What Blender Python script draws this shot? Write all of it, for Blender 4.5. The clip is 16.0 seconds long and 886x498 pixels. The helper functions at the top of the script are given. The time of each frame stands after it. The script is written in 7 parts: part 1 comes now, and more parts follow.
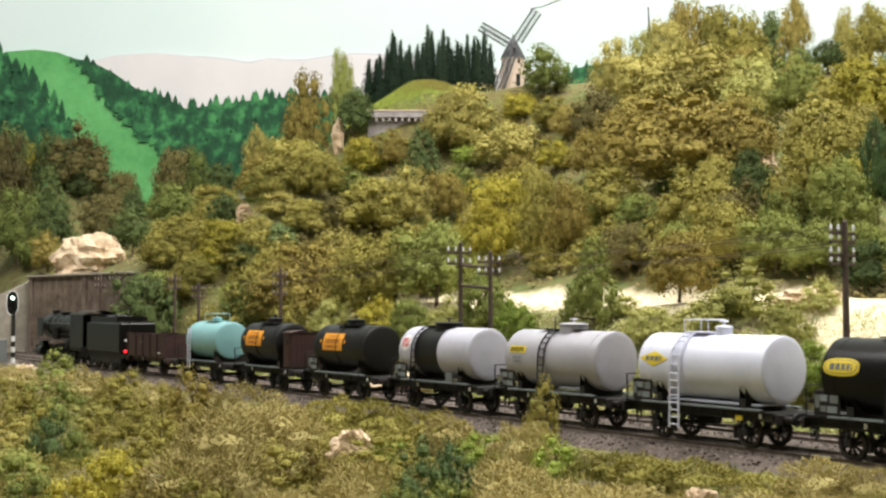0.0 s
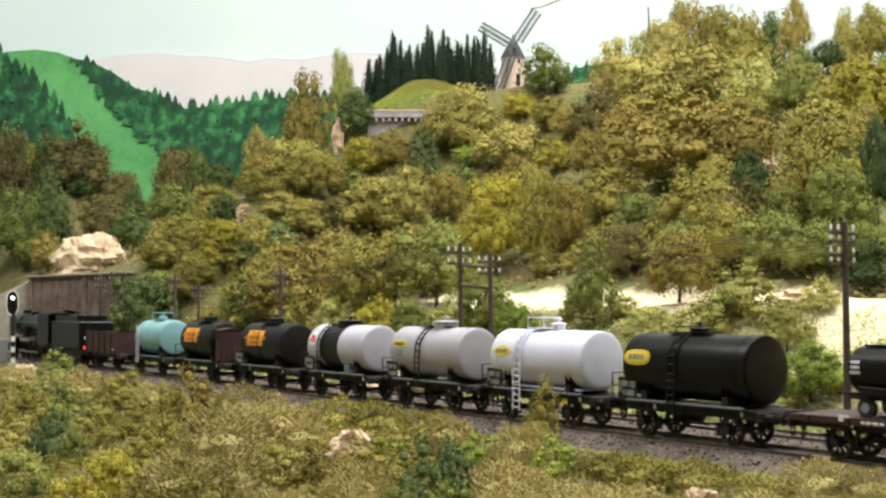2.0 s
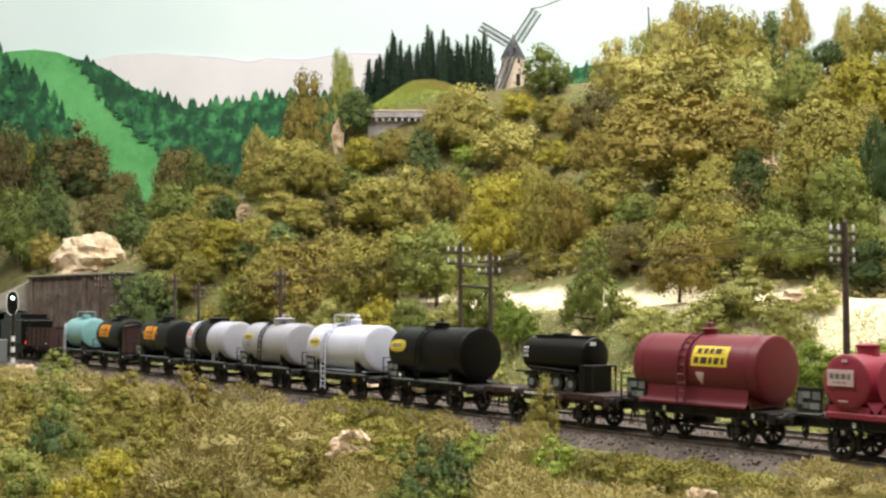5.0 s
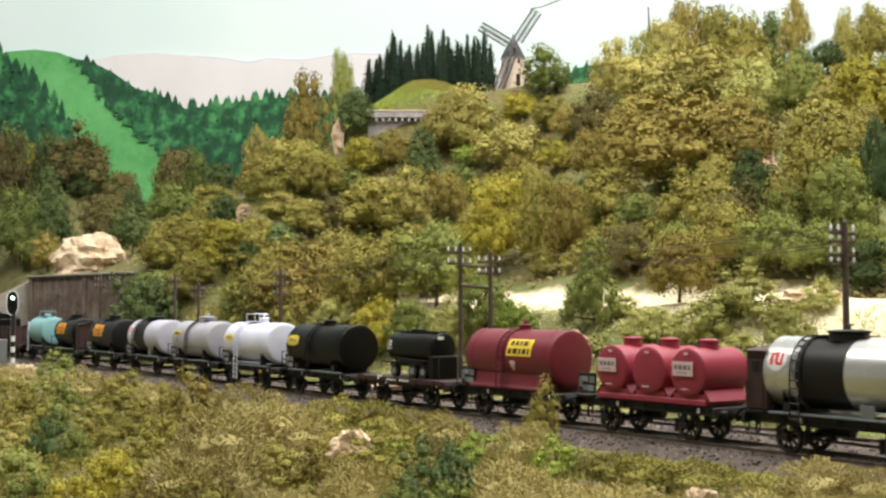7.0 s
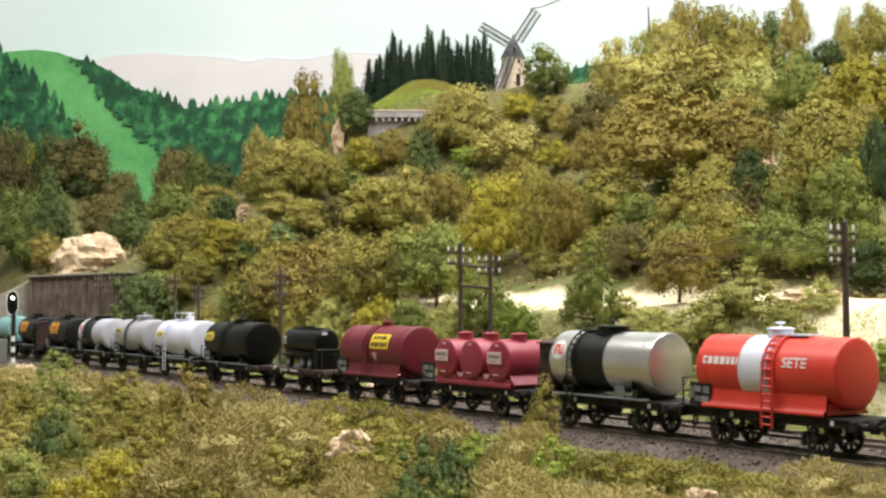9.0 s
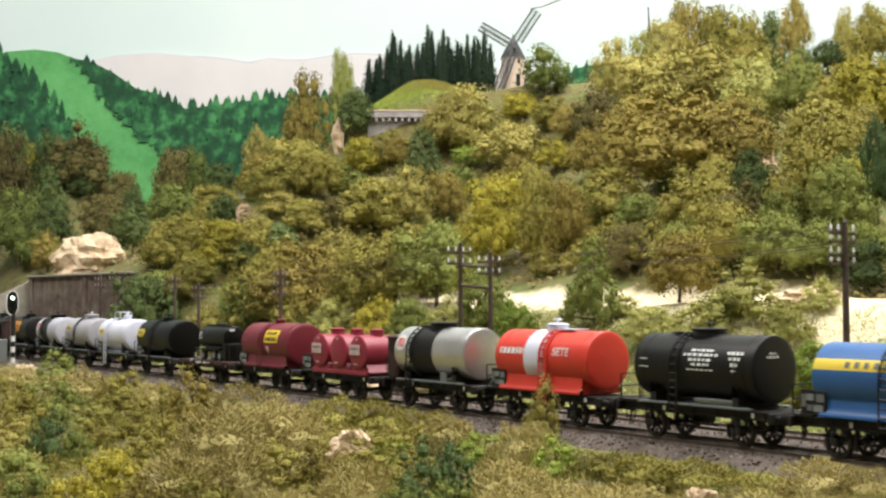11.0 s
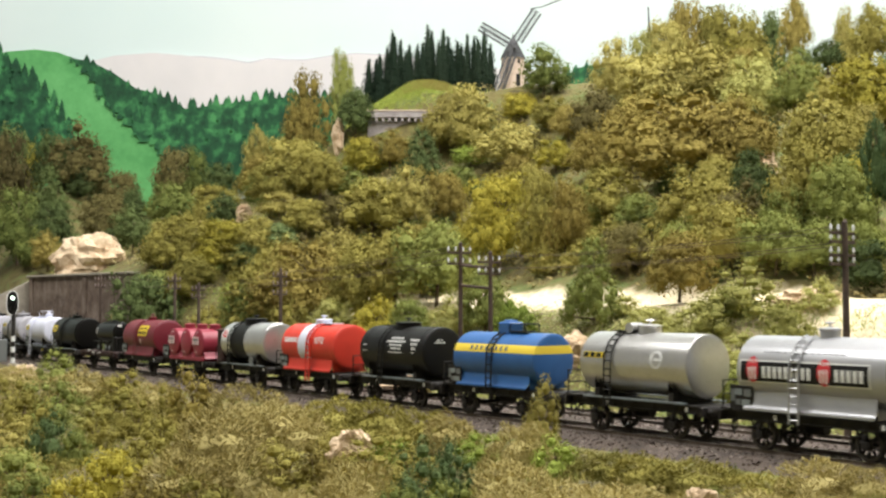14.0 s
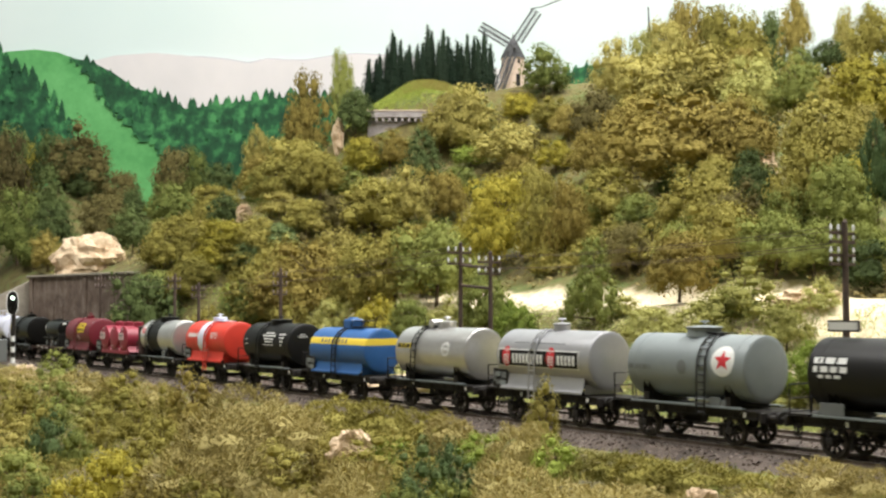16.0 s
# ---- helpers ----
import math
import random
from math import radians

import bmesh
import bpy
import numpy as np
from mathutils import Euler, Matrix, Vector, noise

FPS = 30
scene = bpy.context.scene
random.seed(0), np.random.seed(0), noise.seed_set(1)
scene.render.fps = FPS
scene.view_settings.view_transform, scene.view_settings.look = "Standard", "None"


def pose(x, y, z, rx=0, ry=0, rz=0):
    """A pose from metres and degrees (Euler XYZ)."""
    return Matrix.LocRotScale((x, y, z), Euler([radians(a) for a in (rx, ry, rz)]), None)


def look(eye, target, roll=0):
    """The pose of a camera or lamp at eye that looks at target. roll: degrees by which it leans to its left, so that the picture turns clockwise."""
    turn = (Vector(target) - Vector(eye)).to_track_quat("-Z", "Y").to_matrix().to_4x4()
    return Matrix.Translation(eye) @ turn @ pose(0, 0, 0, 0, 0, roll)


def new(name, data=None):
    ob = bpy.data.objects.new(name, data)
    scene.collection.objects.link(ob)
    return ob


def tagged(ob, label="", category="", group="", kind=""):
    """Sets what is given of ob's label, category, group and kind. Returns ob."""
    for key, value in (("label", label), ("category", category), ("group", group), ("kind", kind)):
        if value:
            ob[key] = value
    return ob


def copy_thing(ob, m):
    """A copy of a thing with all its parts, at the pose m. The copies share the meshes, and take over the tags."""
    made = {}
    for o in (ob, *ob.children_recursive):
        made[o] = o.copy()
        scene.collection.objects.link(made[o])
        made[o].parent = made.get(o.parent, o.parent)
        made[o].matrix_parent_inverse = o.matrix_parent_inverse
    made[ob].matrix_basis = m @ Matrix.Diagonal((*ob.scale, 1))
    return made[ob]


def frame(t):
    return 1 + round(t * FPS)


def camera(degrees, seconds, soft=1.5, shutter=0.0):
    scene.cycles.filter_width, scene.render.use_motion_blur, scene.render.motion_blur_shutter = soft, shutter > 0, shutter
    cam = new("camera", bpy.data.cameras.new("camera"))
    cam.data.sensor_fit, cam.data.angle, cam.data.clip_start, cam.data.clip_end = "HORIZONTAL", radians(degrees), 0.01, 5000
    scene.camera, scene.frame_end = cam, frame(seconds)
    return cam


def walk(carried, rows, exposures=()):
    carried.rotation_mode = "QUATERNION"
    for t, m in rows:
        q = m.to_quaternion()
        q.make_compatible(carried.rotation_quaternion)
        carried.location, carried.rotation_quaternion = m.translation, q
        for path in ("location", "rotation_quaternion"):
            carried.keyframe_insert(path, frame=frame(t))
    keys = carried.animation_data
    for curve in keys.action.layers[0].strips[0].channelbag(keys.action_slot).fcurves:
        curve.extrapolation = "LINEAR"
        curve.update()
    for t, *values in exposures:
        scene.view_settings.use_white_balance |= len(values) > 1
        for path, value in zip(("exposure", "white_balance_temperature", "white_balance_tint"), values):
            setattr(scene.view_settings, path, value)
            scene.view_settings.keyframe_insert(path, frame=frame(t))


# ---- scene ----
cam = camera(40.0, 16.0, soft=2.4, shutter=0.5)
S = 1 / 87  # the layout is a model in 1:87; lengths below are those of the full-size railway
EYE = pose(0, 0, 4.7 * S, 92.65, 0, 0)
walk(cam, [(0.0, EYE), (16.0, EYE)], exposures=[(0.0, 0.0), (16.0, 0.0)])

# ---- world and lamps ----
world = bpy.data.worlds.new("room_air")
scene.world = world
world.use_nodes = True
world.node_tree.nodes["Background"].inputs[0].default_value = (1.0, 0.97, 0.92, 1)
world.node_tree.nodes["Background"].inputs[1].default_value = 0.25


def strip_lamp(x, y, z, power, long, wide, tint):
    data = bpy.data.lights.new("strip_lamp", "AREA")
    data.shape, data.size, data.size_y, data.energy, data.color = "RECTANGLE", long, wide, power, tint
    ob = new("strip_lamp", data)
    ob.matrix_basis = look((x, y, z), (x * 0.6, y + 0.15, 0))
    return ob


LAMP_PLACES = [(-0.75, 0.52, 1.5), (0.75, 0.42, 1.45), (0.3, 1.2, 1.6)]
for (lx, ly, lz), power in zip(LAMP_PLACES, (27.0, 35.0, 31.0)):
    strip_lamp(lx, ly, lz, power, 1.3, 0.22, (1.0, 0.985, 0.95))


# ---- mesh tools ----
class Shape:
    """Vertices and faces of one mesh, in full-size metres."""

    def __init__(self):
        self.v, self.f = [], []

    def add(self, verts, faces):
        n = len(self.v)
        self.v += [tuple(p) for p in verts]
        self.f += [tuple(i + n for i in q) for q in faces]
        return self

    def box(self, cx, cy, cz, sx, sy, sz, cut=0.0):
        hx, hy, hz = sx / 2, sy / 2, sz / 2
        if cut <= 0:
            vs = [(cx + a * hx, cy + b * hy, cz + c * hz) for a in (-1, 1) for b in (-1, 1) for c in (-1, 1)]
            return self.add(vs, [(0, 1, 3, 2), (4, 6, 7, 5), (0, 4, 5, 1), (2, 3, 7, 6), (0, 2, 6, 4), (1, 5, 7, 3)])
        bm = bmesh.new()
        for a in (-1, 1):
            for b in (-1, 1):
                for c in (-1, 1):
                    bm.verts.new((cx + a * (hx - cut), cy + b * (hy - cut), cz + c * hz))
                    bm.verts.new((cx + a * (hx - cut), cy + b * hy, cz + c * (hz - cut)))
                    bm.verts.new((cx + a * hx, cy + b * (hy - cut), cz + c * (hz - cut)))
        bmesh.ops.convex_hull(bm, input=bm.verts)
        bm.verts.index_update()
        self.add([v.co[:] for v in bm.verts], [[v.index for v in f.verts] for f in bm.faces])
        bm.free()
        return self

    def rod(self, p, q, r, r2=None, seg=8):
        p, q = Vector(p), Vector(q)
        r2 = r if r2 is None else r2
        turn = (q - p).to_track_quat("Z", "Y").to_matrix()
        vs = []
        for c, rr in ((p, r), (q, r2)):
            for i in range(seg):
                a = 2 * math.pi * i / seg
                vs.append(c + turn @ Vector((math.cos(a) * rr, math.sin(a) * rr, 0)))
        fs = [(i, (i + 1) % seg, seg + (i + 1) % seg, seg + i) for i in range(seg)]
        return self.add(vs, fs + [tuple(range(seg))[::-1], tuple(range(seg, 2 * seg))])

    def lathe(self, profile, axis="x", at=(0, 0, 0), seg=28, start=0.0, turn=360.0):
        """Turns (place along the axis, radius) pairs about an axis through a point."""
        vs, fs, full = [], [], abs(turn - 360) < 1e-6
        m = seg if full else seg + 1
        for d, r in profile:
            for i in range(m):
                a = math.radians(start + turn * i / seg)
                c, s = math.cos(a) * r, math.sin(a) * r
                p = {"x": (d, c, s), "y": (s, d, c), "z": (c, s, d)}[axis]
                vs.append((p[0] + at[0], p[1] + at[1], p[2] + at[2]))
        for k in range(len(profile) - 1):
            for i in range(m if full else m - 1):
                j = (i + 1) % m
                fs.append((k * m + i, k * m + j, (k + 1) * m + j, (k + 1) * m + i))
        return self.add(vs, fs)

    def sheet(self, us, vs_, place):
        """A grid of points place(u, v)."""
        n = len(vs_)
        pts = [place(u, v) for u in us for v in vs_]
        return self.add(pts, [(i * n + j, (i + 1) * n + j, (i + 1) * n + j + 1, i * n + j + 1) for i in range(len(us) - 1) for j in range(n - 1)])

    def weld(self):
        """Joins points that coincide."""
        seen, to = {}, []
        for p in self.v:
            to.append(seen.setdefault(tuple(round(c, 4) for c in p), len(seen)))
        self.v = list(seen)
        self.f = [tuple(to[i] for i in q) for q in self.f]
        return self

    def tube(self, pts, r, seg=4):
        """A round wire along a row of points."""
        vs = []
        for i, p in enumerate(pts):
            d = (Vector(pts[min(i + 1, len(pts) - 1)]) - Vector(pts[max(i - 1, 0)])).normalized()
            u = d.cross(Vector((0, 0, 1))).normalized()
            w = u.cross(d)
            vs += [Vector(p) + (u * math.cos(2 * math.pi * k / seg) + w * math.sin(2 * math.pi * k / seg)) * r for k in range(seg)]
        return self.add(vs, [(i * seg + k, i * seg + (k + 1) % seg, (i + 1) * seg + (k + 1) % seg, (i + 1) * seg + k) for i in range(len(pts) - 1) for k in range(seg)])

    def mesh(self, name, smooth=0):
        me = bpy.data.meshes.new(name)
        me.from_pydata((np.array(self.v, dtype=float) * S).tolist(), [], self.f)
        me.validate()
        if smooth:
            me.polygons.foreach_set("use_smooth", [True] * len(me.polygons))
            me.set_sharp_from_angle(angle=math.radians(smooth))
        return me


def part(name, shape, material, parent=None, label="", smooth=0, at=None):
    """One mesh object from a Shape or a shared mesh, under a thing or a part."""
    me = shape.mesh(name, smooth) if isinstance(shape, Shape) else shape
    if material and not me.materials:
        me.materials.append(material)
    ob = new(name, me)
    if parent is not None:
        ob.parent = parent
    if at is not None:
        ob.location = Vector(at) * S
    if label:
        ob["label"] = label
    return ob


def place(x, y, z, rx=0, ry=0, rz=0):
    return pose(x * S, y * S, z * S, rx, ry, rz)


def thing(name, label, category, group="", kind="", m=None):
    ob = new(name)
    ob.empty_display_size = 0.01
    if m is not None:
        ob.matrix_basis = m
    return tagged(ob, label, category, group, kind)


# ---- materials ----
def nodes_of(name):
    m = bpy.data.materials.new(name)
    m.use_nodes = True
    return m, m.node_tree.nodes, m.node_tree.links, m.node_tree.nodes["Principled BSDF"]


def ramp_node(n, stops):
    r = n.new("ShaderNodeValToRGB")
    while len(r.color_ramp.elements) < len(stops):
        r.color_ramp.elements.new(0.5)
    for e, (p, c) in zip(r.color_ramp.elements, stops):
        e.position, e.color = p, (*c, 1)
    return r


def noise_node(n, l, size, detail=5.0, rough=0.6, coord=None):
    t = n.new("ShaderNodeTexNoise")
    t.inputs["Scale"].default_value = 87.0 / size
    t.inputs["Detail"].default_value = detail
    t.inputs["Roughness"].default_value = rough
    if coord is None:
        coord = n.new("ShaderNodeTexCoord").outputs["Object"]
    l.new(coord, t.inputs["Vector"])
    return t


def surface(name, dark, light, rough=0.6, metal=0.0, big=1.5, fine=0.12, bump=0.15, dirt=0.0, dirt_colour=(0.06, 0.05, 0.04), mid=0.5, shine=0.5):
    """Two tones mixed by broad stains, with fine grain in relief and in gloss."""
    m, n, l, b = nodes_of(name)
    coarse, grain = noise_node(n, l, big), noise_node(n, l, fine, 3.0)
    add = n.new("ShaderNodeMath")
    add.operation = "MULTIPLY_ADD"
    l.new(grain.outputs["Fac"], add.inputs[0])
    add.inputs[1].default_value = 0.35
    l.new(coarse.outputs["Fac"], add.inputs[2])
    r = ramp_node(n, [(mid - 0.02, dark), (mid + 0.36, light)])
    l.new(add.outputs[0], r.inputs[0])
    colour = r.outputs[0]
    if dirt > 0:
        d = noise_node(n, l, big * 0.45, 8.0, 0.75)
        k = ramp_node(n, [(0.52, (0, 0, 0)), (0.75, (dirt, dirt, dirt))])
        l.new(d.outputs["Fac"], k.inputs[0])
        mix = n.new("ShaderNodeMixRGB")
        l.new(k.outputs[0], mix.inputs[0])
        l.new(colour, mix.inputs[1])
        mix.inputs[2].default_value = (*dirt_colour, 1)
        colour = mix.outputs[0]
    l.new(colour, b.inputs["Base Color"])
    rr = n.new("ShaderNodeMapRange")
    rr.inputs[3].default_value, rr.inputs[4].default_value = max(0.05, rough - 0.1), min(1.0, rough + 0.12)
    l.new(grain.outputs["Fac"], rr.inputs[0])
    l.new(rr.outputs[0], b.inputs["Roughness"])
    b.inputs["Metallic"].default_value = metal
    b.inputs["Specular IOR Level"].default_value = shine
    if bump > 0:
        bp = n.new("ShaderNodeBump")
        bp.inputs["Strength"].default_value = bump
        bp.inputs["Distance"].default_value = fine * S * 0.5
        l.new(grain.outputs["Fac"], bp.inputs["Height"])
        l.new(bp.outputs[0], b.inputs["Normal"])
    return m


def paint(name, colour, rough=0.42, metal=0.0, wear=0.1, shine=0.5):
    lo = tuple(c * 0.86 for c in colour)
    return surface(name, lo, colour, rough, metal, big=1.2, fine=0.05, bump=0.04, dirt=wear, dirt_colour=(0.03, 0.027, 0.024), shine=shine)


def striped_paint(name, colour, stripe, low, high):
    """Paint with one level stripe between two heights of the tank."""
    m, n, l, b = nodes_of(name)
    xyz = n.new("ShaderNodeSeparateXYZ")
    l.new(n.new("ShaderNodeTexCoord").outputs["Object"], xyz.inputs[0])
    edges = []
    for h, op in ((low, "GREATER_THAN"), (high, "LESS_THAN")):
        k = n.new("ShaderNodeMath")
        k.operation = op
        k.inputs[1].default_value = h * S
        l.new(xyz.outputs[2], k.inputs[0])
        edges.append(k)
    both = n.new("ShaderNodeMath")
    both.operation = "MULTIPLY"
    l.new(edges[0].outputs[0], both.inputs[0])
    l.new(edges[1].outputs[0], both.inputs[1])
    t = noise_node(n, l, 0.8)
    r = ramp_node(n, [(0.35, tuple(c * 0.85 for c in colour)), (0.7, colour)])
    l.new(t.outputs["Fac"], r.inputs[0])
    mix = n.new("ShaderNodeMixRGB")
    l.new(both.outputs[0], mix.inputs[0])
    l.new(r.outputs[0], mix.inputs[1])
    mix.inputs[2].default_value = (*stripe, 1)
    l.new(mix.outputs[0], b.inputs["Base Color"])
    b.inputs["Roughness"].default_value = 0.42
    return m


def foliage(name, dark, mid, light):
    """Flocked model leaves: tone by flake and by tree."""
    m, n, l, b = nodes_of(name)
    geo, info = n.new("ShaderNodeNewGeometry"), n.new("ShaderNodeObjectInfo")
    t = noise_node(n, l, 0.9, 4.0)
    mix = n.new("ShaderNodeMath")
    mix.operation = "MULTIPLY_ADD"
    mix.inputs[1].default_value = 0.17
    l.new(geo.outputs["Random Per Island"], mix.inputs[0])
    part2 = n.new("ShaderNodeMath")
    part2.operation = "MULTIPLY_ADD"
    part2.inputs[1].default_value = 0.32
    l.new(t.outputs["Fac"], part2.inputs[0])
    obj = n.new("ShaderNodeMath")
    obj.operation = "MULTIPLY"
    obj.inputs[1].default_value = 0.30
    l.new(info.outputs["Random"], obj.inputs[0])
    l.new(obj.outputs[0], part2.inputs[2])
    l.new(part2.outputs[0], mix.inputs[2])
    r = ramp_node(n, [(0.16, dark), (0.40, mid), (0.70, light)])
    l.new(mix.outputs[0], r.inputs[0])
    l.new(r.outputs[0], b.inputs["Base Color"])
    b.inputs["Roughness"].default_value = 0.95
    b.inputs["Specular IOR Level"].default_value = 0.12
    return m


TONES = {
    "olive": foliage("olive_leaves", (0.133, 0.123, 0.029), (0.260, 0.228, 0.055), (0.399, 0.351, 0.099)),
    "brown": foliage("brown_leaves", (0.126, 0.102, 0.027), (0.251, 0.198, 0.051), (0.377, 0.310, 0.092)),
    "green": foliage("green_leaves", (0.093, 0.121, 0.033), (0.198, 0.222, 0.059), (0.333, 0.351, 0.097)),
    "dark": foliage("dark_leaves", (0.042, 0.060, 0.022), (0.086, 0.114, 0.039), (0.150, 0.189, 0.063)),
    "yellow": foliage("yellow_leaves", (0.208, 0.186, 0.032), (0.380, 0.327, 0.049), (0.553, 0.489, 0.098)),
    "bright": foliage("bright_leaves", (0.132, 0.179, 0.033), (0.270, 0.335, 0.064), (0.419, 0.473, 0.107)),
    "blue": foliage("bluish_leaves", (0.056, 0.094, 0.037), (0.120, 0.166, 0.064), (0.215, 0.262, 0.101)),
    "straw": foliage("straw_leaves", (0.178, 0.152, 0.041), (0.343, 0.297, 0.085), (0.492, 0.435, 0.144)),
    "pale": foliage("pale_leaves", (0.185, 0.183, 0.056), (0.358, 0.347, 0.107), (0.519, 0.504, 0.184)),
    "hay": foliage("hay_grass", (0.229, 0.191, 0.073), (0.378, 0.316, 0.125), (0.510, 0.436, 0.189)),
    # brown at about half strength, with the left hillside's dim light in the colour
    "russet": foliage("dim_brown_leaves", (0.065, 0.055, 0.023), (0.129, 0.110, 0.040), (0.206, 0.181, 0.068)),
    "cypress": foliage("cypress_leaves", (0.010, 0.020, 0.012), (0.020, 0.034, 0.020), (0.036, 0.054, 0.032)),
}


def blended_cover(name, tones, patch):
    """Mixed scatter: patches of several leaf tones, with tone by flake."""
    m, n, l, b = nodes_of(name)
    broad = noise_node(n, l, patch, 3.0)
    flake = n.new("ShaderNodeNewGeometry").outputs["Random Per Island"]
    r = ramp_node(n, tones)
    r.color_ramp.interpolation = "EASE"
    mix = n.new("ShaderNodeMath")
    mix.operation = "MULTIPLY_ADD"
    mix.inputs[1].default_value = 0.10
    l.new(flake, mix.inputs[0])
    l.new(broad.outputs["Fac"], mix.inputs[2])
    l.new(mix.outputs[0], r.inputs[0])
    dim = n.new("ShaderNodeMixRGB")
    dim.blend_type = "MULTIPLY"
    dim.inputs[0].default_value = 0.5
    l.new(r.outputs[0], dim.inputs[1])
    grey = ramp_node(n, [(0.0, (0.7, 0.7, 0.7)), (1.0, (1.3, 1.3, 1.3))])
    l.new(flake, grey.inputs[0])
    l.new(grey.outputs[0], dim.inputs[2])
    l.new(dim.outputs[0], b.inputs["Base Color"])
    b.inputs["Roughness"].default_value = 0.95
    b.inputs["Specular IOR Level"].default_value = 0.12
    return m


MEADOW_MIX = blended_cover("mixed_dry_scatter", [(0.36, (0.15, 0.135, 0.045)), (0.46, (0.235, 0.19, 0.075)), (0.56, (0.31, 0.25, 0.11)), (0.64, (0.18, 0.19, 0.06)), (0.74, (0.27, 0.21, 0.085))], 3.5)
VERGE_MIX = blended_cover("mixed_green_scatter", [(0.40, (0.24, 0.27, 0.085)), (0.55, (0.38, 0.40, 0.15)), (0.66, (0.52, 0.47, 0.22)), (0.8, (0.29, 0.36, 0.11))], 3.0)
BARK = surface("bark", (0.07, 0.05, 0.03), (0.17, 0.12, 0.07), 0.9, big=0.8, fine=0.15, bump=0.6)
BLACK = paint("black_paint", (0.006, 0.0055, 0.005), 0.36, wear=0.04, shine=0.2)
MATT_BLACK = paint("matt_black_paint", (0.008, 0.0075, 0.007), 0.45, wear=0.08, shine=0.32)
FRAME_BLACK = surface("underframe_black", (0.009, 0.008, 0.0075), (0.026, 0.022, 0.019), 0.6, big=0.8, fine=0.06, dirt=0.4, dirt_colour=(0.055, 0.04, 0.03), shine=0.3)
STEEL = surface("worn_steel", (0.18, 0.17, 0.16), (0.4, 0.39, 0.37), 0.35, 0.9, big=0.5, fine=0.05)
TYRE = surface("wheel_steel", (0.02, 0.018, 0.016), (0.06, 0.05, 0.042), 0.5, 0.3, big=0.4, fine=0.05)
TEAL = paint("teal_paint", (0.22, 0.43, 0.44), 0.4)
PALE_GREY = paint("pale_grey_paint", (0.49, 0.48, 0.55), 0.45)
WARM_GREY = paint("warm_grey_paint", (0.43, 0.415, 0.455), 0.42, 0.1)
DULL_SILVER = paint("dull_silver_paint", (0.64, 0.63, 0.62), 0.3, 0.75)
MID_GREY = paint("mid_grey_paint", (0.235, 0.265, 0.27), 0.45)
MAUVE_GREY = paint("satin_grey_paint", (0.46, 0.46, 0.48), 0.34, 0.5)
WHITE = paint("white_paint", (0.70, 0.71, 0.83), 0.4, wear=0.03)
MAROON = paint("maroon_paint", (0.165, 0.014, 0.026), 0.42)
CRIMSON = paint("crimson_paint", (0.29, 0.026, 0.050), 0.45)
RED = paint("red_paint", (0.68, 0.05, 0.03), 0.42)
BROWN = surface("red_brown_paint", (0.024, 0.009, 0.008), (0.052, 0.018, 0.015), 0.6, big=0.9, fine=0.08, dirt=0.3)
ORANGE = paint("orange_paint", (0.80, 0.33, 0.02), 0.5)
DARK_ORANGE = paint("dark_orange_lettering", (0.28, 0.09, 0.01), 0.5)
YELLOW = paint("yellow_paint", (0.83, 0.62, 0.03), 0.5)
SIGN_WHITE = paint("sign_white", (0.8, 0.8, 0.78), 0.5)
SIGN_RED = paint("sign_red", (0.62, 0.03, 0.04), 0.5)
SIGN_PINK = paint("plate_pale_pink", (0.7, 0.5, 0.5), 0.5)
PANEL_GREY = paint("panel_grey", (0.16, 0.17, 0.17), 0.5)
BLUE_STRIPE = striped_paint("blue_and_yellow_paint", (0.03, 0.12, 0.34), (0.80, 0.60, 0.06), 2.72, 3.06)
BLUE = paint("blue_paint", (0.03, 0.12, 0.34), 0.42)


# ---- the line: a long, nearly straight track that bends away past the signal ----
STEP = 0.5
TRACK_S = [-170 + STEP * i for i in range(int(350 / STEP) + 1)]


def track_table():
    def bearing(s):
        q = max(-40.0, min(70.0, s))
        a = -0.6160 - 0.0000689 * q + 0.00000497 * q * q
        return a - max(0.0, s - 92.0) / 110.0
    xs, ys = [0.0], [0.0]
    for s in TRACK_S[:-1]:
        a = bearing(s + STEP / 2)
        xs.append(xs[-1] + math.sin(a) * STEP)
        ys.append(ys[-1] + math.cos(a) * STEP)
    i = TRACK_S.index(0.0)
    return [x - xs[i] + 5.177 for x in xs], [y - ys[i] + 48.854 for y in ys], [bearing(s) for s in TRACK_S]


TX, TY, TA = track_table()


def on_track(s, left=0.0):
    """x, y and bearing of the line at s metres along it, moved to its left."""
    x, y, a = (float(np.interp(s, TRACK_S, c)) for c in (TX, TY, TA))
    return x - math.cos(a) * left, y + math.sin(a) * left, a


def on_line(s, z=0.0):
    x, y, a = on_track(s)
    return place(x, y, z, 0, 0, 90 - math.degrees(a))


SPEED_T = [0, 1, 2, 3, 4, 6.5, 8, 9, 11.5, 13, 14, 15, 16]
SPEED_V = [3.71, 4.47, 4.90, 5.42, 5.34, 5.07, 5.40, 5.35, 6.04, 6.56, 6.74, 6.54, 6.10]
RUN_T = [0.05 * i for i in range(321)]
RUN_S = [0.0]
for ta, tb in zip(RUN_T[:-1], RUN_T[1:]):
    RUN_S.append(RUN_S[-1] + 0.05 * float(np.interp((ta + tb) / 2, SPEED_T, SPEED_V)))


def run(t):
    return float(np.interp(t, RUN_T, RUN_S))


MOVERS, WHEELS = [], []  # things with their place in the train; wheelsets with their radius
SHARED = {}


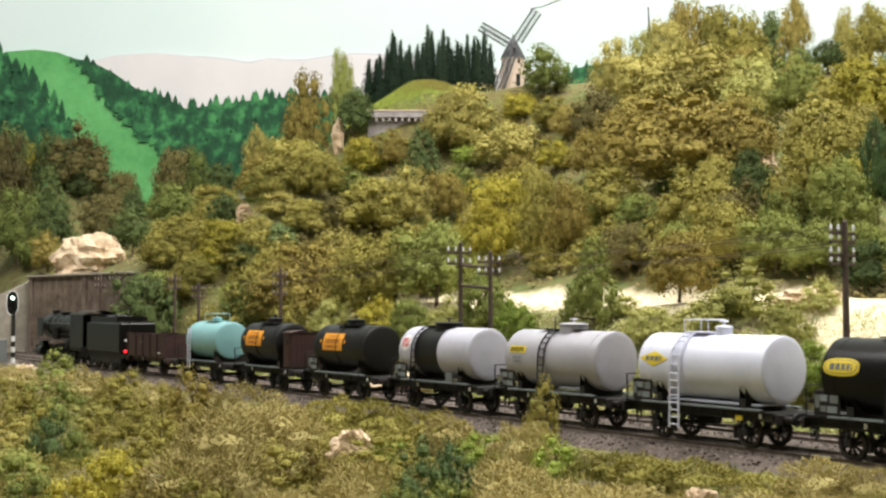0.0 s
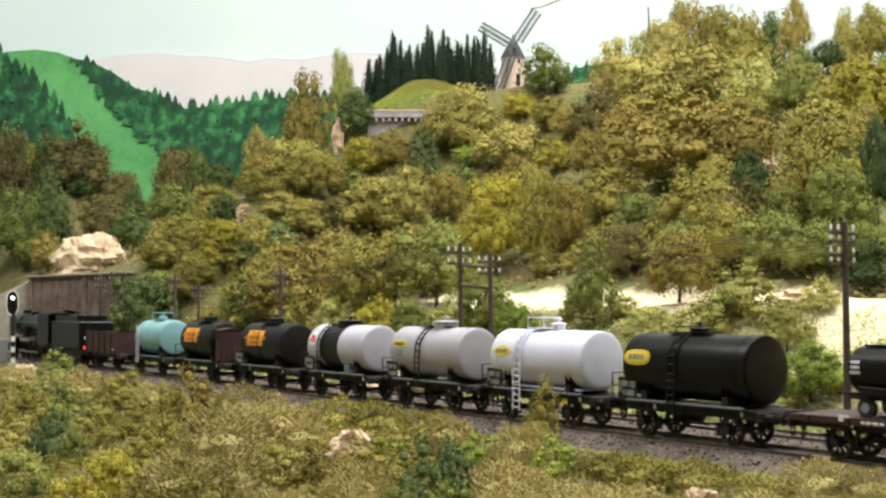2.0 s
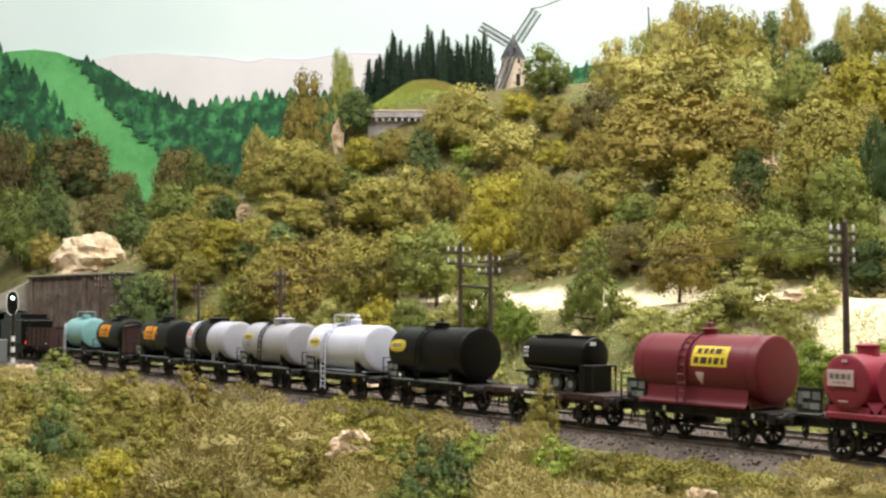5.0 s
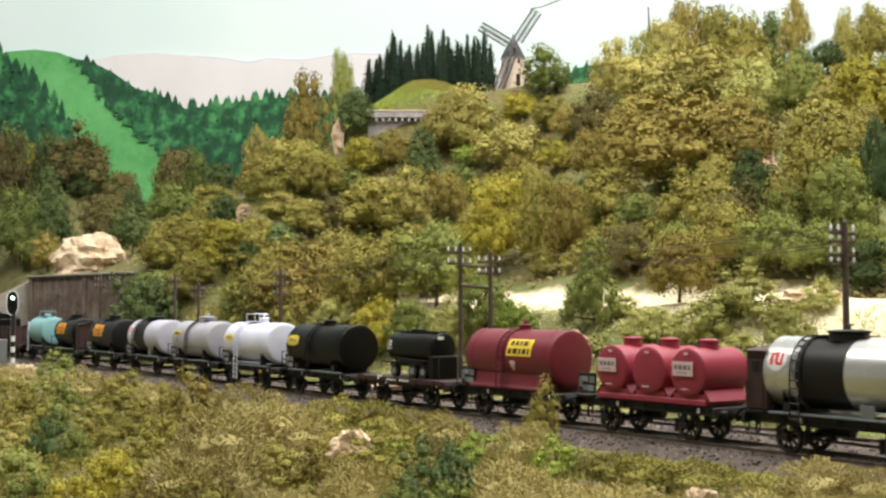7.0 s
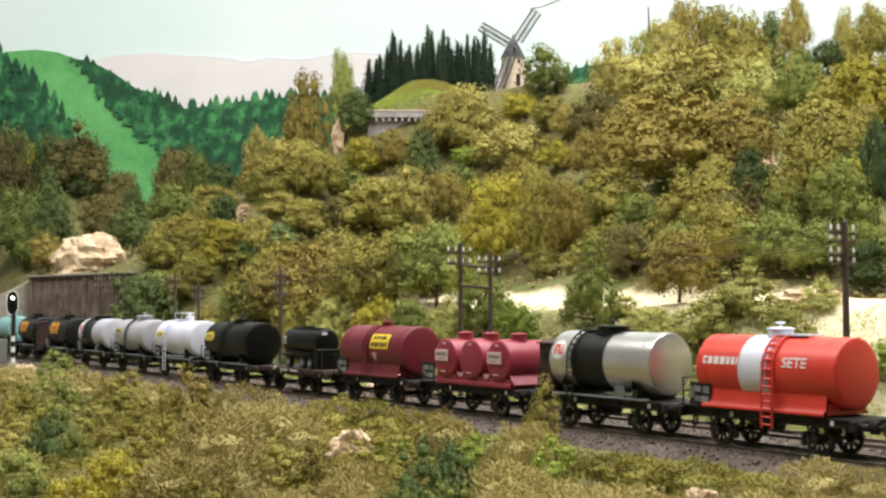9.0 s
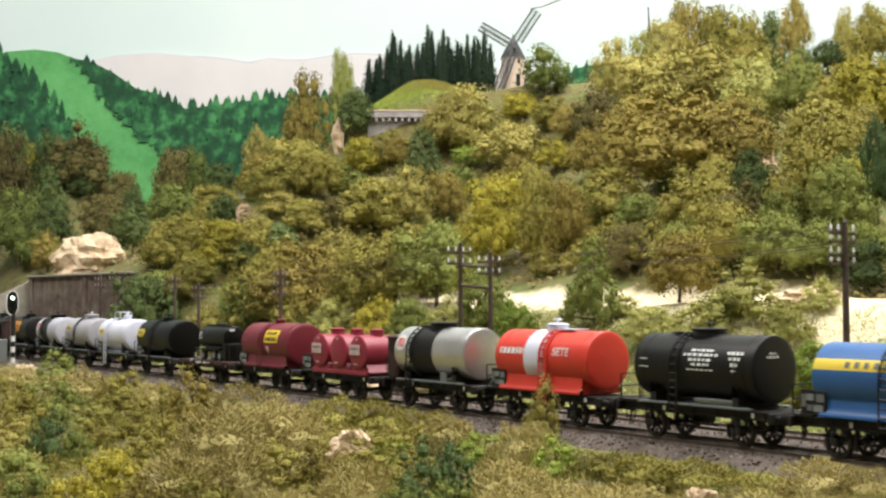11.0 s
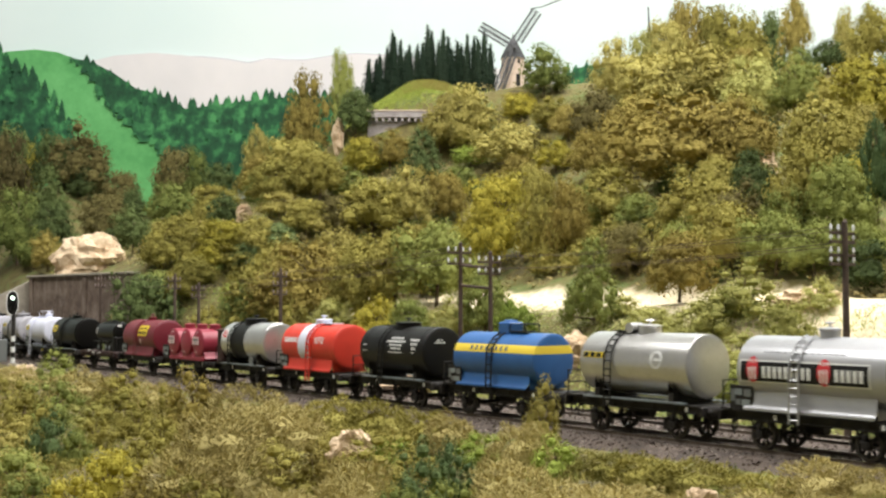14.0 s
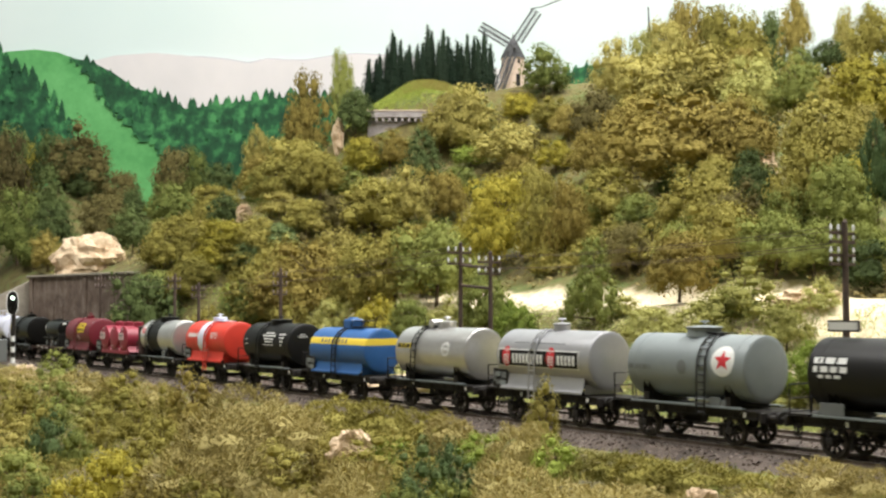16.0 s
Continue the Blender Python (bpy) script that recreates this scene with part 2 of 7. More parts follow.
def shared(key, build, smooth=0):
    if key not in SHARED:
        SHARED[key] = build().mesh(key, smooth)
    return SHARED[key]


def wheel_shape(r, spokes, boss=0.16):
    """Tyre, hub and flat-sided spokes in one casting."""
    n, w, inner = 3 * spokes, Shape(), r - 0.12
    w.lathe([(-0.04, inner), (-0.07, inner), (-0.07, r), (0.03, r), (0.03, r + 0.04), (0.06, r + 0.04), (0.06, inner), (0.04, inner), (-0.04, inner)], "y", seg=n)
    w.lathe([(-0.09, 0.01), (-0.09, boss), (-0.04, boss), (0.04, boss), (0.07, boss), (0.07, 0.01)], "y", seg=n)
    for i in range(spokes):
        q = []
        for d in (-0.04, 0.04):
            for rad in (boss, inner):
                for k in (3 * i, 3 * i + 1):
                    a = 2 * math.pi * k / n
                    q.append((math.sin(a) * rad, d, math.cos(a) * rad))
        w.add(q, [(0, 1, 3, 2), (4, 6, 7, 5), (0, 2, 6, 4), (1, 5, 7, 3)])
    return w.weld()


def wheelset(parent, x, r=0.5, spokes=9):
    axle = part("axle", shared("axle", lambda: Shape().rod((0, -0.95, 0), (0, 0.95, 0), 0.07)), TYRE, parent, at=(x, 0, r))
    for side in (1, -1):
        w = part("wheel", shared("wheel_%d" % round(r * 100), lambda: wheel_shape(r, spokes), 35), TYRE, axle, "dark spoked steel wheel", at=(0, side * 0.75, 0))
        if side > 0:
            w.rotation_euler = (0, 0, math.pi)
    WHEELS.append((axle, r, x))
    return axle


def buffer_shape():
    b = Shape()
    b.lathe([(0, 0.0), (0, 0.14), (0.06, 0.14), (0.06, 0.10), (0.28, 0.09), (0.28, 0.06), (0.40, 0.06), (0.40, 0.20), (0.44, 0.22), (0.48, 0.16), (0.50, 0.0)], "x", seg=14)
    return b


def axle_guard():
    g = Shape()
    g.box(0, 0, 0.82, 0.07, 0.05, 0.62).box(-0.32, 0, 0.9, 0.06, 0.05, 0.5).box(0.32, 0, 0.9, 0.06, 0.05, 0.5)
    g.box(0, 0.05, 0.52, 0.28, 0.16, 0.26, 0.03)
    g.rod((-0.34, 0, 0.68), (0.34, 0, 0.68), 0.03, seg=6)
    return g


def leaf_spring():
    g = Shape()
    for k, half in enumerate((0.52, 0.42, 0.32, 0.2)):
        g.sheet([half * (i / 3 - 1) for i in range(7)], [0.0, 0.09], lambda u, v, k=k: (u, v, 0.70 + 0.025 * k + 0.18 * u * u))
        g.sheet([half * (i / 3 - 1) for i in range(7)], [0.09, 0.0], lambda u, v, k=k: (u, v, 0.68 + 0.025 * k + 0.18 * u * u))
    g.box(0, 0.045, 0.74, 0.12, 0.13, 0.16, 0.02)
    return g


def chassis(w, long=7.0, base=4.0, colour=None):
    """Two-axle underframe: sole bars, headstocks, buffers, axle guards, springs, brakes and wheels."""
    colour = colour or FRAME_BLACK
    tint = "brown" if colour is BROWN else "black"
    def sole():
        b = Shape().box(0, 0, 1.08, long, 0.05, 0.26)
        b.box(0, 0.035, 1.2, long, 0.11, 0.03).box(0, 0.035, 0.96, long, 0.11, 0.03)
        for k in range(7):
            b.box(-long / 2 + 0.4 + k * (long - 0.8) / 6, 0.03, 1.08, 0.05, 0.07, 0.22)
        return b
    for side in (1, -1):
        o = part("sole_bar", shared("sole_bar_%s_%.1f" % (tint, long), sole), colour, w, at=(0, side * 0.92, 0))
        o.rotation_euler = (0, 0, 0 if side > 0 else math.pi)
        for ax in (base / 2, -base / 2):
            for name, fn, dy in (("axle_guard", axle_guard, 0.94), ("leaf_spring", leaf_spring, 0.98)):
                g = part(name, shared(name, fn), FRAME_BLACK, w, at=(ax, side * dy, 0))
                g.rotation_euler = (0, 0, 0 if side > 0 else math.pi)
            part("label_plate", shared("label_plate", lambda: Shape().box(0, 0, 0, 0.10, 0.02, 0.16)), SIGN_WHITE, w, "small white lettered plate", at=(ax - 0.62, side * 0.985, 1.08))
    for end in (1, -1):
        part("headstock", shared("headstock_" + tint, lambda: Shape().box(0, 0, 1.05, 0.12, 2.5, 0.34, 0.02)), colour, w, at=(end * long / 2, 0, 0))
        for side in (1, -1):
            b = part("buffer", shared("buffer", buffer_shape, 40), FRAME_BLACK, w, at=(end * (long / 2 + 0.05), side * 0.87, 1.05))
            b.rotation_euler = (0, 0, 0 if end > 0 else math.pi)
        h = part("coupling_hook", shared("hook", lambda: Shape().box(0.2, 0, 0.95, 0.45, 0.08, 0.1).box(0.42, 0, 0.85, 0.07, 0.22, 0.22).rod((0.3, 0, 0.95), (0.38, 0, 0.45), 0.03)), FRAME_BLACK, w, at=(end * long / 2, 0, 0))
        h.rotation_euler = (0, 0, 0 if end > 0 else math.pi)
        hose = part("brake_hose", shared("hose", lambda: Shape().rod((0, 0, 0.95), (0.12, 0, 0.6), 0.035).rod((0.12, 0, 0.6), (0.05, 0, 0.4), 0.035)), FRAME_BLACK, w, at=(end * (long / 2 + 0.05), end * 0.4, 0))
        hose.rotation_euler = (0, 0, 0 if end > 0 else math.pi)
    part("floor_frame", shared("floor_%s_%.1f" % (tint, long), lambda: Shape().box(0, 0, 1.2, long, 1.8, 0.06).box(0, 0.35, 1.0, long, 0.1, 0.3).box(0, -0.35, 1.0, long, 0.1, 0.3)), colour, w)

    def rigging():
        b = Shape().rod((-base / 2 + 0.55, 0.6, 0.45), (base / 2 - 0.55, 0.6, 0.5), 0.035, seg=6)
        b.rod((0.5, -0.5, 0.72), (1.2, -0.5, 0.72), 0.22, seg=12).box(-0.5, 0.75, 0.62, 0.9, 0.04, 0.06)
        for k in (-1, 1):
            b.box(k * (base / 2 - 0.62), 0.75, 0.5, 0.1, 0.12, 0.45).box(k * (base / 2 - 0.62), -0.75, 0.5, 0.1, 0.12, 0.45)
            b.rod((k * (base / 2 - 0.62), -0.8, 0.55), (k * (base / 2 - 0.62), 0.8, 0.55), 0.04, seg=6)
        return b
    part("brake_gear", shared("rigging_%.1f" % base, rigging), FRAME_BLACK, w)
    for ax in (base / 2, -base / 2):
        wheelset(w, ax)


def tank_profile(x0, x1, r, bulge=0.14, lip=0.02):
    """A nearly flat dished end, a crisp rim, the barrel, and the same at the far end."""
    pts = []
    for k in range(8):
        q = k / 7 * 0.965
        pts.append((x0 - bulge * (1 - 0.82 * q * q), r * q))
    pts += [(x0 - bulge * 0.12, r * 0.985), (x0 - bulge * 0.02, r * 0.998), (x0 + lip, r)]
    back = [(x0 + x1 - d, q) for d, q in reversed(pts)]
    return pts + back


def tank_shape(x0, x1, r, zc, bulge=0.14, seg=48):
    return Shape().lathe(tank_profile(x0 + bulge, x1 - bulge, r, bulge), "x", (0, 0, zc), seg)


def ring_shape(x, r, zc, wide=0.1, proud=0.015, seg=48):
    return Shape().lathe([(x - wide / 2, r - 0.02), (x - wide / 2, r + proud), (x + wide / 2, r + proud), (x + wide / 2, r - 0.02)], "x", (0, 0, zc), seg)


def on_tank(r, zc, xc, up, proud=0.012):
    """Bends flat lettering (u to the reader's right, v up) on to the tank's side."""
    def bend(u, v):
        a = math.asin(max(-0.98, min(0.98, up / r))) + v / r
        return (xc - u, (r + proud) * math.cos(a), zc + (r + proud) * math.sin(a))
    return bend


def plate(bend, w, h, nu=8, nv=6):
    s = Shape()
    return s.sheet([w * (i / nu - 0.5) for i in range(nu + 1)], [h * (j / nv - 0.5) for j in range(nv + 1)], bend)


def spread(bend, outline):
    """A flat outline, filled from its middle and bent on to the tank."""
    s, n = Shape(), len(outline)
    pts = [bend(0, 0)] + [bend(u * k / 3, v * k / 3) for k in (1, 2, 3) for u, v in outline]
    fs = [(0, 1 + i, 1 + (i + 1) % n) for i in range(n)]
    for k in range(2):
        fs += [(1 + k * n + i, 1 + k * n + n + i, 1 + k * n + n + (i + 1) % n, 1 + k * n + (i + 1) % n) for i in range(n)]
    return s.add(pts, fs)


def oval(w, h, n=32, power=1.0):
    out = []
    for i in range(n):
        a = 2 * math.pi * i / n
        c, s = math.cos(a), math.sin(a)
        out.append((w / 2 * math.copysign(abs(c) ** power, c), h / 2 * math.copysign(abs(s) ** power, s)))
    return out


def star(r, points=5):
    return [((r if i % 2 == 0 else r * 0.42) * math.sin(math.pi * i / points), (r if i % 2 == 0 else r * 0.42) * math.cos(math.pi * i / points)) for i in range(2 * points)]


def bars(bend, rows, seed, total):
    """Plain bars in place of lettering: rows of (v, height, width)."""
    s, rng = Shape(), random.Random(seed)
    for v, h, w in rows:
        u = -w / 2
        while u < w / 2 - 0.02:
            d = min(rng.uniform(0.45, 1.0) * total, w / 2 - u)
            s.sheet([u, u + d * 0.5, u + d], [v - h / 2, v + h / 2], bend)
            u += d + total * 0.28
    return s


def ladder_shape(x, y0, z0, y1, z1, wide=0.38, rungs=8, r=0.026):
    """A ladder from its foot to its head, standing across the wagon's side."""
    s = Shape()
    for k in (-1, 1):
        s.rod((x + k * wide / 2, y0, z0), (x + k * wide / 2, y1, z1), r * 1.25, seg=6)
    for i in range(rungs):
        f = (i + 0.5) / rungs
        p = (y0 + (y1 - y0) * f, z0 + (z1 - z0) * f)
        s.rod((x - wide / 2, *p), (x + wide / 2, *p), r, seg=5)
    return s


def curved_ladder(x, r, zc, z0, wide=0.36, off=0.07, rr=0.026):
    """A ladder that rises from the sole bar and bends over the tank's shoulder."""
    s, path = Shape(), [(r + off + 0.03, z0), (r + off, zc - 0.1)]
    for k in range(1, 7):
        a = math.radians(13 * k)
        path.append(((r + off) * math.cos(a), zc + (r + off) * math.sin(a)))
    for k in (-1, 1):
        for (ya, za), (yb, zb) in zip(path[:-1], path[1:]):
            s.rod((x + k * wide / 2, ya, za), (x + k * wide / 2, yb, zb), rr * 1.25, seg=6)
    for (ya, za), (yb, zb) in zip(path[:-1], path[1:]):
        n = max(1, round(math.hypot(yb - ya, zb - za) / 0.26))
        for i in range(n):
            f = (i + 0.5) / n
            s.rod((x - wide / 2, ya + (yb - ya) * f, za + (zb - za) * f), (x + wide / 2, ya + (yb - ya) * f, za + (zb - za) * f), rr, seg=5)
    return s


def railing_shape(x0, x1, y, z, high=0.45, r=0.022):
    s = Shape()
    for k in (-1, 1):
        s.rod((x0, k * y, z + high), (x1, k * y, z + high), r, seg=5)
        for x in (x0, x1):
            s.rod((x, k * y, z), (x, k * y, z + high), r, seg=5)
    for x in (x0, x1):
        s.rod((x, -y, z + high), (x, y, z + high), r, seg=5)
    return s


def dome_shape(x, z, r, high):
    return Shape().lathe([(z, r * 1.04), (z + high * 0.72, r), (z + high * 0.82, r * 1.1), (z + high * 0.9, r * 1.1), (z + high, r * 0.7), (z + high * 1.05, 0)], "z", (x, 0, 0), 24)


def skirt_shape(x0, x1, r, zc, out=1.12, foot=1.27):
    """The flared cradle that joins a tank's belly to the frame, both sides."""
    s = Shape()
    for side in (1, -1):
        a0, n = math.radians(-35), 6
        ya, za = r * math.cos(a0), zc + r * math.sin(a0)
        prof = []
        for k in range(n + 1):
            f = k / n
            prof.append((ya + (out - ya) * f * f, za + (foot + 0.06 - za) * (1 - (1 - f) ** 1.6)))
        prof.append((out, foot))
        s.sheet([x0, x1] if side > 0 else [x1, x0], prof, lambda u, v, side=side: (u, side * v[0], v[1]))
    for x in (x0, x1):
        s.box(x, 0, foot + 0.18, 0.05, 1.8, 0.36)
    return s


def saddles(w, r, zc, material, xs=(-1.9, 1.9)):
    for x in xs:
        s = Shape()
        s.sheet([x - 0.13, x + 0.13], [i / 10 for i in range(11)], lambda u, v: (u, 1.0 * (2 * v - 1), zc - math.sqrt(max(0.0, r * r - (2 * v - 1) ** 2)) - 0.005))
        for xx in (x - 0.13, x + 0.13):
            s.sheet([i / 10 for i in range(11)], [0, 1], lambda u, v, xx=xx: (xx, 1.0 * (2 * u - 1), 1.22 if v == 0 else zc - math.sqrt(max(0.0, r * r - (2 * u - 1) ** 2))))
        s.box(x, 0.99, 1.42, 0.26, 0.04, 0.4).box(x, -0.99, 1.42, 0.26, 0.04, 0.4)
        part("saddle", s, material, w)


def data_panel(w, x, y=0.99, z=1.68):
    """The board of small stencilled plates at the braked end."""
    b = part("data_panel", shared("data_panel", lambda: Shape().box(0, 0, 0, 0.95, 0.05, 0.78, 0.01)), FRAME_BLACK, w, at=(x, y, z))
    spots = ((-0.28, 0.14, 0.3, 0.24), (0.1, 0.16, 0.28, 0.2), (0.34, 0.05, 0.16, 0.4), (-0.2, -0.18, 0.36, 0.2), (0.12, -0.17, 0.2, 0.18))
    for i, (px, pz, sx, sz) in enumerate(spots):
        part("stencil_plate", shared("stencil_%d" % i, lambda: Shape().box(0, 0, 0, sx, 0.02, sz)), PANEL_GREY if i % 2 == 0 else MID_GREY, b, at=(px, 0.035, pz))


def end_platform(w, x, rail=True):
    e = 1 if x > 0 else -1
    s = Shape().box(x, 0, 1.27, 0.8, 2.3, 0.06)
    part("end_platform", s, FRAME_BLACK, w)
    if rail:
        r = Shape()
        for y in (-1.08, 0, 1.08):
            r.rod((x + e * 0.36, y, 1.25), (x + e * 0.36, y, 2.2), 0.03, seg=6)
        for z in (1.75, 2.2):
            r.rod((x + e * 0.36, -1.08, z), (x + e * 0.36, 1.08, z), 0.025, seg=6)
        r.rod((x, 0.5, 1.2), (x, 0.5, 2.0), 0.03, seg=6)
        part("end_railing", r, FRAME_BLACK, w)


def brake_hut(w, x):
    h = part("brake_hut", Shape().box(x, 0, 2.25, 0.85, 1.9, 1.9, 0.03), BROWN, w, "red-brown planked brakeman's hut")
    part("hut_roof", Shape().sheet([x - 0.5, x + 0.5], [i / 8 for i in range(9)], lambda u, v: (u, 2.1 * (v - 0.5), 3.2 + 0.14 * (1 - (2 * v - 1) ** 2))).box(x, 0, 3.2, 0.98, 2.1, 0.05), BROWN, h)
    part("hut_door", Shape().box(x, 0.965, 2.15, 0.55, 0.03, 1.6), BROWN, h)
    part("hut_window", Shape().box(x, 0.985, 2.7, 0.3, 0.02, 0.35), MATT_BLACK, h)
    for k in range(6):
        part("plank", shared("hut_plank", lambda: Shape().box(0, 0, 2.25, 0.02, 0.26, 1.84)), BROWN, h, at=(x - 0.43, -0.75 + 0.3 * k, 0))


def wagon(name, label, s, group="tank wagons of the train"):
    w = thing(name, label, "wagon", group, m=on_line(s))
    MOVERS.append((w, s))
    return w


def tank_wagon(label, s, paint_, x0=-2.85, x1=2.85, r=1.14, zc=2.56, skirt=None, dome=None, ladder=None, panel=True, rail=None, bands=True, platform=True, bulge=0.14):
    w = wagon("tank_wagon", label, s)
    chassis(w)
    t = part("tank", tank_shape(x0, x1, r, zc, bulge), paint_, w, smooth=50)
    if bands:
        for x in (x0 + 0.55, x1 - 0.55):
            part("tank_band", ring_shape(x, r, zc, 0.07, 0.012), paint_, t, smooth=40)
    if skirt:
        part("skirt", skirt_shape(x0 + 0.55, x1 - 0.35, r, zc), skirt, w, smooth=50)
    else:
        saddles(w, r, zc, FRAME_BLACK)
        part("running_board", Shape().box(0, 1.02, 1.28, x1 - x0 - 0.6, 0.26, 0.05).box(0, -1.02, 1.28, x1 - x0 - 0.6, 0.26, 0.05), MID_GREY, w)
    if dome:
        dx, dr, dh, dm = dome
        d = part("dome", dome_shape(dx, zc + r - 0.12, dr, dh), dm, w, smooth=40)
        part("hatch_wheel", Shape().rod((dx, 0, zc + r - 0.1 + dh), (dx, 0, zc + r + 0.08 + dh), 0.05).lathe([(zc + r + dh, 0.14), (zc + r + 0.03 + dh, 0.17), (zc + r + 0.06 + dh, 0.14)], "z", (dx, 0, 0), 12), dm, d)
    if ladder:
        lx, lm = ladder
        part("ladder", curved_ladder(lx, r, zc, 0.95), lm, w)
    if rail:
        ra, rb, rm = rail
        part("top_walkway", Shape().box((ra + rb) / 2, 0, zc + r + 0.05, rb - ra, 0.9, 0.04).box((ra + rb) / 2, 0, zc + r, rb - ra - 0.2, 0.3, 0.08), rm, w)
        part("top_railing", railing_shape(ra, rb, 0.42, zc + r + 0.05), rm, w)
    if panel:
        data_panel(w, 2.75)
    if platform:
        end_platform(w, 3.1)
    return w


# ---- the train ----
R0, Z0 = 1.14, 2.56

# teal tank
w = tank_wagon("teal tank wagon with white ladder behind the open wagon", 33.4, TEAL, x0=-2.3, x1=2.3, r=1.13, rail=(-0.9, 0.9, TEAL), panel=False)
part("ladder", ladder_shape(1.55, 1.22, 0.8, 1.16, 3.3, rungs=10), WHITE, w, "white steel ladder")
part("filler_dome", dome_shape(0, 3.6, 0.3, 0.35), TEAL, w, smooth=40)

# two black tanks with orange boards
for mid, hut, (xa, xb) in ((25.1, True, (-1.9, 2.75)), (16.6, False, (-2.6, 2.6))):
    w = tank_wagon("matt black tank wagon with lettered orange board" + (" and brown hut" if hut else ""), mid, MATT_BLACK, x0=xa, x1=xb, r=1.13, dome=((xa + xb) / 2, 0.42, 0.42, MATT_BLACK), panel=not hut)
    xc = (xa + xb) / 2 + 0.55
    b = part("orange_board", plate(on_tank(1.13, Z0, xc, 0.3, 0.02), 1.95, 0.9), ORANGE, w, "orange board with dark lettering bars")
    part("board_lettering", bars(on_tank(1.13, Z0, xc, 0.3, 0.028), [(0.02, 0.22, 1.35), (-0.26, 0.1, 1.2), (0.28, 0.08, 1.0)], 3, 0.16), DARK_ORANGE, b)
    part("board_side_mark", spread(on_tank(1.13, Z0, xc - 1.2, 0.3, 0.02), oval(0.15, 0.2)), ORANGE, b)
    part("board_side_mark", spread(on_tank(1.13, Z0, xc + 1.2, 0.3, 0.02), oval(0.15, 0.2)), ORANGE, b)
    part("strap", ring_shape(xc - 0.35, 1.13, Z0, 0.07, 0.03), MATT_BLACK, w)
    part("top_walkway", Shape().box((xa + xb) / 2, 0.35, 3.72, 2.2, 0.5, 0.04).box((xa + xb) / 2, -0.35, 3.72, 2.2, 0.5, 0.04), MATT_BLACK, w)
    if hut:
        brake_hut(w, -2.75)


def banded_tank(s, metal, label, hut):
    """Silver tank with a black middle and a round red and white badge."""
    w = tank_wagon(label, s, metal, dome=(0.25, 0.62, 0.36, MATT_BLACK), panel=not hut)
    part("black_band", Shape().lathe([(-0.35, R0 - 0.01), (-0.35, R0 + 0.014), (1.45, R0 + 0.014), (1.45, R0 - 0.01)], "x", (0, 0, Z0), 48), MATT_BLACK, w, smooth=40)
    part("ladder", curved_ladder(1.42, R0, Z0, 1.0), MATT_BLACK, w)
    b = part("round_badge", spread(on_tank(R0, Z0, 2.2, 0.42, 0.02), oval(0.78, 0.78)), SIGN_WHITE, w, "round white badge with red marks")
    s2 = Shape()
    for u, v, ww, hh in ((-0.2, 0.0, 0.12, 0.4), (0.0, 0.05, 0.12, 0.34), (0.2, 0.0, 0.1, 0.4), (-0.12, 0.16, 0.2, 0.08), (0.1, -0.16, 0.22, 0.08)):
        s2.sheet([u - ww / 2, u + ww / 2], [v - hh / 2, v, v + hh / 2], on_tank(R0, Z0, 2.2, 0.42, 0.03))
    part("badge_mark", s2, SIGN_RED, b)
    part("side_plate", Shape().box(-1.1, 1.0, 1.5, 0.5, 0.04, 0.42, 0.01), PANEL_GREY, w)
    part("top_walkway", Shape().box(0.4, 0, 3.74, 2.0, 0.8, 0.04), MATT_BLACK, w)
    if hut:
        brake_hut(w, 3.15)
    return w


banded_tank(8.2, PALE_GREY, "pale silver tank wagon with black middle band", False)

# pale grey tank
w = tank_wagon("pale grey tank wagon with domed top and black ladder", 0.2, WARM_GREY, dome=(-0.3, 0.55, 0.42, WARM_GREY), ladder=(0.35, MATT_BLACK))
b = part("name_board", plate(on_tank(R0, Z0, 1.9, 0.35, 0.02), 1.0, 0.28), YELLOW, w, "dark board with yellow lettering bars")
part("board_lettering", bars(on_tank(R0, Z0, 1.9, 0.35, 0.03), [(0.0, 0.17, 0.85)], 4, 0.2), MATT_BLACK, b)
part("stencil", bars(on_tank(R0, Z0, 1.9, -0.05), [(0.08, 0.1, 0.55), (-0.08, 0.1, 0.5)], 8, 0.15), MID_GREY, w)
part("top_walkway", Shape().box(0.1, 0, 3.73, 2.4, 0.85, 0.04).rod((0.35, 0.42, 3.7), (0.35, 0.42, 4.25), 0.025), MATT_BLACK, w)

# white tank
w = tank_wagon("white tank wagon with white ladder and yellow lozenge", -7.7, WHITE, x0=-2.95, x1=2.95, rail=(0.1, 1.2, WHITE), dome=(-0.25, 0.28, 0.42, WHITE))
part("ladder", curved_ladder(0.95, R0, Z0, 0.45, wide=0.42, off=0.1, rr=0.03), WHITE, w, "long white steel ladder")
b = part("lozenge", spread(on_tank(R0, Z0, 2.05, 0.25, 0.02), [(-0.68, 0), (-0.3, 0.16), (0, 0.27), (0.3, 0.16), (0.68, 0), (0.3, -0.16), (0, -0.27), (-0.3, -0.16)]), YELLOW, w, "yellow lozenge with dark bars")
part("lozenge_lettering", bars(on_tank(R0, Z0, 2.05, 0.25, 0.03), [(0.0, 0.16, 0.75)], 5, 0.2), PANEL_GREY, b)
part("white_tray", Shape().box(0, 0, 1.4, 4.9, 1.5, 0.08, 0.02), WHITE, w)
part("warning_plate", Shape().box(-1.75, 1.0, 0.98, 0.3, 0.03, 0.16), YELLOW, w)

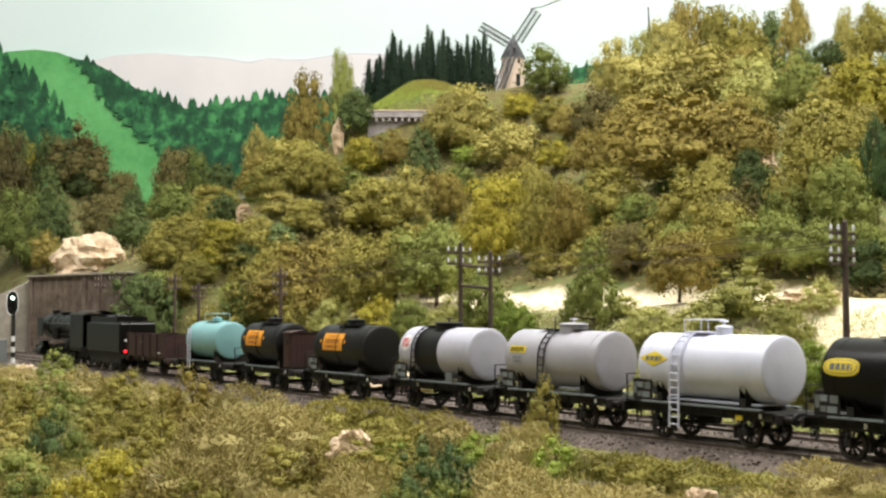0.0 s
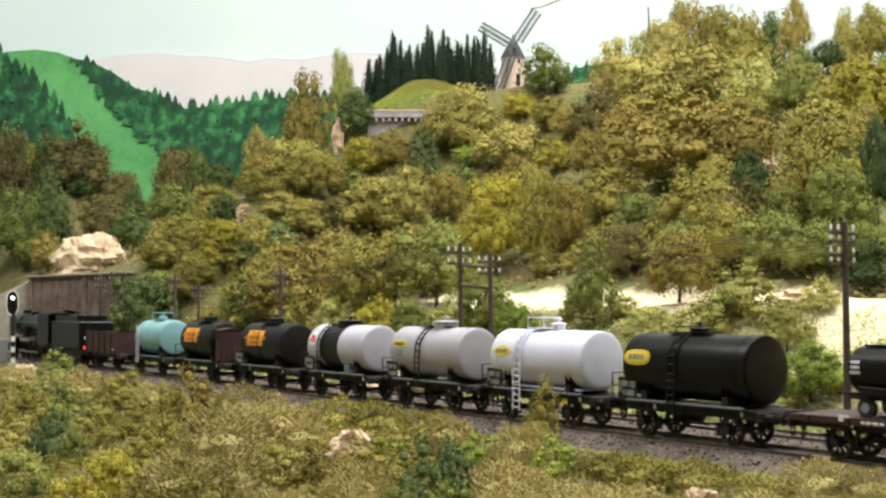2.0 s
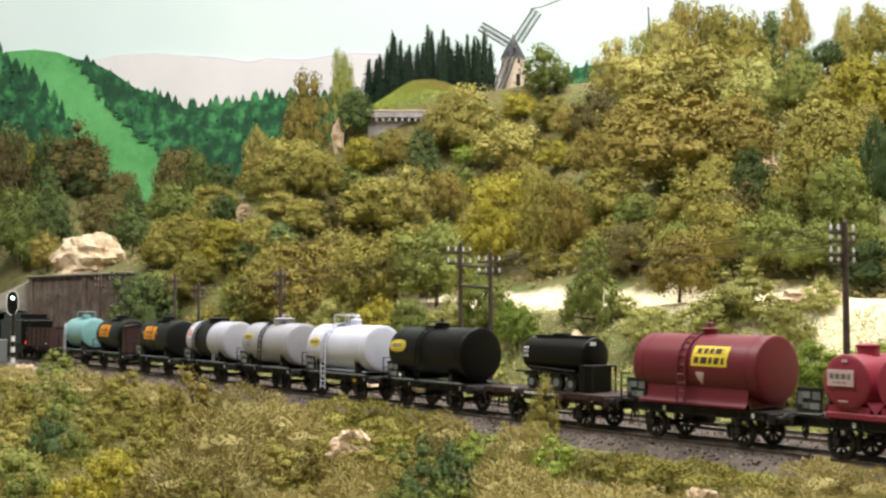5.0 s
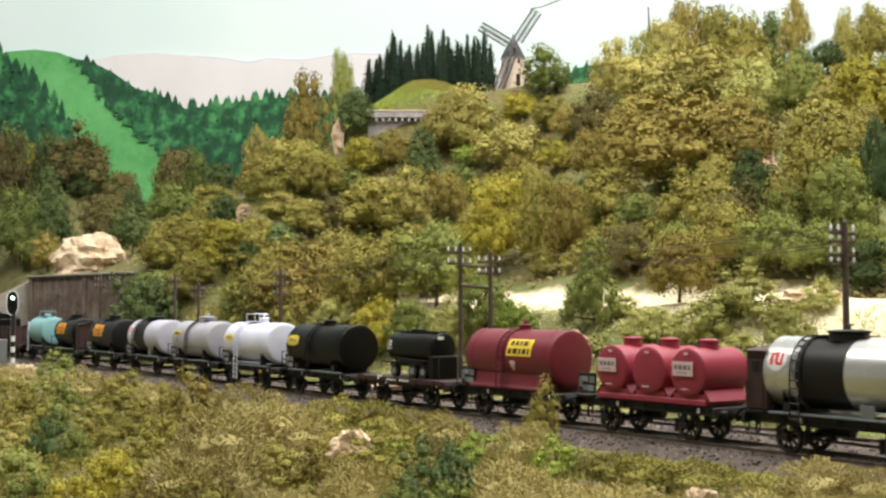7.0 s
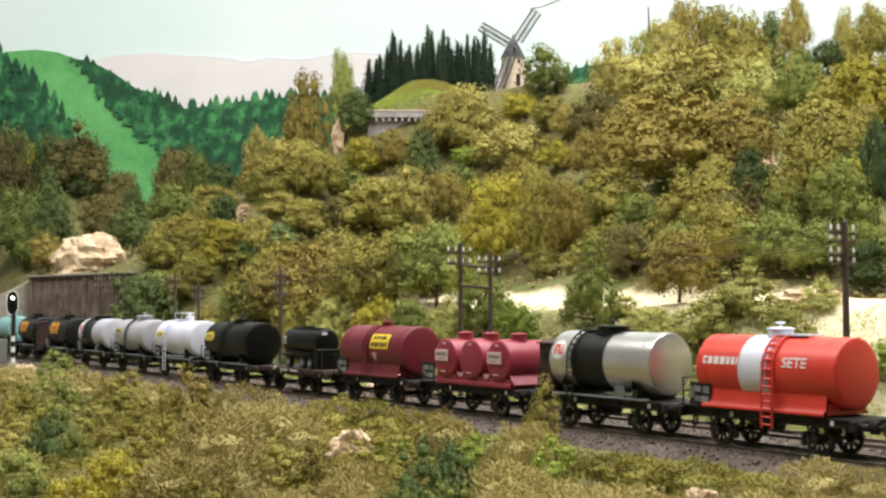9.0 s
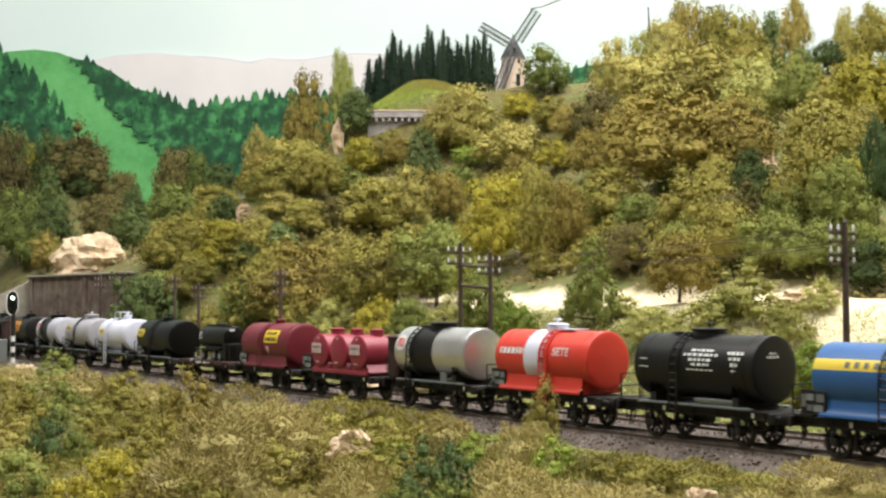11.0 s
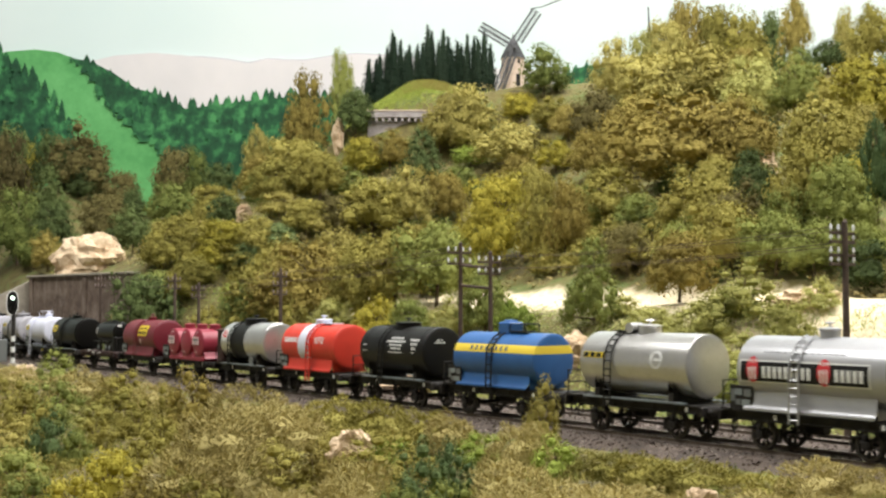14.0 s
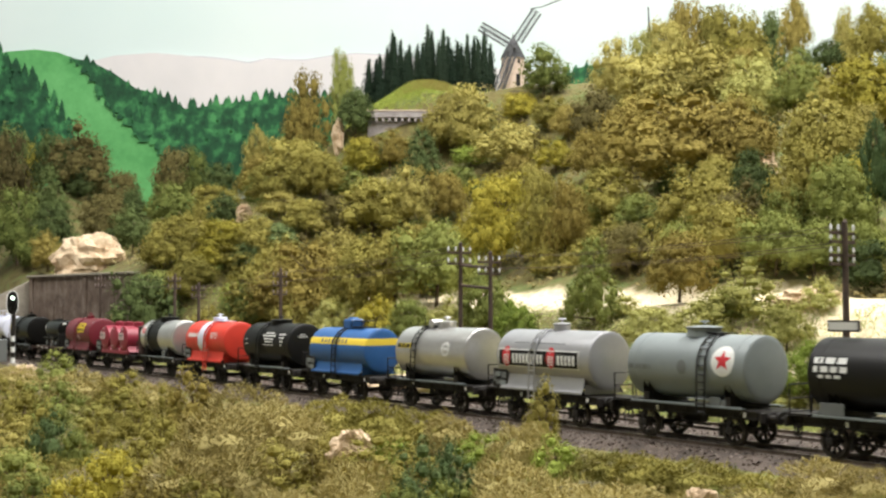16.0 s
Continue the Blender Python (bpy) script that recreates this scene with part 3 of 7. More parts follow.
# black tank with the yellow oval
w = tank_wagon("glossy black tank wagon with yellow oval badge", -15.7, BLACK, x0=-2.95, x1=2.95, r=1.17, zc=2.53, dome=(0.1, 0.34, 0.34, BLACK), ladder=(0.35, BLACK))
b = part("oval_badge", spread(on_tank(1.17, 2.53, 2.1, 0.3, 0.02), oval(1.3, 0.56, 36, 0.75)), YELLOW, w, "yellow oval with dark bars")
part("oval_ring", spread(on_tank(1.17, 2.53, 2.1, 0.3, 0.028), oval(1.16, 0.44, 36, 0.75)), PANEL_GREY, b)
part("oval_field", spread(on_tank(1.17, 2.53, 2.1, 0.3, 0.034), oval(1.1, 0.39, 36, 0.75)), YELLOW, b)
part("oval_lettering", bars(on_tank(1.17, 2.53, 2.1, 0.3, 0.042), [(0.0, 0.2, 0.8)], 6, 0.18), PANEL_GREY, b)
part("top_walkway", Shape().box(0.3, 0, 3.74, 1.9, 0.8, 0.04).rod((0.9, 0.35, 3.7), (0.9, 0.35, 3.95), 0.02).rod((-0.5, 0.35, 3.95), (0.9, 0.35, 3.95), 0.02), BLACK, w)


def flat_wagon(s):
    w = wagon("flat_wagon", "red-brown flat wagon carrying a small black tank", s, "flat wagon of the train")
    chassis(w, long=7.3, base=4.2, colour=BROWN)
    for i in range(24):
        part("deck_plank", shared("deck_plank", lambda: Shape().box(0, 0, 1.27, 0.29, 2.5, 0.07, 0.01)), BROWN, w, at=(-3.5 + 0.3045 * i, 0, 0))
    for side in (1, -1):
        part("edge_rail", Shape().box(0, side * 1.27, 1.22, 7.2, 0.05, 0.2), BROWN, w)
        for k in range(5):
            part("stake_pocket", shared("stake_pocket", lambda: Shape().box(0, 0, 1.2, 0.16, 0.08, 0.24, 0.01)), BROWN, w, at=(-2.9 + 1.45 * k, side * 1.31, 0))
    part("stencil", bars(lambda u, v: (-u, 1.3, 1.22 + v), [(0.0, 0.09, 1.9)], 11, 0.2), SIGN_WHITE, w)
    part("load_label", Shape().box(1.55, 1.31, 1.3, 0.34, 0.02, 0.2), SIGN_WHITE, w)
    return w


flat_wagon(-24.1)


def road_tank(s):
    """The small tank body on legs that rides on the flat wagon."""
    t = thing("road_tank", "small black road tank body standing on the flat wagon", "tank", m=on_line(s))
    part("tank", tank_shape(-2.0, 1.95, 0.72, 2.72, 0.18, 36), BLACK, t, smooth=50)
    part("walkway", Shape().box(-0.1, 0, 3.47, 3.3, 0.5, 0.05).box(0.1, 0, 3.52, 0.7, 0.4, 0.12, 0.02), BLACK, t)
    part("side_shelf", Shape().box(0.35, 0.72, 2.02, 3.5, 0.22, 0.06).box(0.35, -0.72, 2.02, 3.5, 0.22, 0.06), BLACK, t)
    part("chassis_beam", Shape().box(0, 0.4, 1.93, 3.9, 0.12, 0.22).box(0, -0.4, 1.93, 3.9, 0.12, 0.22), FRAME_BLACK, t)
    for x, r in ((1.2, 0.30), (-0.35, 0.34), (-1.2, 0.30)):
        for y in (0.6, -0.6):
            part("support", Shape().lathe([(-0.1, 0.0), (-0.1, r), (0.1, r), (0.1, 0.0)], "y", (x, y, 1.305 + r), 16), TYRE, t)
            part("hub", Shape().lathe([(-0.13, 0.0), (-0.13, r * 0.5), (0.13, r * 0.5), (0.13, 0.0)], "y", (x, y, 1.305 + r), 12), MID_GREY, t)
    part("rear_cabinet", Shape().box(-1.85, 0, 1.85, 0.4, 1.4, 1.05, 0.03), BLACK, t)
    part("rear_post", Shape().rod((-2.35, 0.6, 1.31), (-2.35, 0.6, 2.35), 0.04).rod((-2.35, -0.6, 1.31), (-2.35, -0.6, 2.35), 0.04).rod((-2.35, -0.6, 2.35), (-2.35, 0.6, 2.35), 0.04), FRAME_BLACK, t)
    part("front_mark", bars(on_tank(0.72, 2.72, 1.55, 0.1, 0.01), [(0.16, 0.1, 0.35), (0, 0.1, 0.3), (-0.16, 0.1, 0.35)], 7, 0.12), SIGN_WHITE, t)
    part("rear_label", Shape().box(-2.0, 0.25, 3.2, 0.03, 0.3, 0.14), SIGN_WHITE, t)
    part("pipe", Shape().rod((-1.4, 0.62, 2.1), (1.5, 0.62, 2.2), 0.05).rod((0.6, 0.7, 1.6), (0.6, 0.7, 2.2), 0.04), FRAME_BLACK, t)
    MOVERS.append((t, s))


road_tank(-24.1)

# maroon tank with the yellow board
w = tank_wagon("maroon tank wagon with yellow lettered board", -32.0, MAROON, x0=-2.95, x1=2.9, skirt=MAROON, dome=(0.1, 0.26, 0.34, MAROON))
part("strap", ring_shape(0.35, R0, Z0, 0.36, 0.02), MAROON, w)
part("ladder", curved_ladder(0.35, R0, Z0, 1.3), MAROON, w)
b = part("yellow_board", plate(on_tank(R0, Z0, -0.85, 0.42, 0.02), 1.6, 0.74), YELLOW, w, "yellow board with dark lettering bars")
part("board_lettering", bars(on_tank(R0, Z0, -0.85, 0.42, 0.03), [(0.17, 0.2, 1.2), (-0.17, 0.22, 1.35)], 9, 0.3), BROWN, b)
part("warning_mark", spread(on_tank(R0, Z0, -0.45, -0.35, 0.02), [(0, -0.26), (0.13, 0), (0.2, 0.2), (0, 0.24), (-0.2, 0.2), (-0.13, 0)]), SIGN_PINK, w)


def triple_tank(s):
    """Three tanks set crosswise on one frame."""
    w = wagon("triple_tank_wagon", "crimson wagon with three short tanks set crosswise", s)
    chassis(w, long=7.0)
    end_platform(w, 3.1, rail=False)
    data_panel(w, 2.95, 1.05, 1.75)
    part("bed", Shape().box(-0.35, 0, 1.35, 5.4, 2.2, 0.2, 0.03), CRIMSON, w)
    for i, x in enumerate((1.55, -0.35, -2.25)):
        r = 0.84
        prof = [(a, q) for a, q in tank_profile(-1.08, 1.08, r, 0.12)]
        t = part("crosswise_tank", Shape().lathe(prof, "y", (x, 0, 2.38), 40), CRIMSON, w, smooth=50)
        part("tank_dome", dome_shape(x, 3.12, 0.34, 0.4), CRIMSON, t, smooth=40)
        part("foot", Shape().sheet([x - 0.95, x - 0.6, x + 0.6, x + 0.95], [-1.02, 1.02], lambda u, v, x=x: (u, v, 1.42 if abs(u - x) > 0.7 else 1.85)).box(x, 1.0, 1.5, 1.5, 0.05, 0.3).box(x, -1.0, 1.5, 1.5, 0.05, 0.3), CRIMSON, t)
        part("top_label", Shape().box(x, 1.19, 3.02, 0.18, 0.02, 0.09), SIGN_PINK, t)
        part("lower_label", Shape().box(x + 0.05, 1.215, 1.8, 0.34, 0.02, 0.05), SIGN_PINK, t)
        if i != 1:
            p = part("name_plate", Shape().box(x + 0.12, 1.235, 2.5, 0.95, 0.03, 0.5, 0.008), SIGN_PINK, t, "pale plate with dark lettering bars")
            part("plate_lettering", bars(lambda u, v, x=x: (x + 0.12 - u, 1.254, 2.5 + v), [(0.05, 0.16, 0.75), (-0.14, 0.05, 0.5)], 12, 0.2), PANEL_GREY, p)


triple_tank(-39.9)
banded_tank(-48.2, DULL_SILVER, "silver tank wagon with black band and brown hut", True)

# red tank with the white band
w = tank_wagon("bright red tank wagon with white band and lettering", -56.05, RED, x0=-2.95, x1=2.95, skirt=RED, dome=(0.1, 0.42, 0.4, WHITE))
part("white_band", Shape().lathe([(-0.2, R0 - 0.01), (-0.2, R0 + 0.014), (0.95, R0 + 0.014), (0.95, R0 - 0.01)], "x", (0, 0, Z0), 48), WHITE, w, smooth=40)
part("ladder", curved_ladder(-0.3, R0, Z0, 0.75, wide=0.42, rr=0.034), RED, w, "red steel ladder")
part("top_walkway", Shape().box(-0.5, 0, 3.74, 1.6, 0.8, 0.05), WHITE, w)
part("lettering", bars(on_tank(R0, Z0, 1.75, 0.3, 0.016), [(0.0, 0.26, 1.5)], 13, 0.24), SIGN_WHITE, w)


def lettering(words, size, bend, wide):
    """Words in the built-in letter shapes, bent on to a tank."""
    c = bpy.data.curves.new("words", "FONT")
    c.body, c.size, c.align_x, c.align_y = words, size, "CENTER", "CENTER"
    c.offset = 0.012 * size
    ob = new("words", c)
    bpy.context.view_layer.update()
    me = bpy.data.meshes.new_from_object(ob.evaluated_get(bpy.context.evaluated_depsgraph_get()))
    s = Shape()
    k = wide / max(1e-6, max(v.co.x for v in me.vertices) - min(v.co.x for v in me.vertices))
    s.add([bend(v.co.x * k, v.co.y) for v in me.vertices], [tuple(p.vertices) for p in me.polygons])
    bpy.data.objects.remove(ob)
    bpy.data.meshes.remove(me)
    return s


part("town_name", lettering("SETE", 0.46, on_tank(R0, Z0, -1.3, 0.3, 0.02), 0.95), SIGN_WHITE, w)

# black tank with white stencils
w = tank_wagon("matt black tank wagon with white stencilled bars", -64.2, MATT_BLACK, dome=(0.1, 0.6, 0.34, MATT_BLACK), panel=False, ladder=(0.75, MATT_BLACK))
part("stencil", bars(on_tank(R0, Z0, -0.45, 0.35), [(0.27, 0.09, 1.0), (0.1, 0.1, 1.6), (-0.08, 0.1, 1.1), (-0.24, 0.09, 0.8), (-0.42, 0.05, 1.2)], 15, 0.22), SIGN_WHITE, w)
part("stencil", bars(on_tank(R0, Z0, -1.95, 0.25), [(0.3, 0.12, 0.7), (0.1, 0.1, 0.5), (-0.1, 0.12, 0.3), (-0.3, 0.07, 0.2)], 16, 0.2), SIGN_WHITE, w)
part("stencil", bars(on_tank(R0, Z0, 2.2, 0.1), [(0.14, 0.03, 0.5), (-0.14, 0.03, 0.5)], 17, 0.5), SIGN_WHITE, w)
part("end_stencil", bars(lambda u, v: (-2.9, 0.3 + u, 3.05 + v), [(0.06, 0.06, 0.35), (-0.06, 0.08, 0.6)], 18, 0.2), SIGN_WHITE, w)
part("top_walkway", Shape().box(0.9, 0, 3.73, 1.4, 0.7, 0.04), MATT_BLACK, w)

# blue tank with the yellow stripe
w = tank_wagon("blue tank wagon with yellow stripe and square dome", -72.0, BLUE_STRIPE, r=1.1, zc=2.45, skirt=BLUE, ladder=(0.1, MATT_BLACK), bands=False)
part("square_dome", Shape().box(0.05, 0, 3.72, 0.75, 0.8, 0.56, 0.06).lathe([(4.0, 0.3), (4.08, 0.26), (4.1, 0.0)], "z", (0.05, 0, 0), 16), BLUE, w)
spaced = Shape()
for i in range(8):
    spaced.sheet([-1.3 + 0.34 * i, -1.22 + 0.34 * i, -1.14 + 0.34 * i], [-0.1, 0.0, 0.1], on_tank(1.1, 2.45, 0.25, 0.44, 0.016))
part("stripe_lettering", spaced, PANEL_GREY, w)
part("top_walkway", Shape().box(-0.9, 0, 3.6, 1.1, 0.8, 0.05), MATT_BLACK, w)
part("top_railing", railing_shape(-1.4, -0.4, 0.38, 3.6, 0.32), MATT_BLACK, w)

# dull silver tank
w = tank_wagon("dull silver tank wagon with round white emblem", -80.35, DULL_SILVER, dome=(0.1, 0.42, 0.42, DULL_SILVER), ladder=(1.15, MATT_BLACK), panel=False, bands=False)
part("side_valve", Shape().lathe([(-0.3, 0.0), (-0.3, 0.2), (0.3, 0.2), (0.3, 0.0)], "y", (0.75, 0.15, 3.85), 14), DULL_SILVER, w)
b = part("emblem", spread(on_tank(R0, Z0, -1.3, 0.2, 0.014), oval(0.6, 0.66)), SIGN_WHITE, w)
part("emblem_mark", spread(on_tank(R0, Z0, -1.3, 0.2, 0.022), oval(0.4, 0.46)), DULL_SILVER, b)
part("emblem_bar", plate(on_tank(R0, Z0, -1.35, 0.2, 0.03), 0.3, 0.09, 3, 2), SIGN_WHITE, b)
b = part("name_board", plate(on_tank(R0, Z0, 1.95, 0.28, 0.014), 1.2, 0.22), YELLOW, w, "dark board with yellow bars")
part("board_lettering", bars(on_tank(R0, Z0, 1.95, 0.28, 0.022), [(0.0, 0.17, 1.15)], 20, 0.3), MATT_BLACK, b)
part("top_walkway", Shape().box(1.1, 0, 3.74, 1.1, 0.8, 0.04).rod((1.3, 0.4, 3.7), (1.3, 0.4, 4.1), 0.02), MATT_BLACK, w)

# satin grey tank with the long black board
w = tank_wagon("satin grey tank wagon with long black and red board", -88.2, MAUVE_GREY, x0=-2.95, x1=2.95, skirt=MAUVE_GREY, dome=(-0.05, 0.34, 0.42, MAUVE_GREY), ladder=(0.45, MAUVE_GREY), bands=False)
up_ = 0.0
b = part("board_border", plate(on_tank(R0, Z0, 0.2, up_, 0.012), 5.0, 0.74, 14, 6), SIGN_WHITE, w, "black name board with white edge and bars")
part("board_field", plate(on_tank(R0, Z0, 0.2, up_, 0.02), 4.88, 0.63, 14, 6), MATT_BLACK, b)
for uc in (-1.95, 0.85):
    part("red_disc", spread(on_tank(R0, Z0, 0.2 - uc, up_ + 0.06, 0.03), oval(0.5, 0.84, 24)), SIGN_RED, b)
    cap = Shape()
    for du, wd in ((-0.12, 0.06), (0.12, 0.06), (0.0, 0.06)):
        cap.sheet([uc + du - wd / 2, uc + du + wd / 2], [-0.3, 0.0, 0.34], on_tank(R0, Z0, 0.2, up_ + 0.04, 0.04))
    part("tall_bar", cap, SIGN_WHITE, b)
for ua, ub in ((-1.55, 0.5), (1.25, 2.3)):
    lo = Shape()
    n = round((ub - ua) / 0.22)
    for i in range(n):
        lo.sheet([ua + 0.22 * i, ua + 0.22 * i + 0.15], [-0.2, 0.0, 0.17], on_tank(R0, Z0, 0.2, up_, 0.035))
    part("lettering_bars", lo, SIGN_WHITE, b)
part("stencil", bars(on_tank(R0, Z0, 0.2, 0.62), [(0.0, 0.05, 3.2)], 21, 0.25), PANEL_GREY, w)

# grey tank with the star
w = tank_wagon("grey tank wagon with red star on white disc", -95.9, MID_GREY, dome=(0.0, 0.6, 0.4, MID_GREY), ladder=(-0.9, MATT_BLACK), panel=False)
b = part("white_disc", spread(on_tank(R0, Z0, -1.8, 0.28, 0.014), oval(1.02, 1.08)), SIGN_WHITE, w, "white disc with red star")
part("red_star", spread(on_tank(R0, Z0, -1.8, 0.28, 0.024), star(0.38)), SIGN_RED, b)
part("stencil", bars(on_tank(R0, Z0, 2.1, -0.05), [(0.0, 0.16, 1.1)], 22, 0.25), PANEL_GREY, w)
part("round_mark", spread(on_tank(R0, Z0, 0.05, 0.0), oval(0.45, 0.5)), PANEL_GREY, w)
part("side_plate", Shape().box(-1.35, 1.0, 1.42, 0.5, 0.04, 0.34, 0.01).box(-1.75, 1.0, 1.42, 0.18, 0.05, 0.2), PANEL_GREY, w)
part("top_walkway", Shape().box(-0.4, 0, 3.74, 1.6, 0.8, 0.04), MATT_BLACK, w)

# last black tank with a name board above it
w = tank_wagon("matt black tank wagon with white board on top", -103.9, MATT_BLACK, dome=(-0.6, 0.5, 0.4, MATT_BLACK), panel=False)
part("stencil", bars(on_tank(R0, Z0, 1.85, 0.25), [(0.2, 0.2, 1.3), (-0.08, 0.18, 1.3), (-0.3, 0.1, 0.9)], 23, 0.35), SIGN_WHITE, w)
part("data_board", Shape().box(1.9, 1.02, 1.5, 0.9, 0.04, 0.4, 0.01), PANEL_GREY, w)
b = part("top_board", Shape().box(2.1, 0.1, 4.05, 1.2, 0.06, 0.36, 0.01), MATT_BLACK, w, "framed white board on two posts")
part("board_face", Shape().box(2.1, 0.145, 4.05, 1.06, 0.02, 0.24), SIGN_WHITE, b)
part("board_post", Shape().rod((2.1, 0.1, 3.6), (2.1, 0.1, 3.9), 0.03), MATT_BLACK, b)


def open_wagon(s):
    w = wagon("open_wagon", "red-brown high-sided open wagon behind the tender", s, "open wagon of the train")
    chassis(w, long=7.0, base=3.9, colour=BROWN)
    part("wagon_floor", Shape().box(0, 0, 1.27, 6.9, 2.5, 0.08), BROWN, w)
    for side in (1, -1):
        for k in range(6):
            part("side_plank", shared("side_plank", lambda: Shape().box(0, 0, 0, 6.9, 0.06, 0.225, 0.01)), BROWN, w, at=(0, side * 1.24, 1.43 + 0.235 * k))
        for x in (-3.4, -1.9, -0.65, 0.65, 1.9, 3.4):
            part("stanchion", shared("stanchion", lambda: Shape().box(0, 0, 2.05, 0.1, 0.08, 1.5)), BROWN, w, at=(x, side * 1.31, 0))
        part("top_rail", Shape().box(0, side * 1.24, 2.78, 6.95, 0.1, 0.07), BROWN, w)
    for end in (1, -1):
        part("end_wall", Shape().box(end * 3.42, 0, 2.02, 0.07, 2.44, 1.45).box(end * 3.47, 0.6, 2.02, 0.06, 0.1, 1.45).box(end * 3.47, -0.6, 2.02, 0.06, 0.1, 1.45), BROWN, w)
    part("stencil", bars(lambda u, v: (-2.1 - u, 1.275, 1.55 + v), [(0.0, 0.1, 0.7)], 30, 0.2), SIGN_WHITE, w)
    part("stencil", bars(lambda u, v: (0.8 - u, 1.275, 2.2 + v), [(0.0, 0.08, 0.9)], 31, 0.2), PANEL_GREY, w)


open_wagon(41.9)
LAMP_RED, nn, ll, bb = nodes_of("red_tail_lamp")
bb.inputs["Base Color"].default_value = (0.6, 0.01, 0.01, 1)
bb.inputs["Emission Color"].default_value = (1, 0.02, 0.03, 1)
bb.inputs["Emission Strength"].default_value = 3.0


def tender(s):
    w = thing("tender", "black steam locomotive tender with red tail lamp", "tender", m=on_line(s))
    MOVERS.append((w, s))
    part("tank_body", Shape().box(0, 0, 2.38, 7.2, 2.7, 2.16, 0.12), BLACK, w)
    part("coal_bunker", Shape().box(0.4, 1.1, 3.66, 5.6, 0.08, 0.45).box(0.4, -1.1, 3.66, 5.6, 0.08, 0.45).box(-2.4, 0, 3.66, 0.08, 2.2, 0.45).box(-2.95, 0, 3.5, 1.0, 2.2, 0.1), BLACK, w)
    coal, rng = Shape(), random.Random(5)
    for i in range(160):
        x, y = rng.uniform(-2.2, 3.1), rng.uniform(-1.15, 1.15)
        h = 0.5 * (1 - (y / 1.3) ** 2) * (1 - ((x - 0.5) / 3.2) ** 2)
        k = rng.uniform(0.12, 0.24)
        coal.box(x * 0.98, y * 0.88, 3.46 + h, k, k * rng.uniform(0.7, 1.2), k, k * 0.3)
    part("coal_load", coal, MATT_BLACK, w)
    part("frame", Shape().box(0, 0, 1.12, 7.6, 2.3, 0.34).box(0, 1.1, 0.8, 6.4, 0.06, 0.5).box(0, -1.1, 0.8, 6.4, 0.06, 0.5), FRAME_BLACK, w)
    part("rivet_strip", Shape().box(0, 1.36, 3.32, 7.0, 0.03, 0.07).box(0, 1.36, 1.42, 7.0, 0.03, 0.07).box(-3.4, 1.36, 2.38, 0.07, 0.03, 1.85), MATT_BLACK, w)
    part("rear_ladder", ladder_shape(-3.68, 0.7, 1.2, 0.7, 3.6, 0.03, 8), FRAME_BLACK, w)
    part("tail_lamp", Shape().lathe([(-0.12, 0.0), (-0.12, 0.1), (0.06, 0.1), (0.06, 0.0)], "x", (-3.78, 1.0, 1.45), 14), LAMP_RED, w, "glowing red tail lamp")
    part("white_lamp", Shape().lathe([(-0.1, 0.0), (-0.1, 0.09), (0.06, 0.09), (0.06, 0.0)], "x", (-3.7, 0.95, 2.2), 12), SIGN_WHITE, w)
    for side in (1, -1):
        b = part("buffer", shared("buffer", buffer_shape, 40), FRAME_BLACK, w, at=(-3.75, side * 0.87, 1.05))
        b.rotation_euler = (0, 0, math.pi)
    for ax in (-2.5, -0.85, 0.85, 2.5):
        wheelset(w, ax, 0.5)
        for side in (1, -1):
            part("axle_box", shared("axle_box", lambda: Shape().box(0, 0, 0.52, 0.3, 0.2, 0.34, 0.03)), FRAME_BLACK, w, at=(ax, side * 1.15, 0))


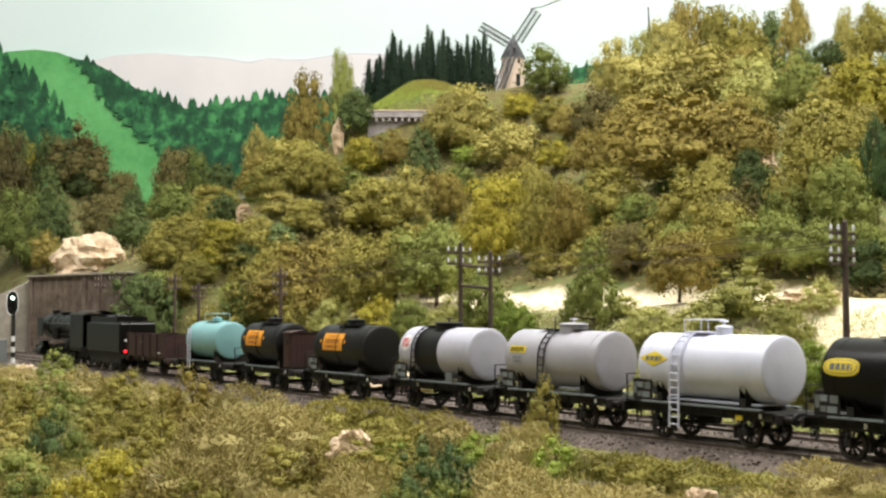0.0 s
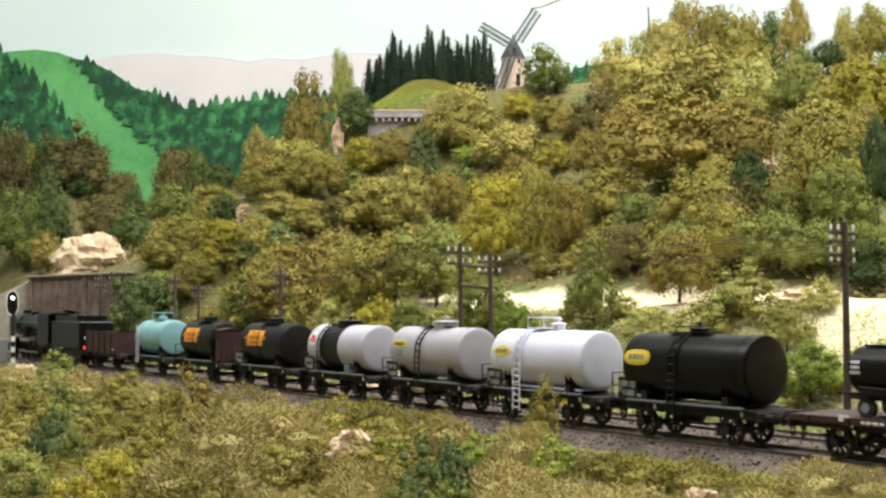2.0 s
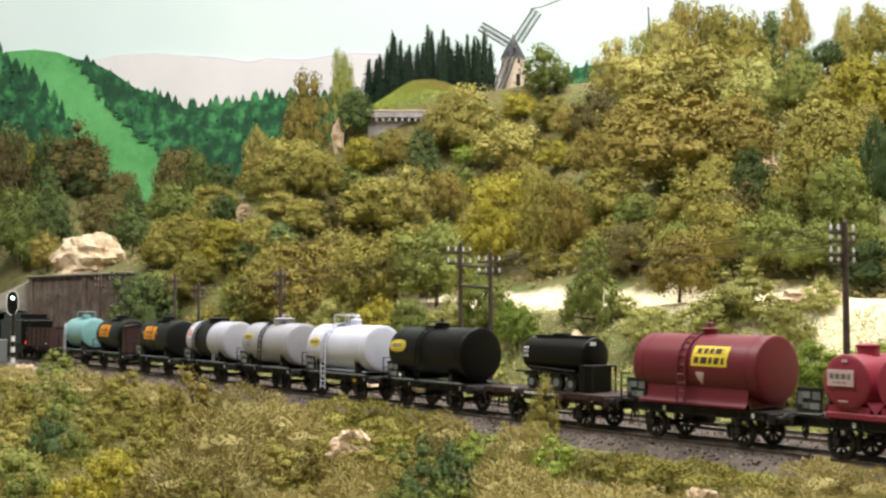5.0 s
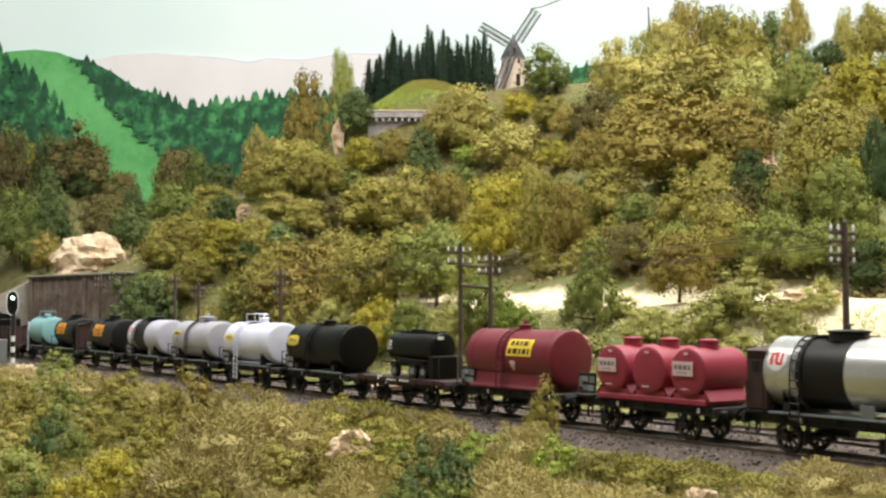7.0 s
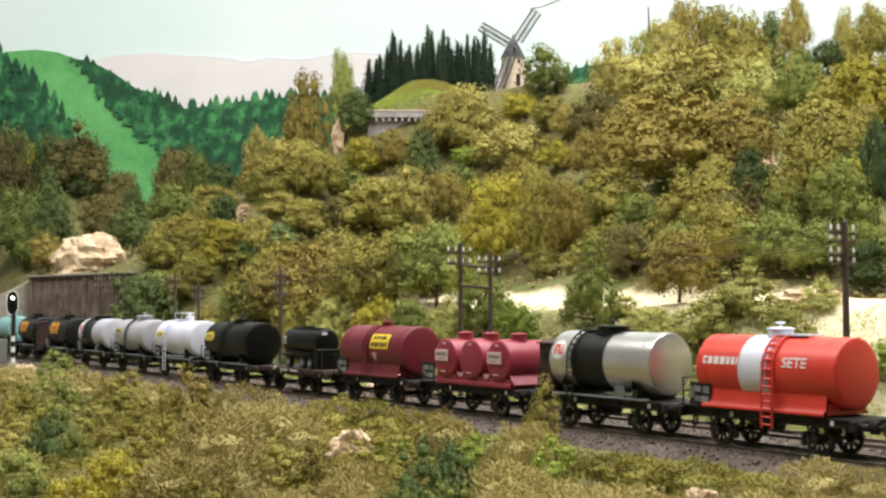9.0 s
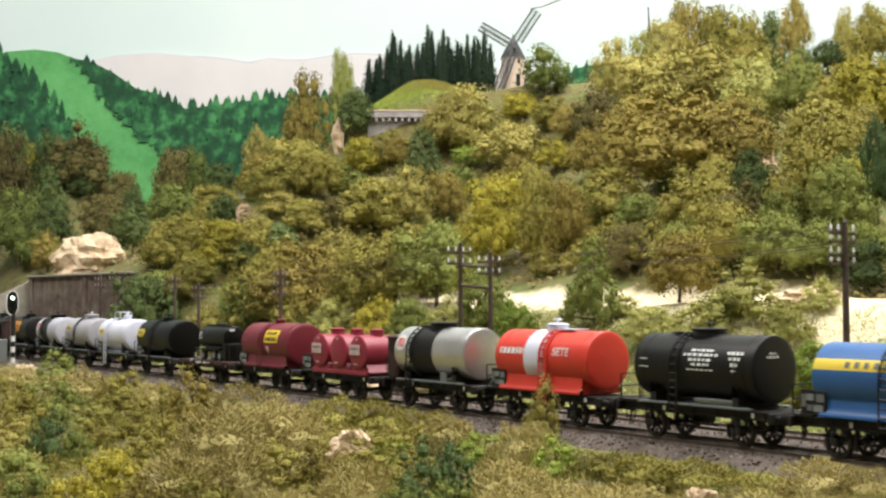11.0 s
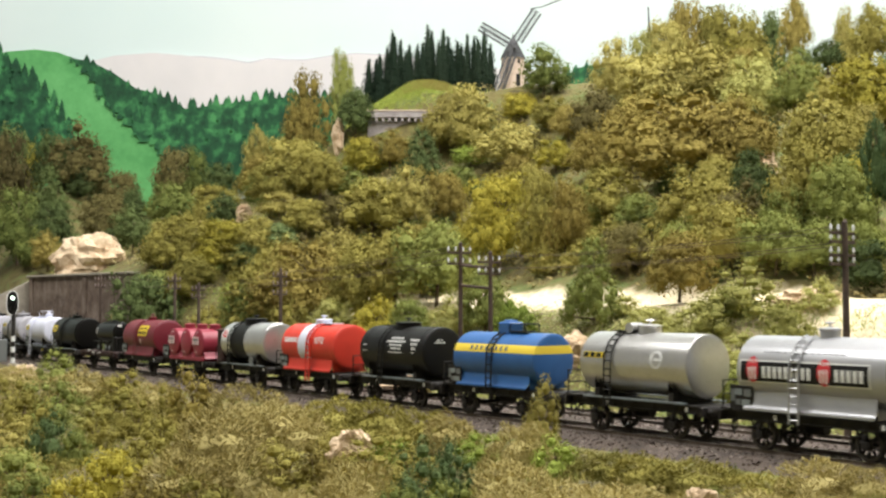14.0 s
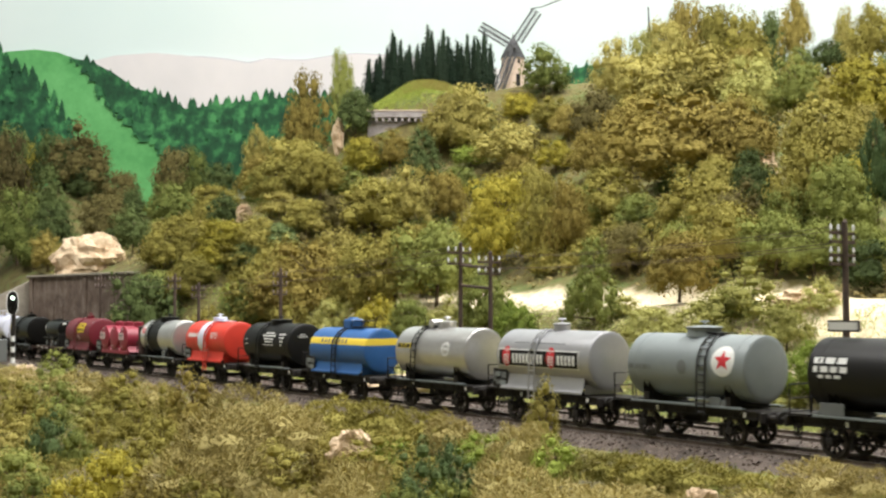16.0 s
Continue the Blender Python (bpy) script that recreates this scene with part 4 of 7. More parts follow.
def locomotive(s):
    w = thing("steam_locomotive", "black steam locomotive pulling the tank train", "locomotive", m=on_line(s))
    MOVERS.append((w, s))
    part("boiler", Shape().lathe([(-3.4, 0.0), (-3.4, 1.02), (3.4, 0.96), (3.42, 1.02), (5.3, 1.02), (5.36, 0.96), (5.5, 0.6), (5.56, 0.0)], "x", (0, 0, 2.98), 36), BLACK, w, smooth=40)
    for x in (-2.4, -1.0, 0.4, 1.8, 3.2):
        part("boiler_band", ring_shape(x, 1.0, 2.98, 0.06, 0.02, 36), MATT_BLACK, w)
    part("firebox", Shape().box(-2.7, 0, 2.2, 2.2, 1.7, 1.6, 0.2), BLACK, w)
    part("chimney", Shape().lathe([(3.86, 0.36), (3.96, 0.30), (4.15, 0.30), (4.2, 0.36), (4.28, 0.36), (4.28, 0.22), (4.0, 0.2)], "z", (4.4, 0, 0), 20), MATT_BLACK, w, smooth=40)
    part("steam_dome", dome_shape(1.4, 3.82, 0.46, 0.36), BLACK, w, smooth=40)
    part("sand_dome", dome_shape(-0.5, 3.82, 0.38, 0.3), BLACK, w, smooth=40)
    cab = part("cab", Shape().box(-5.15, 1.32, 2.68, 3.1, 0.06, 2.46).box(-5.15, -1.32, 2.68, 3.1, 0.06, 2.46).box(-3.62, 0, 2.75, 0.06, 2.6, 2.6), BLACK, w)
    part("cab_roof", Shape().sheet([-6.9, -3.5], [i / 10 for i in range(11)], lambda u, v: (u, 2.9 * (v - 0.5), 3.95 + 0.36 * (1 - (2 * v - 1) ** 2))).box(-5.2, 0, 3.93, 3.4, 2.86, 0.06), BLACK, cab, smooth=50)
    part("cab_window", Shape().box(-4.3, 1.36, 3.2, 0.6, 0.02, 0.6), MATT_BLACK, cab)
    part("running_plate", Shape().box(0.6, 1.15, 1.95, 8.6, 0.6, 0.07).box(0.6, -1.15, 1.95, 8.6, 0.6, 0.07), BLACK, w)
    part("main_frame", Shape().box(0, 0.5, 1.1, 10.6, 0.1, 0.8).box(0, -0.5, 1.1, 10.6, 0.1, 0.8).box(-4.6, 0, 1.35, 2.1, 2.6, 0.25), FRAME_BLACK, w)
    part("pilot_beam", Shape().box(5.7, 0, 1.15, 0.15, 2.6, 0.5, 0.03), BLACK, w)
    for side in (1, -1):
        part("cylinder", Shape().lathe([(3.6, 0.0), (3.6, 0.42), (4.9, 0.42), (4.9, 0.0)], "x", (0, side * 1.15, 0.95), 20).box(4.25, side * 1.05, 1.5, 1.1, 0.5, 0.6, 0.05), BLACK, w)
        part("smoke_deflector", Shape().box(4.7, side * 1.25, 2.9, 1.5, 0.05, 1.6, 0.02), BLACK, w)
        part("handrail", Shape().rod((-3.5, side * 1.05, 3.25), (3.6, side * 1.05, 3.25), 0.03, seg=6), STEEL, w)
        part("feed_pipe", Shape().rod((-3.2, side * 0.95, 2.4), (2.6, side * 0.98, 2.3), 0.05).rod((2.6, side * 0.98, 2.3), (2.6, side * 0.7, 3.4), 0.05), MATT_BLACK, w)
        part("air_pump", Shape().lathe([(1.98, 0.0), (1.98, 0.24), (2.9, 0.24), (2.9, 0.0)], "z", (0.6, side * 1.1, 0), 14), MATT_BLACK, w)
        b = part("buffer", shared("buffer", buffer_shape, 40), FRAME_BLACK, w, at=(5.78, side * 0.87, 1.05))
        part("side_rod", Shape().box(0.1, side * 0.95, 0.7, 5.2, 0.06, 0.14).box(2.2, side * 1.02, 0.8, 2.9, 0.06, 0.12), STEEL, w)
    for ax in (-2.5, -0.8, 0.9, 2.6):
        wheelset(w, ax, 0.72, 13)
    wheelset(w, 4.9, 0.42, 9)


tender(50.3)
locomotive(61.4)


# ---- the lie of the land, in metres along the line (s) and away from it on the far side (n) ----
HX, HY = math.sin(-0.614), math.cos(-0.614)


def to_sn(x, y):
    dx, dy = x - 5.177, y - 48.854
    return dx * HX + dy * HY, dx * HY - dy * HX


def to_xy(s, n):
    return 5.177 + s * HX + n * HY, 48.854 + s * HY - n * HX


def ease(a, b, x):
    f = max(0.0, min(1.0, (x - a) / (b - a)))
    return f * f * (3 - 2 * f)


def land(s, n):
    """Height of the ground."""
    rough = noise.noise(Vector((s * 0.11, n * 0.11, 3.0)))
    fine = noise.noise(Vector((s * 0.45, n * 0.45, 9.0)))
    near = -0.45 - ease(-4, -11, n) * (0.55 + 0.4 * rough) if n < 0 else -0.45
    left = ease(58, 74, s)
    start = 21 - 12.4 * left
    base = 5.0 + 2.4 * left
    if n < start:
        far = ease(7.5 - left * 0.5, 17 - 8.6 * left, n) * (base + 0.45)
    else:
        top = 45 - 18 * ease(45, 74, s)
        slope = 0.55 + 0.5 * ease(45, 74, s) - 0.35 * ease(84, 96, s) * (1 - ease(30, 45, n)) + 0.75 * ease(104, 114, s)
        far = base + 0.45 + top * (1 - math.exp(-(n - start) * slope / top))
    x, y = to_xy(s, n)
    vale = ease(-9, -22, x) * (1 - ease(-45, -56, x))
    if far > 8:
        far -= 0.5 * vale * (far - 8)
    z = near + far
    if n > 8:
        z += (0.7 * rough + 0.2 * fine) * ease(8, 20, n)
    elif n < -4:
        z += 0.12 * fine
    # the cut before the stone wall
    z -= 8.0 * math.exp(-((x + 2.5) / 12) ** 4) * ease(141.5, 137, y) * ease(105, 128, y)
    # the grassy knoll before the cypresses
    z += 3.2 * math.exp(-((x + 3.2) / 5.2) ** 2 - ((y - 149) / 7.0) ** 2)
    return z


def lump(x, y):
    """Height of the foam scrub above the ground of the near bank."""
    s, n = to_sn(x, y)
    k = noise.noise(Vector((x * 0.33, y * 0.33, 16.0)))
    k2 = noise.noise(Vector((x * 0.95, y * 0.95, 13.0)))
    k3 = noise.noise(Vector((x * 2.6, y * 2.6, 7.0)))
    return max(0.0, ease(-3.6, -6.0, n) * (0.2 + 0.5 * max(0.0, k + 0.1) + 0.25 * k2 + 0.10 * k3))


def land_at(x, y):
    return land(*to_sn(x, y))


GROUND, n_, l_, b_ = nodes_of("layout_ground")
obj = n_.new("ShaderNodeTexCoord").outputs["Object"]
sep = n_.new("ShaderNodeSeparateXYZ")
l_.new(obj, sep.inputs[0])
turf_noise, spot = noise_node(n_, l_, 2.2, 6.0, 0.7, obj), noise_node(n_, l_, 0.35, 6.0, 0.7, obj)
turf = ramp_node(n_, [(0.3, (0.07, 0.055, 0.02)), (0.5, (0.15, 0.125, 0.04)), (0.62, (0.11, 0.15, 0.04)), (0.75, (0.25, 0.2, 0.08))])
l_.new(turf_noise.outputs["Fac"], turf.inputs[0])
sand = ramp_node(n_, [(0.30, (0.52, 0.37, 0.20)), (0.44, (0.72, 0.60, 0.40)), (0.72, (0.80, 0.72, 0.53))])
l_.new(spot.outputs["Fac"], sand.inputs[0])
wobble = n_.new("ShaderNodeMath")
wobble.operation = "MULTIPLY_ADD"
wobble.inputs[1].default_value = 4.5 * S
l_.new(turf_noise.outputs["Fac"], wobble.inputs[0])
bend_ = n_.new("ShaderNodeMapRange")
bend_.inputs[1].default_value, bend_.inputs[2].default_value = -9.0 * S, 2.0 * S
bend_.inputs[3].default_value, bend_.inputs[4].default_value = 0.0, 4.6 * S
l_.new(sep.outputs[0], bend_.inputs[0])
lane_n = n_.new("ShaderNodeMath")
l_.new(sep.outputs[1], lane_n.inputs[0])
l_.new(bend_.outputs[0], lane_n.inputs[1])
l_.new(lane_n.outputs[0], wobble.inputs[2])
lane = ramp_node(n_, [(0.0, (0, 0, 0)), (0.15, (1, 1, 1)), (0.8, (1, 1, 1)), (0.95, (0, 0, 0))])
span = n_.new("ShaderNodeMapRange")
span.inputs[1].default_value, span.inputs[2].default_value = 16.5 * S, 25.5 * S
l_.new(wobble.outputs[0], span.inputs[0])
l_.new(span.outputs[0], lane.inputs[0])
soil = n_.new("ShaderNodeMixRGB")
reach = n_.new("ShaderNodeMapRange")
reach.inputs[1].default_value, reach.inputs[2].default_value = -66.0 * S, -58.0 * S
l_.new(sep.outputs[0], reach.inputs[0])
lane_mask = n_.new("ShaderNodeMath")
lane_mask.operation = "MULTIPLY"
l_.new(lane.outputs[0], lane_mask.inputs[0])
l_.new(reach.outputs[0], lane_mask.inputs[1])
l_.new(lane_mask.outputs[0], soil.inputs[0])
l_.new(turf.outputs[0], soil.inputs[1])
l_.new(sand.outputs[0], soil.inputs[2])
l_.new(soil.outputs[0], b_.inputs["Base Color"])
b_.inputs["Roughness"].default_value = 0.95
bp_ = n_.new("ShaderNodeBump")
bp_.inputs["Strength"].default_value, bp_.inputs["Distance"].default_value = 0.8, 0.15 * S
l_.new(spot.outputs["Fac"], bp_.inputs["Height"])
l_.new(bp_.outputs[0], b_.inputs["Normal"])

BACK_Y = 186.0
g = Shape()
ss_ = [-120 + 1.6 * i for i in range(176)]
nn_ = [-29 + 1.15 * j for j in range(24)] + [-1.4 + 1.4 * j for j in range(90)]
g.sheet(ss_, nn_, lambda u, v: (u, v, land(u, v)))
keep = [k for k, q in enumerate(g.f) if all(to_xy(*g.v[i][:2])[1] < BACK_Y - 0.3 and (g.v[i][1] < 30 or g.v[i][0] > -62) for i in q)]
g.f = [g.f[k][::-1] for k in keep]
ground = part("ground", g, GROUND, smooth=180)
gx, gy = to_xy(0, 0)
ground.matrix_basis = Matrix(((HX * 1.0, HY, 0, gx * S), (HY, -HX, 0, gy * S), (0, 0, 1, 0), (0, 0, 0, 1)))
# s and n form a left-handed pair, so the sheet is mirrored into a right-handed one
for v in ground.data.vertices:
    v.co.x = -v.co.x
ground.matrix_basis = Matrix(((-HX, HY, 0, gx * S), (-HY, -HX, 0, gy * S), (0, 0, 1, 0), (0, 0, 0, 1)))
ground.data.flip_normals()
tagged(ground, "scenic layout ground of olive turf and pale sand", "ground", kind="structure")

EDGE = surface("layout_edge", (0.03, 0.035, 0.03), (0.06, 0.065, 0.055), 0.6, big=20, fine=1.0)
edge = Shape()
edge.sheet(ss_, [0, 1], lambda u, v: (*to_xy(u, -29), land(u, -29) if v else -9))
edge.sheet([-29 + 2 * j for j in range(30)], [0, 1], lambda u, v: (*to_xy(-120, u), land(-120, u) if v else -9))
tagged(part("layout_edge", edge, EDGE), "dark painted edge board of the layout", "board", kind="structure")

# ---- room and painted backdrop ----
PLASTER = surface("plain_plaster", (0.55, 0.54, 0.5), (0.66, 0.65, 0.6), 0.9, big=40, fine=2.0, bump=0.1)
CARPET = surface("grey_floor", (0.12, 0.11, 0.1), (0.2, 0.19, 0.17), 0.9, big=30, fine=1.0)
SKY, n_, l_, b_ = nodes_of("painted_sky")
t_ = noise_node(n_, l_, 45, 3.0)
r_ = ramp_node(n_, [(0.3, (0.56, 0.665, 0.655)), (0.7, (0.63, 0.70, 0.69))])
l_.new(t_.outputs["Fac"], r_.inputs[0])
l_.new(r_.outputs[0], b_.inputs["Base Color"])
b_.inputs["Roughness"].default_value = 0.9
# a faint glow is added to the board to lift its brightness
l_.new(r_.outputs[0], b_.inputs["Emission Color"])
b_.inputs["Emission Strength"].default_value = 0.05


def slab(name, x0, x1, y0, y1, z0, z1, material, label, category):
    o = part(name, Shape().box((x0 + x1) / 2, (y0 + y1) / 2, (z0 + z1) / 2, x1 - x0, y1 - y0, z1 - z0), material)
    return tagged(o, label, category, kind="structure")


FLOOR_Z, CEIL_Z, RX, RY0 = -95.0, 150.0, 250.0, -180.0
slab("floor", -RX, RX, RY0, 200, FLOOR_Z - 6, FLOOR_Z, CARPET, "dark grey floor of the room", "floor")
slab("ceiling", -RX, RX, RY0, 200, CEIL_Z, CEIL_Z + 6, PLASTER, "plain pale plaster ceiling", "ceiling")
slab("wall_west", -RX - 8, -RX, RY0, 200, FLOOR_Z, CEIL_Z, PLASTER, "plain pale plaster wall", "wall")
slab("wall_east", RX, RX + 8, RY0, 200, FLOOR_Z, CEIL_Z, PLASTER, "plain pale plaster wall", "wall")
slab("wall_south", -RX, RX, RY0 - 8, RY0, FLOOR_Z, CEIL_Z, PLASTER, "plain pale plaster wall", "wall")
slab("wall_north", -RX, RX, 192, 200, FLOOR_Z, CEIL_Z, PLASTER, "plain pale plaster wall", "wall")
sky = slab("backdrop", -190, 190, BACK_Y, BACK_Y + 1.5, -20, 120, SKY, "pale painted sky backdrop board", "backdrop")
for lx, ly, lz in LAMP_PLACES:
    o = thing("ceiling_light", "slim white strip light under the ceiling", "lamp", "ceiling lights", m=pose(lx, ly, lz + 0.03))
    part("housing", Shape().box(0, 0, 2, 116, 22, 3, 0.8), SIGN_WHITE, o)
    part("hanger", Shape().rod((-40, 0, 3), (-40, 0, CEIL_Z - lz * 87 - 2.4), 0.4).rod((40, 0, 3), (40, 0, CEIL_Z - lz * 87 - 2.4), 0.4), STEEL, o)

PALE_HILL = surface("painted_pale_hill", (0.62, 0.595, 0.60), (0.68, 0.645, 0.645), 0.9, big=14, fine=2.0, bump=0)
MEADOW = surface("painted_meadow", (0.08, 0.30, 0.09), (0.14, 0.42, 0.145), 0.9, big=8, fine=1.0, bump=0)
RIDGE_LINE = surface("painted_ridge_line", (0.46, 0.45, 0.48), (0.54, 0.52, 0.55), 0.9, big=6, fine=1.0, bump=0)
FAR_WOOD, n_, l_, b_ = nodes_of("painted_wood")
dab, broad_ = noise_node(n_, l_, 1.5, 3.0, 0.55), noise_node(n_, l_, 9.0, 2.0)
sum_ = n_.new("ShaderNodeMath")
sum_.operation = "MULTIPLY_ADD"
sum_.inputs[1].default_value = 0.45
l_.new(broad_.outputs["Fac"], sum_.inputs[0])
l_.new(dab.outputs["Fac"], sum_.inputs[2])
isle = n_.new("ShaderNodeMath")
isle.operation = "MULTIPLY_ADD"
isle.inputs[1].default_value = 0.12
l_.new(n_.new("ShaderNodeNewGeometry").outputs["Random Per Island"], isle.inputs[0])
l_.new(sum_.outputs[0], isle.inputs[2])
r_ = ramp_node(n_, [(0.62, (0.008, 0.048, 0.020)), (0.78, (0.014, 0.082, 0.031)), (0.87, (0.03, 0.145, 0.05)), (0.99, (0.06, 0.24, 0.078))])
l_.new(isle.outputs[0], r_.inputs[0])
l_.new(r_.outputs[0], b_.inputs["Base Color"])
b_.inputs["Roughness"].default_value = 0.9


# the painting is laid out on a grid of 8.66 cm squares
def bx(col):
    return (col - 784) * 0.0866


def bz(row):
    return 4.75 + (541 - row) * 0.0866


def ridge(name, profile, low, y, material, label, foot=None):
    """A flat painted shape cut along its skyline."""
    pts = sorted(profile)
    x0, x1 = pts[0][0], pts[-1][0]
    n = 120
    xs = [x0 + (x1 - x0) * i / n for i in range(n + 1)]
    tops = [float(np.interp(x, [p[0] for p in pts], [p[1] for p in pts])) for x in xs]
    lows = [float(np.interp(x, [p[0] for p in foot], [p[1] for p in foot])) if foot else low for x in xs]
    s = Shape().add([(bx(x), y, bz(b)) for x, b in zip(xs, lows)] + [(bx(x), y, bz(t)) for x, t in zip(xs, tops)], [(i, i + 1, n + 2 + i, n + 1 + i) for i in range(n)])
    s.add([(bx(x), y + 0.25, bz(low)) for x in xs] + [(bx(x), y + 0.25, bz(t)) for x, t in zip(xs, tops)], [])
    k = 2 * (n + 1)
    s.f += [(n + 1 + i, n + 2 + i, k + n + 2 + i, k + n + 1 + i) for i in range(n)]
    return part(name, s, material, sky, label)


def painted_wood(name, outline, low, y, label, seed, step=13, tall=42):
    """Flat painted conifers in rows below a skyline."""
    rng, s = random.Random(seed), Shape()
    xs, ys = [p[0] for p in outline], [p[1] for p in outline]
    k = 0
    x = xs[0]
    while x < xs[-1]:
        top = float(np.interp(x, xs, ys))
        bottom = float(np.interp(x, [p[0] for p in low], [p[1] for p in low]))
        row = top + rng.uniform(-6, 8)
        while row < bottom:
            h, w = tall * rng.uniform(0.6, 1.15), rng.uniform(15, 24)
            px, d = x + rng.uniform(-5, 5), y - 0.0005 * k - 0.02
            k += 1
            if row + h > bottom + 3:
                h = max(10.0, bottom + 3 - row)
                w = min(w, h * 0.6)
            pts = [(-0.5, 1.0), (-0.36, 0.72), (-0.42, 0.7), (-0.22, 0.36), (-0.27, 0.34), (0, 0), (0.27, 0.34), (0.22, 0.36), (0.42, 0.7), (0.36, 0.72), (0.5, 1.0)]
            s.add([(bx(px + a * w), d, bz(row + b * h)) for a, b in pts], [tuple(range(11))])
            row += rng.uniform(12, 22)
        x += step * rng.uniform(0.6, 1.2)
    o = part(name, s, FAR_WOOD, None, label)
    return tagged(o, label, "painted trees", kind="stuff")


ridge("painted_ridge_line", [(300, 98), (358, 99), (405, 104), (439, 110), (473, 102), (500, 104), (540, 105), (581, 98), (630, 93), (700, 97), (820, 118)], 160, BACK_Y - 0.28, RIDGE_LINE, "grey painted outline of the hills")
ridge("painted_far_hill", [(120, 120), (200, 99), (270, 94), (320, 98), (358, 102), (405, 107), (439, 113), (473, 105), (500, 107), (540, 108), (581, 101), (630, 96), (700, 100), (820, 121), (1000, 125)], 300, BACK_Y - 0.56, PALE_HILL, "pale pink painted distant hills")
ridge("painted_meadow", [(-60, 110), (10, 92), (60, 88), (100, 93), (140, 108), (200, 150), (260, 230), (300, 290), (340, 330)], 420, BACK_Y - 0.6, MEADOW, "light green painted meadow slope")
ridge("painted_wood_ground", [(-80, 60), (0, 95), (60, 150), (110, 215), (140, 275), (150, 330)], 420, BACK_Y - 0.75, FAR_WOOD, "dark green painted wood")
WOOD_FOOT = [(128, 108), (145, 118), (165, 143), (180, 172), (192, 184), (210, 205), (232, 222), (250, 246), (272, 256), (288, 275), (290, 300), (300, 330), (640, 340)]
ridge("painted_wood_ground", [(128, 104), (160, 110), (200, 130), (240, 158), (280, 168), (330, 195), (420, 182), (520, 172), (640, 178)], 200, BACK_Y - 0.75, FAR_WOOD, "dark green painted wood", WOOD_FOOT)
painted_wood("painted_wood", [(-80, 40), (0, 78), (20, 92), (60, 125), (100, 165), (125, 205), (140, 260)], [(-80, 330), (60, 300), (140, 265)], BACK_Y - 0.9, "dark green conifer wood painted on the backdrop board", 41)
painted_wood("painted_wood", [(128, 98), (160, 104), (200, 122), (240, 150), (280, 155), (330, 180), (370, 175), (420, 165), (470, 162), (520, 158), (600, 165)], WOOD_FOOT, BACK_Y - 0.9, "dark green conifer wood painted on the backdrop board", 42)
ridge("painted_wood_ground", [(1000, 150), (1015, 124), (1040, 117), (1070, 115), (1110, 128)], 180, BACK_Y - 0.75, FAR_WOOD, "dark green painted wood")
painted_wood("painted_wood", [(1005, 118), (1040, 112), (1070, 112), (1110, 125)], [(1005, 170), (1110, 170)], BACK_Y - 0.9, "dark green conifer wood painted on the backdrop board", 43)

# ---- track ----
RAIL = surface("rail_steel", (0.10, 0.075, 0.06), (0.2, 0.16, 0.13), 0.5, 0.4, big=0.6, fine=0.05)
RAIL_TOP = surface("rail_head", (0.3, 0.28, 0.26), (0.5, 0.48, 0.46), 0.3, 0.9, big=0.6, fine=0.05)
SLEEPER = surface("sleeper_wood", (0.06, 0.045, 0.036), (0.11, 0.085, 0.066), 0.85, big=0.7, fine=0.06, bump=0.4)
BALLAST = surface("ballast_bed", (0.040, 0.029, 0.023), (0.105, 0.078, 0.062), 0.95, big=0.9, fine=0.09, bump=0.9)
STONE, n_, l_, b_ = nodes_of("ballast_stone")
r_ = ramp_node(n_, [(0.0, (0.06, 0.045, 0.038)), (0.6, (0.15, 0.115, 0.10)), (1.0, (0.32, 0.27, 0.24))])
l_.new(n_.new("ShaderNodeNewGeometry").outputs["Random Per Island"], r_.inputs[0])
l_.new(r_.outputs[0], b_.inputs["Base Color"])
b_.inputs["Roughness"].default_value = 0.95


def sweep(profile, offset, s0, s1, step):
    k = int((s1 - s0) / step)
    def at(u, v):
        x, y, a = on_track(u, -offset - v[0])
        return (x, y, v[1])
    return Shape().sheet([s0 + step * i for i in range(k + 1)], profile, at)


